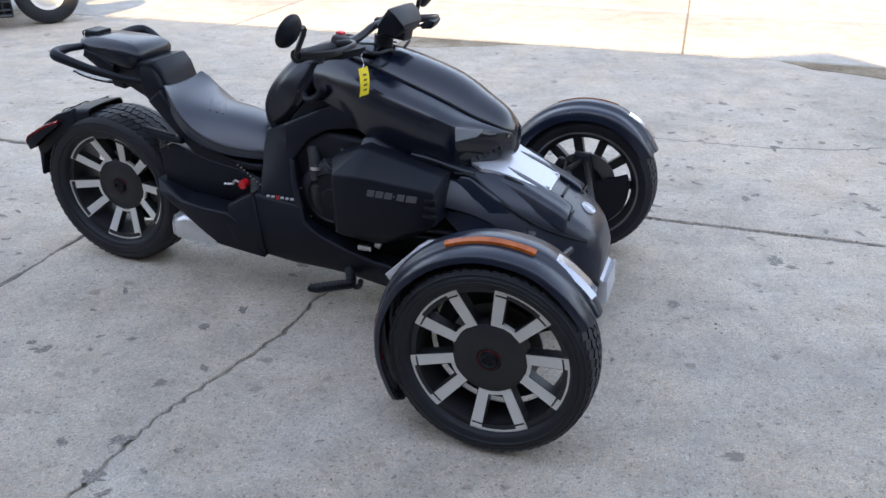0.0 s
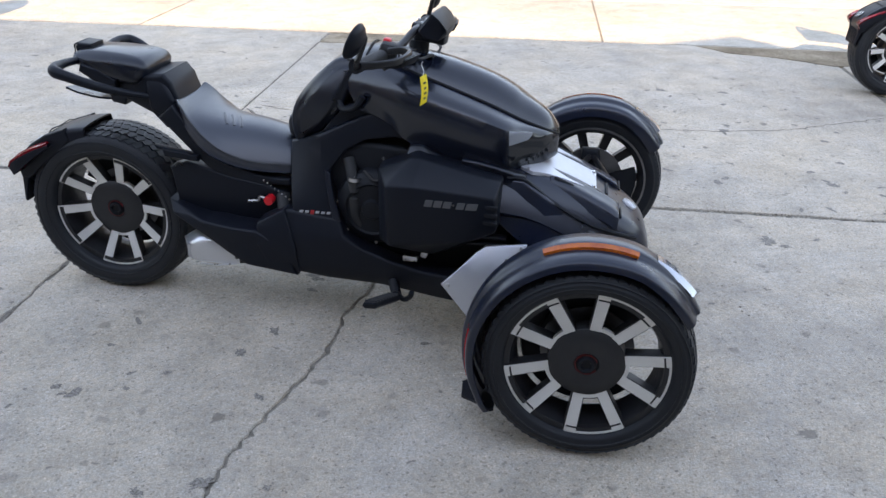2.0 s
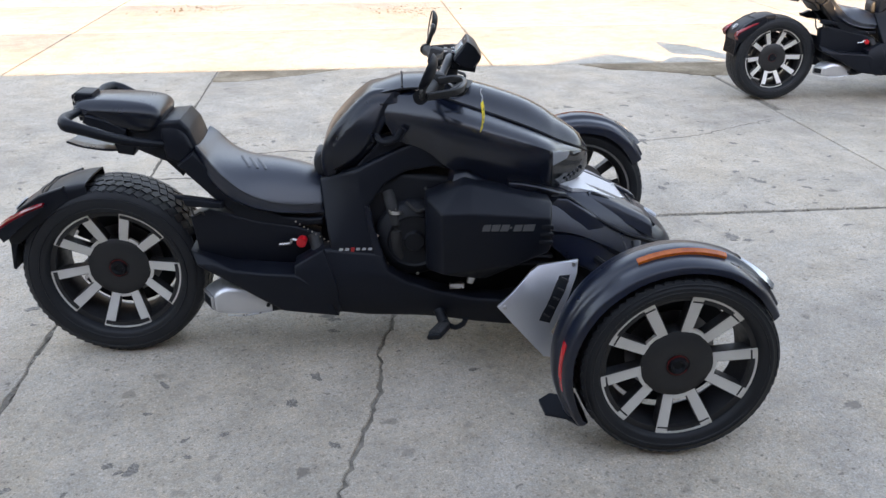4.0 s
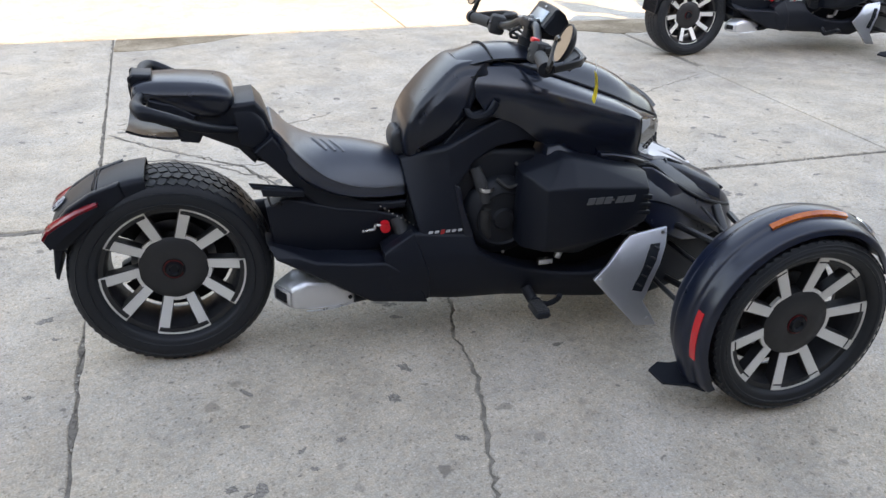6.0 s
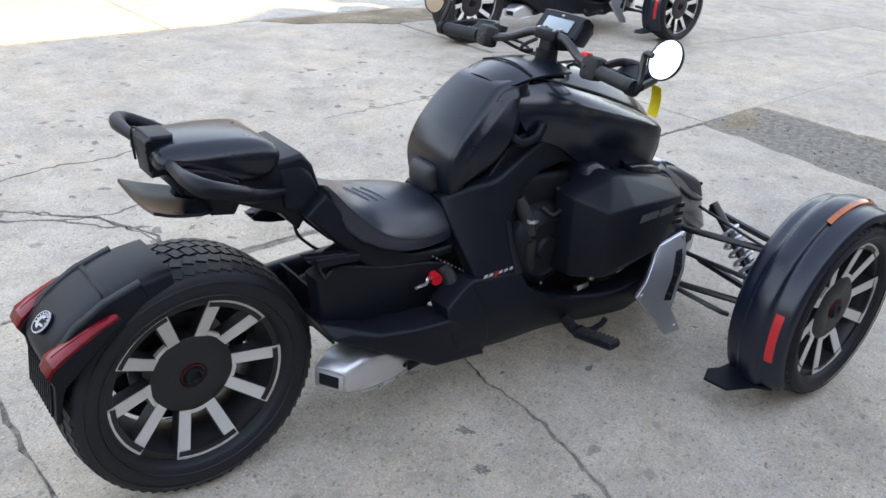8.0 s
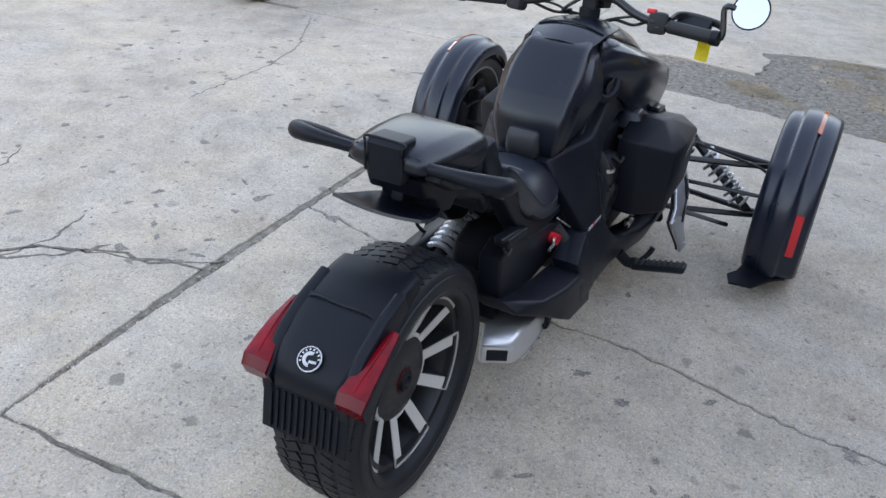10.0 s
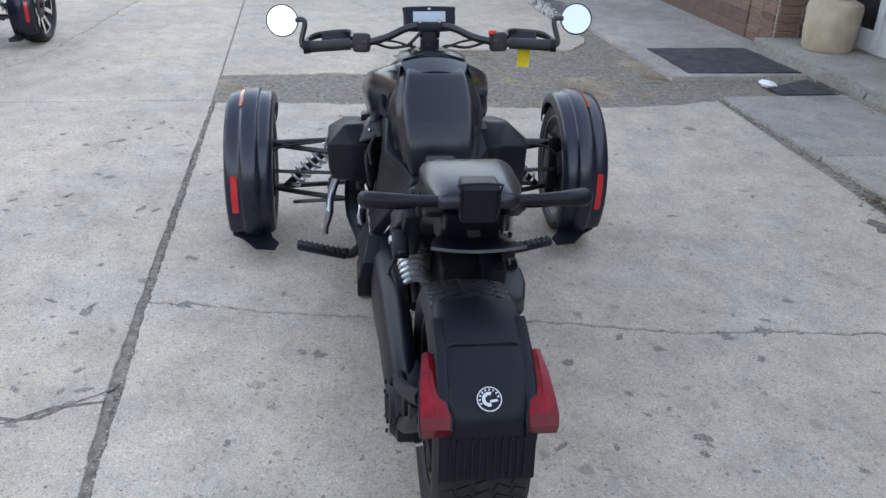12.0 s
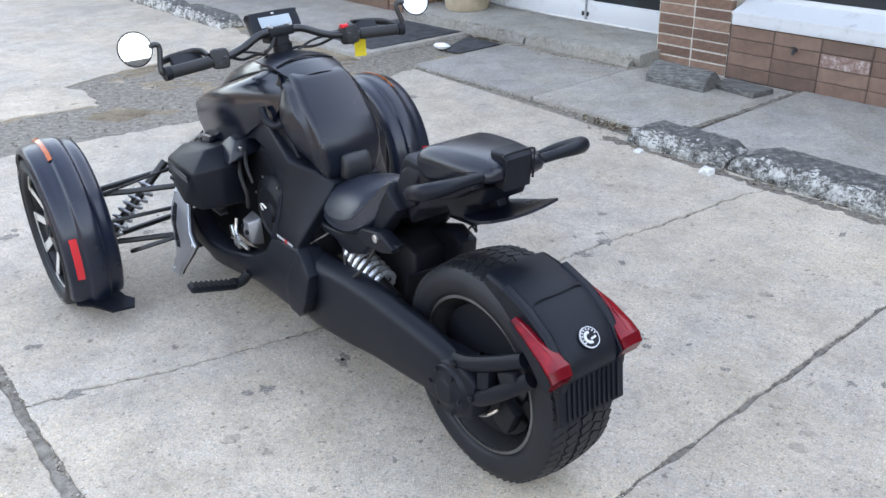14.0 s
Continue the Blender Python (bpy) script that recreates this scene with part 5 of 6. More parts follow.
        # hood side and suspension mount
        hs = [(1.385, 0.590), (1.475, 0.584), (1.555, 0.532), (1.640, 0.478), (1.740, 0.428), (1.825, 0.385), (1.858, 0.335), (1.845, 0.285), (1.740, 0.285), (1.600, 0.330), (1.480, 0.390), (1.400, 0.455)]
        wh = lambda x, y, z, s=s: (x, s * (0.215 + 0.30 * (0.53 - z) - 0.18 * smooth(1.5, 1.86, x) + y), z)
        part("hood_side", panel(hs, -0.03, 0.010, 0.007, 1, wh, 9), M_SATIN_SKY, t, "satin black hood side", 35)
        part("mount_block", panel([(1.46, 0.43), (1.60, 0.42), (1.84, 0.30), (1.86, 0.16), (1.70, 0.14), (1.48, 0.16), (1.44, 0.30)], -0.20, -0.04, 0.02, 1, wh), M_INNER, t)

        # wishbones, shock, tie rod and upright
        for z0, z1, nm in ((0.385, 0.400, "upper_arm"), (0.185, 0.205, "lower_arm")):
            arm = bmesh.new()
            for x0 in (1.56, 1.80):
                tube([(x0, s * 0.20, z0), (AXLE + (x0 - AXLE) * 0.35, s * 0.48, (z0 + z1) / 2), (AXLE, s * 0.615, z1)], 0.0115, 4, 8, arm)
            part(nm, arm, M_FRAME, t, "black tubular suspension arm")
        part("tie_rod", tube([(1.585, s * 0.2, 0.30), (1.60, s * 0.60, 0.31)], 0.008, 1, 8), M_FRAME, t)
        part("anti_roll_link", tube([(1.47, s * 0.2, 0.24), (1.50, s * 0.46, 0.215), (1.53, s * 0.50, 0.20)], 0.0085, 4, 8), M_FRAME, t)
        sh = part("shock_absorber", tube([(1.69, s * 0.27, 0.455), (1.69, s * 0.545, 0.205)], 0.016, 1, 12), M_FRAME, t, "black front shock absorber")
        part("coil_spring", spring((1.69, s * 0.34, 0.39), (1.69, s * 0.515, 0.232), 0.034, 0.0062, 7.5), M_SPRING, sh, "grey coil spring")
        part("upright", panel([(1.655, 0.43), (1.72, 0.43), (1.75, 0.29), (1.71, 0.17), (1.665, 0.17), (1.64, 0.29)], 0.585, 0.628, 0.012, 1, lambda x, y, z, s=s: (x, s * y, z)), M_INNER, t)
        part("brake_caliper", block((0.07, 0.045, 0.10), pose(1.60, s * 0.635, 0.335, 0, 25, 0), 0.012), M_INNER, t, "black brake caliper")
        part("brake_hose", tube([(1.66, s * 0.24, 0.44), (1.65, s * 0.42, 0.415), (1.63, s * 0.56, 0.40), (1.60, s * 0.62, 0.36)], 0.005, 5, 6), M_GRIP, t)

        # front fender: a hooped shell, closer to the tyre in front
        track, hub_z = (TRACK + 0.016, HUB_Z - 0.004) if s < 0 else (TRACK, HUB_Z)
        secs = []
        for a in (31, 40, 54, 72, 95, 118, 142, 166, 188, 206, 213):
            r = 0.302 + 0.017 * smooth(31, 75, a) + 0.004 * smooth(120, 190, a)
            wd = 1.0 - 0.15 * smooth(50, 31, a)
            wid = [(-0.108, -0.042), (-0.106, -0.018), (-0.094, 0.000), (-0.056, 0.007), (-0.044, 0.017), (0.004, 0.018), (0.018, 0.007), (0.045, 0.004), (0.062, 0.000), (0.073, -0.006), (0.079, -0.022)]
            sec = []
            for yy, dr in wid:
                rr = r + dr
                sec.append((AXLE + rr * math.cos(radians(a)), s * (track + 0.004 + yy * wd), hub_z + rr * math.sin(radians(a))))
            secs.append(sec)
        fender = part("front_fender", fender_skin(secs, 0.006, 3, 4), M_SATIN_SKY, t, "satin black hooped front fender", 50)
        amber = bmesh.new()
        for a0, a1, r0, r1, y0, y1, target in ((72, 114, 0.324, 0.3385, 0.009, 0.025, amber),):
            lathe([(r0, s * (track + y0)), (r1, s * (track + y0 + 0.002)), (r1 - 0.006, s * (track + y1)), (r0 - 0.006, s * (track + y1)), (r0, s * (track + y0))], (AXLE, 0, hub_z), 16, "y", target, a0, a1)
        part("side_marker", amber, M_ORANGE, fender, "long amber side marker lens")
        lamp = bmesh.new()
        lathe([(0.308, s * (track - 0.040)), (0.335, s * (track - 0.037)), (0.3375, s * (track + 0.000)), (0.325, s * (track + 0.014)), (0.308, s * (track - 0.040))], (AXLE, 0, hub_z), 12, "y", lamp, 40, 63)
        part("position_lamp", lamp, M_CLEAR, fender, "clear front position lamp")
        refl = bmesh.new()
        lathe([(0.318, s * (track + 0.032)), (0.3293, s * (track + 0.031)), (0.3268, s * (track + 0.056)), (0.316, s * (track + 0.056)), (0.318, s * (track + 0.032))], (AXLE, 0, hub_z), 10, "y", refl, 166, 193)
        part("reflector", refl, M_REDREF, fender, "red reflector strip")
        flap = [(0.585, 1.405), (0.560, 1.380), (0.575, 1.345), (0.650, 1.352), (0.700, 1.405), (0.745, 1.430), (0.745, 1.455), (0.600, 1.450)]
        fl = bmesh.new()
        rings = [[(x, s * y, z - 0.35 * (1.42 - x)) for y, x in flap] for z in (0.095, 0.103)]
        bridge(fl, rings)
        part("mud_flap", fl, M_BLACK, fender)

        # foot pegs
        peg = part("foot_peg", panel([(0.985, 0.232), (0.992, 0.246), (1.028, 0.247), (1.034, 0.233), (1.025, 0.224), (0.993, 0.223)], 0.0, 0.175, 0.008, 1, lambda x, y, z, s=s: (x + 0.066 - 0.235 * y, s * (0.290 + y), z - 0.058 + 0.36 * y)), M_INNER, t, "black ribbed foot peg")
        for i in range(9):
            part("tooth", block((0.040, 0.008, 0.009), pose(1.076 - 0.235 * (0.012 + 0.0185 * i), s * (0.302 + 0.0185 * i), 0.190 + 0.36 * (0.012 + 0.0185 * i), s * 20, 0, 0), 0.002), M_GRIP, peg)
        part("peg_mount", tube([(1.06, s * 0.24, 0.215), (1.078, s * 0.272, 0.180), (1.080, s * 0.300, 0.186)], 0.018, 4, 10), M_INNER, t)
        if s > 0:
            continue
        part("pedal_arm", tube([(1.085, s * 0.280, 0.180), (1.112, s * 0.306, 0.182), (1.135, s * 0.325, 0.205), (1.142, s * 0.332, 0.225)], 0.009, 4, 8), M_INNER, t, "short black foot pedal")

    # hood with silver cover, badge and skid plate
    hood = loft([
        hood_section(1.40, 0.615, (0.10, 0.612), (0.185, 0.595), (0.235, 0.545), (0.245, 0.48)),
        hood_section(1.50, 0.606, (0.10, 0.602), (0.168, 0.588), (0.222, 0.525), (0.235, 0.46)),
        hood_section(1.62, 0.556, (0.09, 0.552), (0.155, 0.538), (0.203, 0.470), (0.215, 0.40)),
        hood_section(1.73, 0.498, (0.09, 0.493), (0.146, 0.478), (0.185, 0.405), (0.195, 0.34)),
        hood_section(1.815, 0.446, (0.08, 0.441), (0.126, 0.426), (0.158, 0.355), (0.165, 0.29)),
        hood_section(1.862, 0.400, (0.06, 0.396), (0.100, 0.382), (0.128, 0.320), (0.135, 0.26)),
        hood_section(1.886, 0.338, (0.05, 0.334), (0.085, 0.322), (0.105, 0.275), (0.11, 0.225)),
    ], 4, 3)
    hd = part("hood", hood, M_SATIN_SKY, t, "satin black sloping hood, the reflected sky tinted into its colour", 50)
    zh = lambda x: float(np.interp(x, (1.40, 1.50, 1.62, 1.73, 1.815, 1.862, 1.886), (0.615, 0.606, 0.556, 0.498, 0.446, 0.400, 0.338)))
    for s in (-1, 1):
        groove = [(x, s * y, z + 0.002) for x, y, z in ((1.42, 0.205, 0.590), (1.475, 0.200, 0.585), (1.55, 0.202, 0.528), (1.617, 0.198, 0.484), (1.69, 0.188, 0.444), (1.75, 0.172, 0.420), (1.80, 0.150, 0.400), (1.835, 0.128, 0.386))]
        part("groove", tube(groove, 0.0085, 5, 8, None, 0.7), M_INNER, hd)
        pod = [[(x, s * y, z) for y, z in ((0.074, zh(x) + 0.000), (0.080, zh(x) + 0.008 * h), (0.115, zh(x) + 0.007 * h - 0.004), (0.152, zh(x) - 0.012 + 0.007 * h), (0.172, zh(x) - 0.045))] for x, h in ((1.555, 0.9), (1.62, 1.1), (1.70, 1.5), (1.768, 1.9), (1.776, 0.0))]
        part("hood_pod", fender_skin(pod, 0.004), M_SATIN_SKY, hd)
        part("slot", block((0.006, 0.080, 0.010), pose(1.781, s * 0.118, zh(1.781) - 0.002, 0, 25, 0), 0.002), M_INNER, hd)
        part("scoop", block((0.070, 0.020, 0.014), pose(1.595, s * 0.137, zh(1.595) - 0.004, s * 22, 24, s * -8), 0.006), M_INNER, hd)
    sil = bmesh.new()
    outline = [(1.458, 0.150), (1.496, 0.170), (1.528, 0.150), (1.575, 0.132), (1.635, 0.116), (1.700, 0.088)]
    ring = [(x, y) for x, y in outline] + [(x, -y) for x, y in outline[::-1]] + [(1.470, -0.120), (1.515, -0.100), (1.515, 0.100), (1.470, 0.120)]
    bridge(sil, [[(x, y, zh(x) + dz - 0.55 * abs(y) ** 2) for x, y in ring] for dz in (0.002, 0.014)])
    bmesh.ops.triangulate(sil, faces=[f for f in sil.faces if len(f.verts) > 4])
    sp = part("silver_cover", sil, M_SILVER_P, hd, "silver hood cover plate with bolts", 30)
    for x, y in ((1.482, 0.160), (1.482, -0.160), (1.690, 0.066), (1.690, -0.066)):
        bolt((x, y, zh(x) + 0.013 - 0.55 * y * y), 0.007, "z", sp)
    part("slot", block((0.010, 0.10, 0.012), pose(1.735, 0, zh(1.735) + 0.001, 0, 26, 0), 0.003), M_INNER, hd)
    bm = lathe([(0.0, 0.004), (0.012, 0.004), (0.013, 0.0), (0.020, 0.0), (0.021, 0.004), (0.025, 0.004), (0.026, -0.003)], (0, 0, 0), 28, "z")
    bm.transform(pose(1.815, 0, zh(1.815) + 0.003, 0, 31, 0))
    part("badge", bm, M_BADGE, hd, "round white and chrome badge")
    part("skid_plate", panel([(1.855, 0.28), (1.895, 0.235), (1.910, 0.24), (1.915, 0.16), (1.88, 0.13), (1.70, 0.13), (1.70, 0.145), (1.86, 0.16), (1.88, 0.19)], -0.09, 0.09, 0.004), M_SILVER_P, t, "silver skid plate")
    part("nose_grille", panel([(1.80, 0.32), (1.878, 0.30), (1.88, 0.20), (1.80, 0.18)], -0.105, 0.105, 0.01), M_INNER, t)

    # engine and inner bay
    part("engine_block", panel([(0.80, 0.60), (0.95, 0.66), (1.25, 0.63), (1.40, 0.56), (1.45, 0.30), (1.40, 0.20), (0.85, 0.20), (0.74, 0.35)], -0.155, 0.135, 0.02), M_INNER, t, "black engine")
    for s, out in ((-1, 0.200), (1, 0.168)):
        case = part("clutch_case", lathe([(0.0, s * (out + 0.010)), (0.030, s * (out + 0.010)), (0.036, s * out), (0.082, s * (out - 0.002)), (0.088, s * (out + 0.004)), (0.118, s * (out - 0.010)), (0.128, s * (out - 0.024)), (0.132, s * 0.11)], (0.985, 0, 0.445), 36), M_INNER, t, "round black engine case with bolts")
        for i in range(7):
            a = 2 * math.pi * i / 7 + 0.3
            bolt((0.985 + 0.121 * math.cos(a), s * (out - 0.008), 0.445 + 0.121 * math.sin(a)), 0.0052, "y", case)
        if s < 0:
            part("hose", tube([(0.90, s * 0.15, 0.60), (0.925, s * 0.185, 0.52), (0.93, s * 0.185, 0.42), (0.96, s * 0.17, 0.35)], 0.021, 5, 10), M_GRIP, t)
            part("hose_clamp", lathe([(0.0235, -0.006), (0.0245, 0.0), (0.0235, 0.006)], (0.928, s * 0.186, 0.545), 16, "z"), M_STEEL, t)
        part("engine_bracket", block((0.05, 0.02, 0.02), pose(1.12, s * 0.24, 0.302), 0.004), M_STEEL, t)
        part("engine_bracket", block((0.022, 0.016, 0.05), pose(1.17, s * 0.235, 0.33, 0, 20, 0), 0.004), M_STEEL, t)
        if s < 0:
            part("harness", tube([(1.02, s * 0.18, 0.62), (1.05, s * 0.20, 0.58), (1.00, s * 0.205, 0.55), (0.96, s * 0.19, 0.575)], 0.006, 5, 6), M_GRIP, t)
        if s > 0:
            cast = part("engine_casting", hull([(1.06, 0.17, 0.30), (1.06, 0.17, 0.40), (1.13, 0.17, 0.41), (1.15, 0.17, 0.31), (1.07, 0.215, 0.31), (1.08, 0.215, 0.385), (1.12, 0.215, 0.39), (1.135, 0.215, 0.32)], 0.006), M_ENGALU, t, "bare aluminium engine casting with a chrome rod")
            part("rod", tube([(1.05, 0.235, 0.305), (1.10, 0.242, 0.318), (1.14, 0.236, 0.345), (1.15, 0.225, 0.385)], 0.006, 4, 8), M_STEEL, cast)
            bolt((1.09, 0.218, 0.35), 0.009, "y", cast, M_INNER)
            bolt((1.12, 0.218, 0.365), 0.006, "y", cast, M_INNER)
            part("clip", tube([(0.905, 0.215, 0.500), (0.915, 0.222, 0.515), (0.930, 0.222, 0.505), (0.922, 0.218, 0.490)], 0.0035, 4, 6), M_STEEL, t)
            part("harness", tube([(1.13, 0.19, 0.60), (1.08, 0.215, 0.56), (1.06, 0.21, 0.50), (1.09, 0.20, 0.44)], 0.007, 5, 6), M_GRIP, t)
            part("harness", tube([(1.10, 0.18, 0.63), (1.04, 0.205, 0.60), (1.02, 0.20, 0.55)], 0.006, 5, 6), M_GRIP, t)
            bolt((1.075, 0.205, 0.655), 0.007, "y", t)
        part("cooling_rib", block((0.20, 0.03, 0.008), pose(1.33, s * 0.235, 0.375), 0.002), M_GREY, t)
        part("cooling_rib", block((0.20, 0.03, 0.008), pose(1.33, s * 0.235, 0.40), 0.002), M_GREY, t)

    # seat, subframe, passenger pad and grab bars
    # x, half width, height on the centre line, height of the rim, foot of the skirt
    SEAT = ((0.296, 0.085, 0.722, 0.722, 0.690), (0.306, 0.114, 0.738, 0.748, 0.694), (0.326, 0.130, 0.726, 0.732, 0.672), (0.356, 0.144, 0.706, 0.694, 0.622), (0.405, 0.158, 0.684, 0.646, 0.580), (0.460, 0.160, 0.670, 0.604, 0.552), (0.530, 0.158, 0.662, 0.576, 0.532), (0.600, 0.148, 0.648, 0.562, 0.522), (0.660, 0.132, 0.630, 0.556, 0.515), (0.690, 0.122, 0.616, 0.552, 0.515), (0.698, 0.112, 0.592, 0.545, 0.520))
    secs = []
    for x, w, zc, zr, zf in SEAT:
        d = zr - zc
        half = [(0.30, 0.04), (0.55, 0.18), (0.76, 0.46), (0.90, 0.80), (0.975, 1.0)]
        side = [(w * f, zc + d * g) for f, g in half] + [(w, zr - 0.010), (w * 0.985, 0.5 * (zr + zf)), (w * 0.93, zf)]
        secs.append([(x, 0.0, zc)] + [(x, y, z) for y, z in side] + [(x, 0.0, zf)] + [(x, -y, z) for y, z in side[::-1]])
    st = part("seat", loft(secs, 5, 2), M_SEAT, t, "black vinyl bucket seat with a raised rear lip", 60)
    for i in range(3):
        rib = []
        for y in (-0.075, -0.055, -0.03, -0.005):
            x = 0.425 + 0.026 * i - 0.45 * y
            zc, zr, w = (float(np.interp(x, [r[0] for r in SEAT], [r[k] for r in SEAT])) for k in (2, 3, 1))
            f = abs(y) / w
            rib.append((x, y, zc + (zr - zc) * float(np.interp(f, (0, 0.30, 0.55, 0.76), (0, 0.04, 0.18, 0.46))) + 0.0018))
        part("seat_rib", tube(rib, 0.0055, 4, 6, None, 0.3), M_MARK, st)
    for s in (-1, 1):
        part("seat_piping", tube([(x, s * w * 0.985, zr - 0.004) for x, w, zc, zr, zf in SEAT[1:9]], 0.0028, 4, 6), M_GREY, st)
    rail = [(0.292, 0.640), (0.245, 0.690), (0.300, 0.735), (0.325, 0.700), (0.380, 0.633), (0.465, 0.563), (0.560, 0.515), (0.640, 0.505), (0.690, 0.505), (0.690, 0.480), (0.610, 0.478), (0.530, 0.455), (0.445, 0.485), (0.352, 0.575)]
    for s in (-1, 1):
        rl = part("subframe_rail", panel(rail, s * 0.085, s * 0.138, 0.010), M_BLACK, t, "matte black seat rail")
        part("rail_arm", panel([(0.225, 0.600), (0.300, 0.588), (0.345, 0.580), (0.33, 0.565), (0.235, 0.585)], s * 0.13, s * 0.155, 0.006), M_BLACK, rl)
        if s < 0:
            part("rail_tab", panel([(0.255, 0.588), (0.378, 0.572), (0.380, 0.552), (0.262, 0.562)], s * 0.120, s * 0.160, 0.005), M_BLACK, rl)
            part("hook", tube([(0.275, s * 0.14, 0.555), (0.285, s * 0.15, 0.530), (0.305, s * 0.15, 0.540), (0.315, s * 0.14, 0.525)], 0.0035, 4, 8), M_FRAME, rl)
            continue
        bk = part("peg_bracket", panel([(0.235, 0.590), (0.300, 0.616), (0.395, 0.596), (0.422, 0.566), (0.380, 0.550), (0.290, 0.560), (0.245, 0.574)], s * 0.125, s * 0.168, 0.006), M_BLACK, rl)
        bolt((0.313, s * 0.169, 0.596), 0.012, "y", bk)
    tail = [(-0.030, 0.815), (0.020, 0.836), (0.205, 0.822), (0.262, 0.827), (0.288, 0.796), (0.308, 0.735), (0.290, 0.700), (0.250, 0.640), (0.205, 0.690), (0.112, 0.728), (0.100, 0.706), (0.050, 0.712), (0.040, 0.748), (-0.010, 0.770)]
    part("tail_cowl", panel(tail, -0.098, 0.098, 0.014, 1, lambda x, y, z: (x, y * (0.72 + 0.28 * smooth(0.02, 0.22, x)), z), 6), M_BLACK, t, "matte black tail section", 30)
    part("cowl_shoulder", panel([(0.205, 0.822), (0.258, 0.832), (0.288, 0.795), (0.308, 0.742), (0.270, 0.696), (0.218, 0.722)], -0.112, 0.112, 0.012, 1, lambda x, y, z: (x - 0.8 * y * y, y * (1.0 - 0.16 * smooth(0.76, 0.84, z)), z - 0.016), 4), M_BLACK, t)
    pad = [(-0.060, 0.850), (-0.062, 0.880), (-0.044, 0.895), (0.005, 0.901), (0.090, 0.898), (0.160, 0.888), (0.198, 0.868), (0.206, 0.836), (0.168, 0.796), (0.080, 0.804), (-0.010, 0.838)]
    pd = part("passenger_pad", panel(pad, -0.112, 0.112, 0.032, 3, lambda x, y, z: (x, y * (1.0 - 0.26 * smooth(0.86, 0.920, z)) * (0.86 + 0.14 * smooth(-0.06, 0.06, x)), z - 0.010 - 0.6 * y * y * smooth(0.87, 0.91, z)), 0), M_SATIN, t, "smooth satin black passenger pad", 60)
    part("hinge_box", panel([(-0.070, 0.890), (-0.058, 0.903), (-0.010, 0.900), (-0.010, 0.815), (-0.062, 0.812)], -0.042, 0.042, 0.008), M_BLACK, pd)
    part("hinge_line", tube([(-0.066, 0.042, 0.83), (-0.070, 0.042, 0.888), (-0.061, 0.042, 0.900), (-0.061, -0.042, 0.900), (-0.070, -0.042, 0.888), (-0.066, -0.042, 0.83)], 0.0030, 3, 6), M_INNER, pd)
    for s in (-1, 1):
        part("screw", disc((-0.052, s * 0.068, 0.868), 0.009, 0.008, "x", 14), M_INNER, pd)
        gb = bmesh.new()
        tube([(0.215, s * 0.095, 0.748), (0.150, s * 0.140, 0.768), (0.090, s * 0.192, 0.798), (0.052, s * 0.224, 0.822), (0.002, s * 0.242, 0.845), (-0.030, s * 0.238, 0.855), (-0.045, s * 0.200, 0.859), (-0.047, s * 0.150, 0.859), (-0.040, s * 0.085, 0.855)], 0.0150, 5, 12, gb, 1.05, ((0, 0.6), (0.2, 0.95), (0.45, 1.1), (0.62, 1.28), (0.75, 1.15), (0.9, 0.85), (1, 0.8)))
        part("grab_bar", gb, M_BLACK, t, "charcoal rubber grab bar")
        part("grab_bracket", panel([(0.10, 0.80), (0.04, 0.835), (-0.02, 0.850), (-0.03, 0.825), (0.03, 0.785), (0.09, 0.765)], s * 0.07, s * 0.112, 0.008), M_BLACK, t)
    wing = [[(x, y, z + 0.9 * y * y) for y in (-w, -w * 0.5, 0.0, w * 0.5, w)] for x, z, w in ((0.075, 0.722, 0.060), (0.02, 0.728, 0.088), (-0.045, 0.742, 0.102), (-0.088, 0.758, 0.104))]
    part("tail_wing", fender_skin(wing, 0.007), M_SATIN, t, "glossy black tail wing")
    part("wing_stay", block((0.05, 0.03, 0.05), pose(0.02, 0.0, 0.765, 0, 20, 0), 0.006), M_BLACK, t)

    # rear fender, tail lamps, splash guard
    secs = []
    for x, z, w, nx, nz, k in ((-0.062, 0.622, 0.097, -0.1, 1, 0.5), (-0.085, 0.620, 0.099, -0.17, 1, 0.65), (-0.125, 0.614, 0.101, -0.3, 0.95, 0.82), (-0.180, 0.597, 0.101, -0.5, 0.85, 1.0), (-0.225, 0.574, 0.100, -0.62, 0.78, 1.0)):
        secs.append([(x - nx * d * k, y, z - nz * d * k) for y, d in ((-w, 0.085), (-w, 0.045), (-w * 0.97, 0.016), (-w * 0.78, 0.002), (0, -0.004), (w * 0.78, 0.002), (w * 0.97, 0.016), (w, 0.045), (w, 0.085))])
    part("rear_fender", fender_skin(secs, 0.006), M_BLACK, t, "satin black rear fender", 45)
    secs = []
    for x, z, w in ((-0.195, 0.596, 0.097), (-0.255, 0.562, 0.093), (-0.305, 0.523, 0.086), (-0.332, 0.484, 0.080), (-0.330, 0.448, 0.078)):
        secs.append([(x + 0.02 * e, y, z - e * 0.03) for y, e in ((-w * 1.06, 1.6), (-w, 0.5), (-w * 0.85, 0.08), (0, 0), (w * 0.85, 0.08), (w, 0.5), (w * 1.06, 1.6))])
    fascia = part("tail_fascia", fender_skin(secs, 0.006), M_BLACK, t, "black tail panel with round badge", 45)
    part("seam", tube([(-0.205, y, 0.593 - 2.0 * max(0.0, abs(y) - 0.07)) for y in (-0.094, -0.07, 0.0, 0.07, 0.094)], 0.0022, 4, 6), M_INNER, fascia)
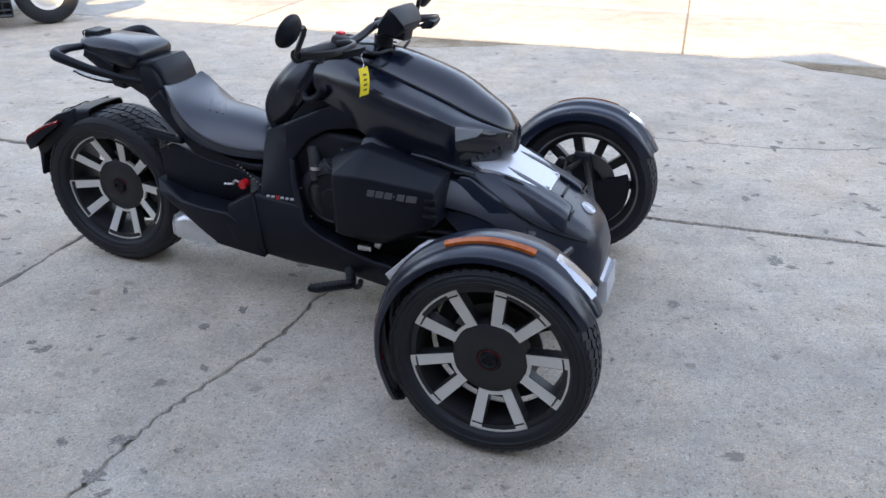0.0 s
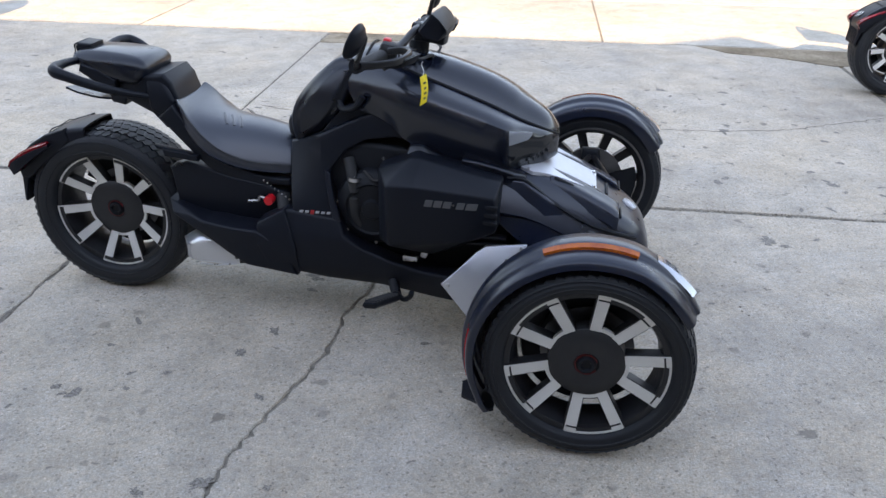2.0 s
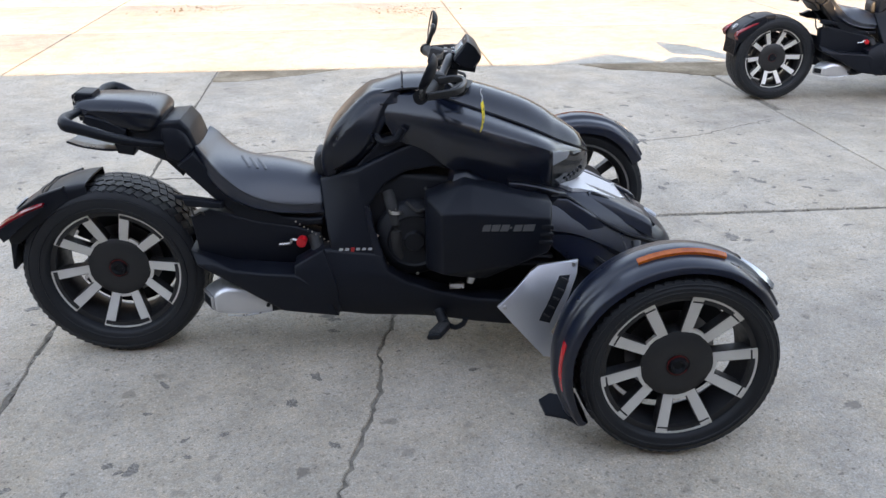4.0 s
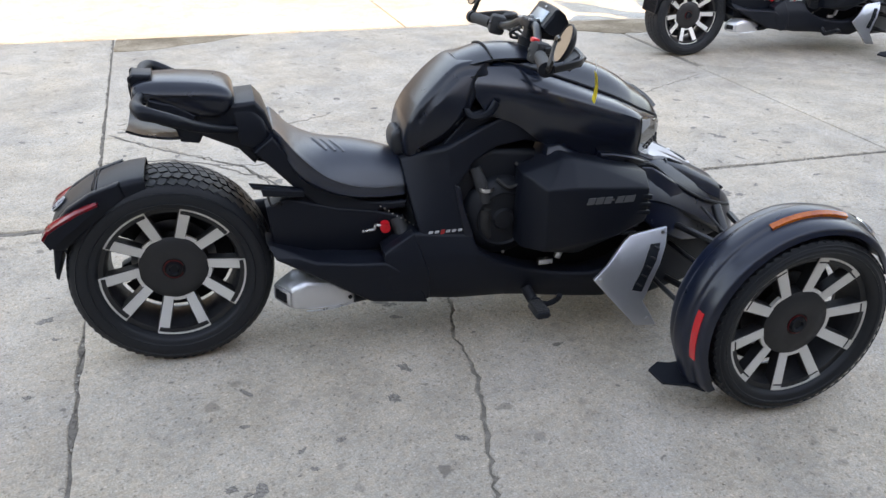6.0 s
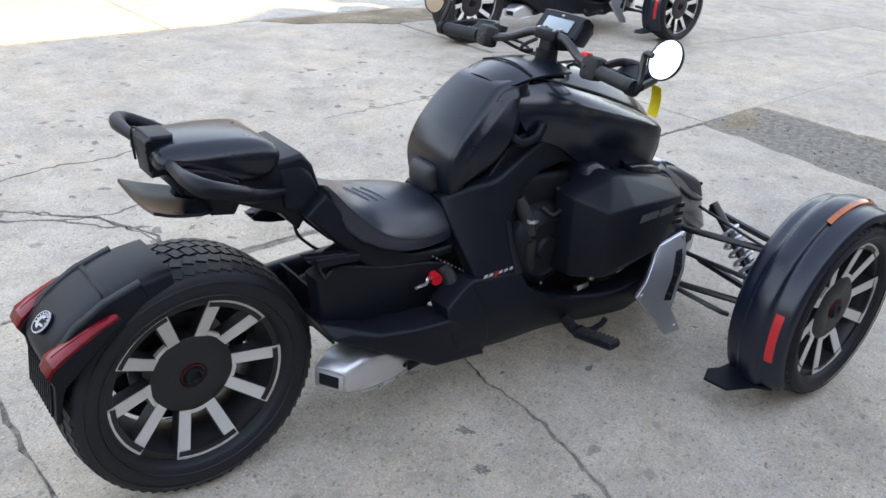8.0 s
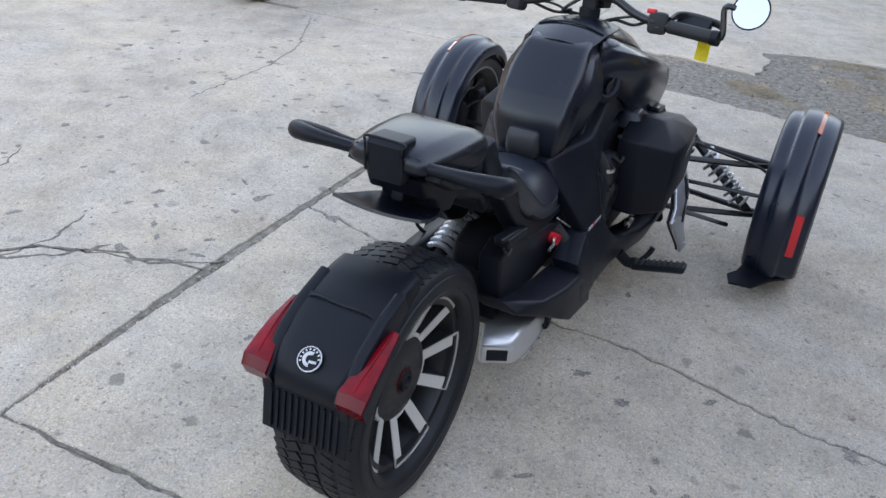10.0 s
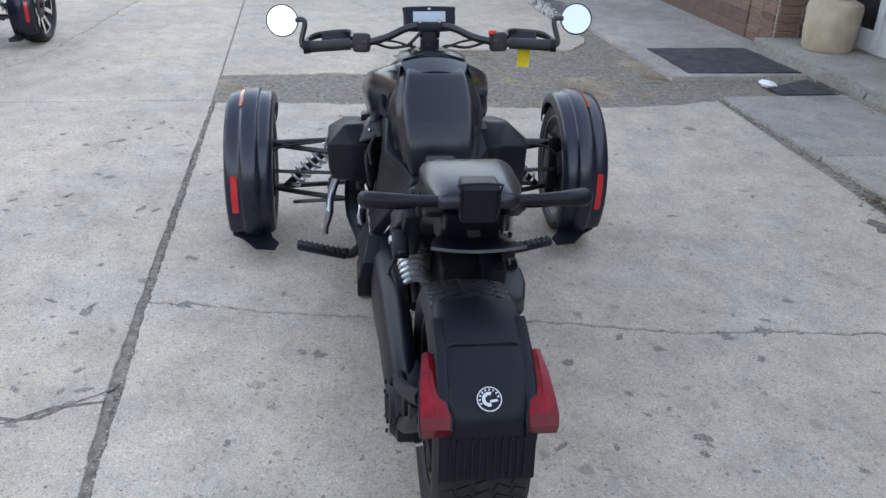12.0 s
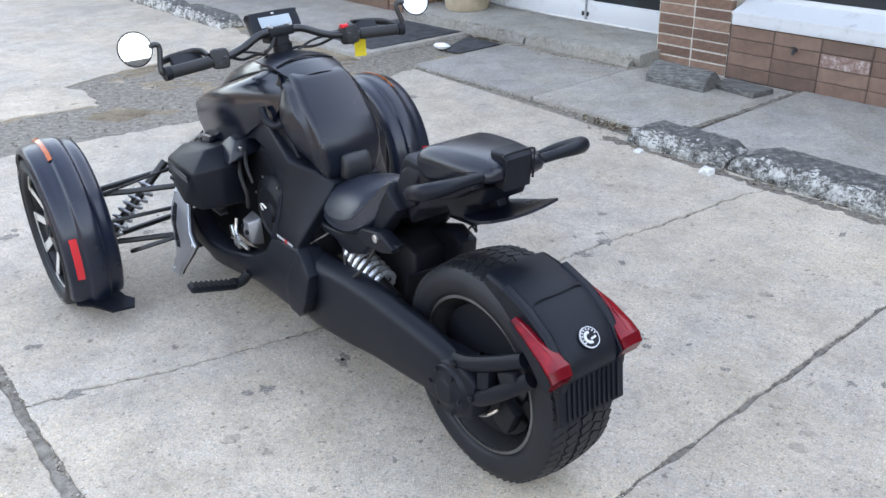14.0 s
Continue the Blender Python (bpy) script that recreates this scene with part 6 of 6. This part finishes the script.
    pm = pose(-0.309, 0, 0.524, 0, -42, 0)
    bm = lathe([(0.0, 0.003), (0.0225, 0.003), (0.0235, 0.005), (0.0255, 0.005), (0.0265, -0.002)], (0, 0, 0), 32, "z")
    bm.transform(pm)
    bd = part("badge", bm, M_INNER, fascia, "round black and white badge")
    bm = lathe([(0.0085, 0.0030), (0.0085, 0.0052), (0.0150, 0.0052), (0.0155, 0.0035)], (0, 0, 0), 24, "z", None, -40, 175)
    lathe([(0.0238, 0.0030), (0.0238, 0.0056), (0.0258, 0.0056), (0.0262, 0.002)], (0, 0, 0), 32, "z", bm)
    bm.transform(pm @ pose(0, 0, 0, 0, 0, 20))
    part("badge_ring", bm, M_BADGE, bd, "white crescent and rim of the badge")
    bm = bmesh.new()
    for i in range(9):
        block((0.0042, 0.0030, 0.0016), pm @ pose(0, 0, 0.0045, 0, 0, -75 + 24 * i) @ pose(0.0198, 0, 0), 0.0, bm)
    block((0.0050, 0.0160, 0.0016), pm @ pose(-0.004, -0.009, 0.0048, 0, 0, 8), 0.0, bm)
    part("badge_bars", bm, M_BADGE, bd)
    for s in (-1, 1):
        part("tail_side", panel([(-0.13, 0.615), (-0.21, 0.588), (-0.275, 0.548), (-0.334, 0.485), (-0.330, 0.425), (-0.300, 0.420), (-0.255, 0.458), (-0.18, 0.520), (-0.115, 0.572)], s * 0.078, s * 0.106, 0.008), M_BLACK, t)
        lamp, tip, body = bmesh.new(), bmesh.new(), bmesh.new()
        for target, grow in ((body, 0.006), (lamp, 0.0)):
            rings = []
            for x, z, h, y0, y1 in ((-0.192, 0.566, 0.012, 0.110, 0.128), (-0.250, 0.545, 0.026, 0.100, 0.137), (-0.305, 0.517, 0.036, 0.088, 0.142), (-0.333, 0.499, 0.042, 0.081, 0.144), (-0.346, 0.478, 0.032, 0.083, 0.142)):
                dx = 0.55 * h
                rings.append([(x + grow * 0.8, s * (y0 - grow), z - grow), (x + dx, s * (y0 - grow), z - h), (x + dx, s * (y1 + grow * 0.4), z - h), (x + grow * 0.8, s * (y1 + grow * 0.4), z - grow), (x + grow * 0.8 - 0.002, s * (0.5 * (y0 + y1)), z + 0.004 - grow)])
            if target is lamp:
                upper = [r for r in rings[:4]]
                bridge(lamp, upper)
                bridge(tip, rings[3:])
            else:
                bridge(target, rings)
        hs = part("lamp_housing", body, M_BLACK, t)
        part("tail_lamp", lamp, M_RED, hs, "red tail lamp lens", 20)
        part("lamp_tip", tip, M_REDDARK, hs, "dark red lower lens", 20)
        part("lens_ridge", tube([(-0.210, s * 0.119, 0.564), (-0.256, s * 0.118, 0.546), (-0.305, s * 0.115, 0.521), (-0.328, s * 0.113, 0.506)], 0.0022, 3, 6), M_RED, hs)
    guard = part("splash_guard", panel([(-0.295, 0.440), (-0.325, 0.448), (-0.336, 0.335), (-0.328, 0.330), (-0.312, 0.40)], -0.104, 0.104, 0.004), M_BLACK, t, "ribbed black splash guard")
    for i in range(11):
        part("rib", block((0.006, 0.006, 0.095), pose(-0.3325, -0.080 + 0.016 * i, 0.390, 0, 6, 0), 0.0015), M_BLACK, guard)

    # swing arm, rear shock, chain cover and muffler
    secs = []
    for x, zb, zc, zt, yo in ((0.740, 0.178, 0.390, 0.396, 0.203), (0.690, 0.180, 0.402, 0.410, 0.210), (0.595, 0.188, 0.411, 0.418, 0.212), (0.465, 0.204, 0.420, 0.428, 0.208), (0.330, 0.222, 0.421, 0.430, 0.202), (0.150, 0.238, 0.412, 0.420, 0.197), (0.040, 0.250, 0.402, 0.408, 0.192), (-0.040, 0.266, 0.380, 0.386, 0.180)):
        secs.append([(x, yo - 0.004, zb + 0.02), (x, yo + 0.004, 0.5 * (zb + zc)), (x, yo - 0.003, zc - 0.030), (x, yo - 0.016, zc - 0.008), (x, yo - 0.034, zc), (x, 0.148, zt), (x, 0.128, zt - 0.010), (x, 0.116, zt - 0.040), (x, 0.114, zb + 0.02), (x, 0.124, zb), (x, yo - 0.020, zb)])
    sw = part("swing_arm", loft(secs, 6, 2), M_BLACK, t, "smooth black single-sided swing arm", 60)
    # cast axle housing behind the seam
    part("axle_housing", hull([(0.070, 0.190, 0.362), (0.070, 0.190, 0.245), (-0.060, 0.182, 0.388), (-0.110, 0.176, 0.352), (-0.100, 0.176, 0.250), (-0.020, 0.182, 0.222), (0.070, 0.112, 0.392), (0.070, 0.112, 0.240), (-0.060, 0.112, 0.400), (-0.115, 0.112, 0.350), (-0.100, 0.112, 0.250), (-0.020, 0.112, 0.220)], 0.010), M_BLACK, sw, "cast black axle housing")
    part("final_drive", lathe([(0.0, 0.200), (0.030, 0.200), (0.040, 0.192), (0.066, 0.190), (0.078, 0.176), (0.080, 0.11)], (-0.015, 0, 0.300), 32), M_BLACK, sw)
    for i in range(6):
        a = math.pi * i / 3
        bolt((-0.015 + 0.060 * math.cos(a), 0.197, 0.300 + 0.060 * math.sin(a)), 0.006, "y", sw, M_INNER)
    stay = part("fender_stay", tube([(-0.030, 0.165, 0.392), (-0.085, 0.166, 0.408), (-0.170, 0.150, 0.446), (-0.240, 0.132, 0.482)], 0.017, 4, 10, None, 1.2), M_BLACK, t, "black cast fender support arm")
    part("lower_strut", tube([(-0.080, 0.160, 0.300), (-0.130, 0.160, 0.330), (-0.200, 0.150, 0.385), (-0.262, 0.130, 0.440)], 0.016, 4, 10, None, 1.3), M_BLACK, stay)
    part("strut_web", hull([(-0.110, 0.168, 0.395), (-0.110, 0.168, 0.345), (-0.150, 0.164, 0.415), (-0.150, 0.164, 0.362), (-0.110, 0.140, 0.395), (-0.110, 0.140, 0.345), (-0.150, 0.140, 0.415), (-0.150, 0.140, 0.362)], 0.004), M_BLACK, stay)
    part("stay_lug", block((0.06, 0.03, 0.036), pose(-0.205, 0.142, 0.420, 0, 24, 0), 0.006), M_INNER, stay)
    bolt((-0.040, 0.186, 0.390), 0.011, "y", stay, M_INNER)
    bolt((-0.100, 0.180, 0.318), 0.009, "y", stay, M_INNER)
    # caliper and its hose inside the rim, behind the axle
    part("brake_caliper", block((0.06, 0.04, 0.09), pose(-0.135, 0.085, 0.245, 0, -25, 0), 0.010), M_INNER, t, "black rear brake caliper")
    part("brake_hose", tube([(-0.125, 0.112, 0.268), (-0.100, 0.130, 0.245), (-0.055, 0.128, 0.225), (-0.020, 0.120, 0.240)], 0.0045, 5, 6), M_STEEL, t)
    ab = part("rear_shock", tube([(0.640, 0.090, 0.448), (0.340, 0.098, 0.374)], 0.018, 1, 12), M_FRAME, t, "rear shock absorber")
    part("coil_spring", spring((0.578, 0.092, 0.433), (0.398, 0.097, 0.388), 0.040, 0.0085, 7.0), M_SPRING, ab, "bright coil spring")
    part("inner_guard", panel([(0.345, 0.49), (0.42, 0.52), (0.60, 0.47), (0.66, 0.30), (0.42, 0.22), (0.345, 0.30)], -0.10, 0.030, 0.02), M_INNER, t)
    part("tyre_hugger", fender_skin([[(0.0 + 0.335 * math.cos(radians(a)), y, 0.305 + 0.335 * math.sin(radians(a))) for y in (-0.115, -0.10, 0.0, 0.07, 0.085)] for a in (0, 10, 20, 28)], 0.006), M_BLACK, t)
    cc = [(0.268, 0.520), (0.330, 0.545), (0.480, 0.500), (0.600, 0.480), (0.680, 0.455), (0.665, 0.350), (0.400, 0.345), (0.285, 0.390)]
    part("chain_cover", panel(cc, -0.142, -0.08, 0.008), M_BLACK, t, "matte black side cover beside the rear wheel")
    lip = [(0.262, 0.412), (0.400, 0.368), (0.600, 0.358), (0.700, 0.300), (0.735, 0.205), (0.560, 0.228), (0.430, 0.300), (0.285, 0.372)]
    part("side_lip", panel(lip, -0.256, -0.15, 0.010, 1, lambda x, y, z: (x, y + 0.04 * smooth(0.36, 0.41, z) + 0.050 * smooth(0.56, 0.26, x), z), 6), M_BLACK, t)
    rings = []
    for (x0, y0), (x1, y1), z0, z1 in (((0.279, -0.108), (0.326, -0.187), 0.197, 0.256), ((0.292, -0.102), (0.336, -0.191), 0.193, 0.266), ((0.335, -0.088), (0.372, -0.197), 0.190, 0.290), ((0.425, -0.086), (0.452, -0.200), 0.190, 0.284), ((0.500, -0.090), (0.528, -0.196), 0.204, 0.246), ((0.535, -0.10), (0.552, -0.17), 0.212, 0.235)):
        ring = []
        for a, b in ((0.12, 0), (0.88, 0), (0.97, 0.05), (1, 0.2), (1, 0.72), (0.94, 0.93), (0.80, 1), (0.20, 1), (0.05, 0.94), (0, 0.8), (0, 0.2), (0.03, 0.05)):
            ring.append((x0 + (x1 - x0) * a, y0 + (y1 - y0) * a, z0 + (z1 - z0) * b))
        rings.append(ring)
    bm = bmesh.new()
    bridge(bm, rings)
    muff = part("muffler", bm, M_MUFF, t, "satin aluminium muffler", 40)
    om = pose(0.3025, -0.1475, 0.227, 0, 0, 30.7)
    out = part("outlet", block((0.010, 0.082, 0.052), om @ pose(-0.004, 0, 0), 0.004), M_MUFF, muff, "bright muffler outlet")
    part("outlet_hole", block((0.006, 0.056, 0.034), om @ pose(-0.008, 0, 0), 0.002), M_INNER, out, "dark outlet opening")
    part("heat_shield_lip", tube([(0.365, -0.197, 0.190), (0.42, -0.200, 0.190), (0.48, -0.200, 0.198), (0.522, -0.196, 0.206)], 0.003, 4, 6), M_STEEL, muff)
    bolt((0.500, -0.199, 0.225), 0.0065, "y", muff, M_INNER)
    part("exhaust_pipe", tube([(0.51, -0.19, 0.222), (0.60, -0.17, 0.225), (0.72, -0.12, 0.25)], 0.022, 4, 10), M_INNER, t)
    for s in (-1, 1):
        dots = bmesh.new()
        for i in range(11):
            disc((0.605 + 0.0126 * i, s * (0.158 + 0.0012 * i), 0.503 - 0.0084 * i), 0.0026, 0.004, "y", 8, dots)
        part("rivet_strip", dots, M_STEEL, t, "row of bright rivets under the seat")
    plug = part("drain_plug", tube([(0.622, -0.13, 0.434), (0.618, -0.168, 0.432)], 0.016, 1, 14), M_REDPL, t, "bright red plug with a cable")
    part("cable_end", tube([(0.604, -0.160, 0.440), (0.588, -0.164, 0.444), (0.584, -0.166, 0.432), (0.567, -0.166, 0.430), (0.547, -0.166, 0.428)], 0.0045, 4, 6), M_STEEL, plug)
    part("reservoir", tube([(0.66, -0.13, 0.445), (0.675, -0.165, 0.40)], 0.024, 1, 14), M_GRIP, t)
    part("cable", tube([(0.585, 0.12, 0.47), (0.50, 0.16, 0.40), (0.40, 0.165, 0.47), (0.36, 0.14, 0.55)], 0.005, 5, 6), M_GRIP, t)

    # handlebar, controls, mirrors, display
    turn = Matrix.Translation((1.10, 0, 0)) @ Matrix.Rotation(radians(-3.4), 4, "Z") @ Matrix.Translation((0, 0, 0.95)) @ Matrix.Rotation(radians(-1.6), 4, "X") @ Matrix.Translation((-1.10, 0, -0.95))

    def bar(name, bm, material, parent=None, label="", angle=38):
        bm.transform(turn)
        return part(name, bm, material, parent or t, label, angle)

    hb = bar("handlebar", tube([(1.028, 0.398, 0.953), (1.062, 0.240, 0.955), (1.085, 0.150, 0.968), (1.105, 0.070, 0.998), (1.110, 0.0, 1.000), (1.105, -0.070, 0.998), (1.085, -0.150, 0.968), (1.062, -0.240, 0.955), (1.028, -0.398, 0.953)], 0.0125, 6, 12), M_FRAME, None, "black tubular handlebar")
    bar("riser", panel([(1.080, 0.92), (1.130, 0.92), (1.125, 0.992), (1.095, 0.995)], -0.024, 0.024, 0.008), M_INNER)
    clamp = bar("bar_clamp", block((0.042, 0.086, 0.030), pose(1.108, 0, 1.000, 0, 8, 0), 0.007), M_INNER, hb, "black handlebar clamp with bright bolts")
    for y in (-0.032, 0.032):
        for x in (1.096, 1.120):
            bar("clamp_bolt", disc((x, y, 1.017), 0.0055, 0.006, "z", 10), M_STEEL, clamp)
    bar("cable", tube([(1.09, 0.03, 0.985), (1.065, 0.055, 0.965), (1.075, 0.075, 0.945), (1.105, 0.06, 0.945)], 0.0055, 6, 6), M_GRIP, hb)
    bar("steering_stem", tube([(1.10, 0, 0.90), (1.105, 0, 0.96)], 0.032, 1, 14), M_INNER)
    for s in (-1, 1):
        bar("grip", tube([(1.058, s * 0.262, 0.955), (1.030, s * 0.392, 0.953)], 0.0185, 1, 14), M_GRIP, hb, "black rubber grip")
        bar("bar_end", tube([(1.028, s * 0.392, 0.953), (1.025, s * 0.412, 0.953)], 0.021, 1, 14), M_INNER, hb)
        sb = bar("switch_box", block((0.052, 0.054, 0.062), pose(1.066, s * 0.225, 0.958, 0, 12, -s * 10), 0.012), M_GRIP, hb, "black switch box")
        bar("button", block((0.008, 0.014, 0.010), pose(1.040, s * 0.215, 0.965, 0, 12, 0), 0.003), M_GREY, sb)
        bar("button", block((0.008, 0.012, 0.008), pose(1.040, s * 0.232, 0.950, 0, 12, 0), 0.003), M_GREY, sb)
        if s < 0:
            bar("kill_switch", block((0.022, 0.026, 0.014), pose(1.058, -0.205, 0.990, 0, 12, 0), 0.004), M_REDPL, sb, "red kill switch")
        # wind guard in front of the grip
        gd = bmesh.new()
        tube([(1.075, s * 0.255, 0.968), (1.125, s * 0.262, 0.976), (1.150, s * 0.300, 0.974), (1.130, s * 0.385, 0.966), (1.045, s * 0.415, 0.955)], 0.007, 5, 8, gd, 1.6)
        bar("guard_loop", gd, M_FRAME, hb, "black guard loop in front of the grip")
        bar("guard_blade", panel([(1.115, 0.955), (1.150, 0.985), (1.175, 0.975), (1.160, 0.940), (1.125, 0.935)], s * 0.258, s * 0.360, 0.006, 1, lambda x, y, z: (x - 0.35 * max(0.0, abs(y) - 0.31), y, 0.955 + 0.7 * (z - 0.955))), M_INNER, hb)
        bar("clutch_lever" if s > 0 else "brake_lever", tube([(1.105, s * 0.235, 0.955), (1.120, s * 0.30, 0.950), (1.100, s * 0.385, 0.946)], 0.0055, 5, 8), M_FRAME, hb)
        # mirror on its stalk
        bar("mirror_stalk", tube([(1.030, s * 0.405, 0.948), (1.032, s * 0.418, 0.965), (1.050, s * 0.405, 1.020), (1.052, s * 0.412, 1.036), (1.050, s * 0.435, 1.034)], 0.0085, 5, 8), M_FRAME, hb)
        mm = Matrix.Translation((1.046, s * 0.476, 1.034)) @ Matrix.Rotation(radians(s * 5), 4, "Z") @ Matrix.Rotation(radians(10.8 if s > 0 else 23), 4, "Y")
        shell = lathe([(0.0, 0.022), (0.030, 0.018), (0.046, 0.008), (0.0515, -0.002), (0.0505, -0.006), (0.0475, -0.004), (0.047, 0.0), (0.0, 0.0)], (0, 0, 0), 36, "x")
        shell.transform(mm)
        mr = bar("mirror", shell, M_BLACK, hb, "round black bar-end mirror")
        glass = lathe([(0.0, -0.0035), (0.0472, -0.0035), (0.0475, 0.001)], (0, 0, 0), 36, "x")
        glass.transform(mm)
        bar("mirror_glass", glass, M_MIRROR, mr, "clear mirror glass", 20)
        bar("cable", tube([(1.085, s * 0.19, 0.955), (1.135, s * 0.13, 0.925), (1.16, s * 0.06, 0.925), (1.15, s * 0.02, 0.90)], 0.005, 6, 6), M_GRIP, hb)
        bar("cable", tube([(1.090, s * 0.20, 0.962), (1.12, s * 0.12, 0.950), (1.10, s * 0.05, 0.930), (1.13, s * 0.03, 0.90)], 0.004, 6, 6), M_GRIP, hb)
    # display
    mm = Matrix.Translation((1.150, 0.0, 1.022)) @ Matrix.Rotation(radians(38), 4, "Y")
    rings = []
    for d, gr in ((-0.012, 0.0), (-0.006, 0.006), (0.020, 0.006), (0.055, -0.012), (0.062, -0.03)):
        rings.append([(d, y * (1 + gr / 0.085), z * (1 + gr / 0.042)) for y, z in chain([(0.080, -0.024), (0.080, 0.022), (0.070, 0.033), (-0.070, 0.033), (-0.080, 0.022), (-0.080, -0.024), (-0.066, -0.034), (0.066, -0.034)], 2)])
    case = bmesh.new()
    bridge(case, rings)
    case.transform(mm)
    ds = bar("display", case, M_BLACK, hb, "black dashboard display housing", 35)
    scr = block((0.004, 0.108, 0.038), mm @ Matrix.Translation((-0.0135, 0, -0.004)), 0.0015)
    bar("screen", scr, M_SCREEN, ds, "grey unlit display screen")
    bar("display_mark", block((0.003, 0.010, 0.006), mm @ Matrix.Translation((-0.0135, 0, 0.025)), 0.001), M_PALEMARK, ds)
    bar("display_foot", panel([(1.11, 1.00), (1.15, 0.985), (1.20, 1.00), (1.19, 0.95), (1.12, 0.96)], -0.035, 0.035, 0.008), M_INNER, hb)
    return t


trike = build_trike(pose(-1.243, 3.112, 0, 0, 0, -18.8))
# a second one of the same make stands further along the yard
copy_thing(trike, pose(3.395, 5.135, 0, 0, 0, -18.3))

# yellow sale tag tied to the right grip guard
tag = bmesh.new()
rings = []
for i in range(5):
    f = i / 4
    rings.append([(0.006 * math.sin(3 * f) + dx, y, -0.082 * f) for dx, y in ((0.0, -0.021), (0.0, 0.021), (0.0012, 0.021), (0.0012, -0.021))])
bridge(tag, rings)
yt = new("sale_tag")
yt.matrix_world = pose(-1.243, 3.112, 0, 0, 0, -18.8) @ pose(1.178, -0.338, 0.932, 0, 0, -15)
tagged(yt, "yellow paper sale tag hanging from the handlebar guard", "tag")
part("card", tag, M_YELLOW, yt)
ink = bmesh.new()
for i in range(4):
    block((0.0008, 0.016 - 0.003 * (i % 2), 0.006), pose(0.0016 + 0.006 * math.sin(3 * (0.25 + 0.18 * i)), 0.001, -0.082 * (0.25 + 0.18 * i)), 0.0, ink)
part("writing", ink, M_INK, yt)
part("string", tube([(0, 0, 0.0), (0.002, 0.003, 0.012), (-0.004, 0.0, 0.030), (0.0, 0.0, 0.040)], 0.0012, 4, 5), M_PAPER, yt)
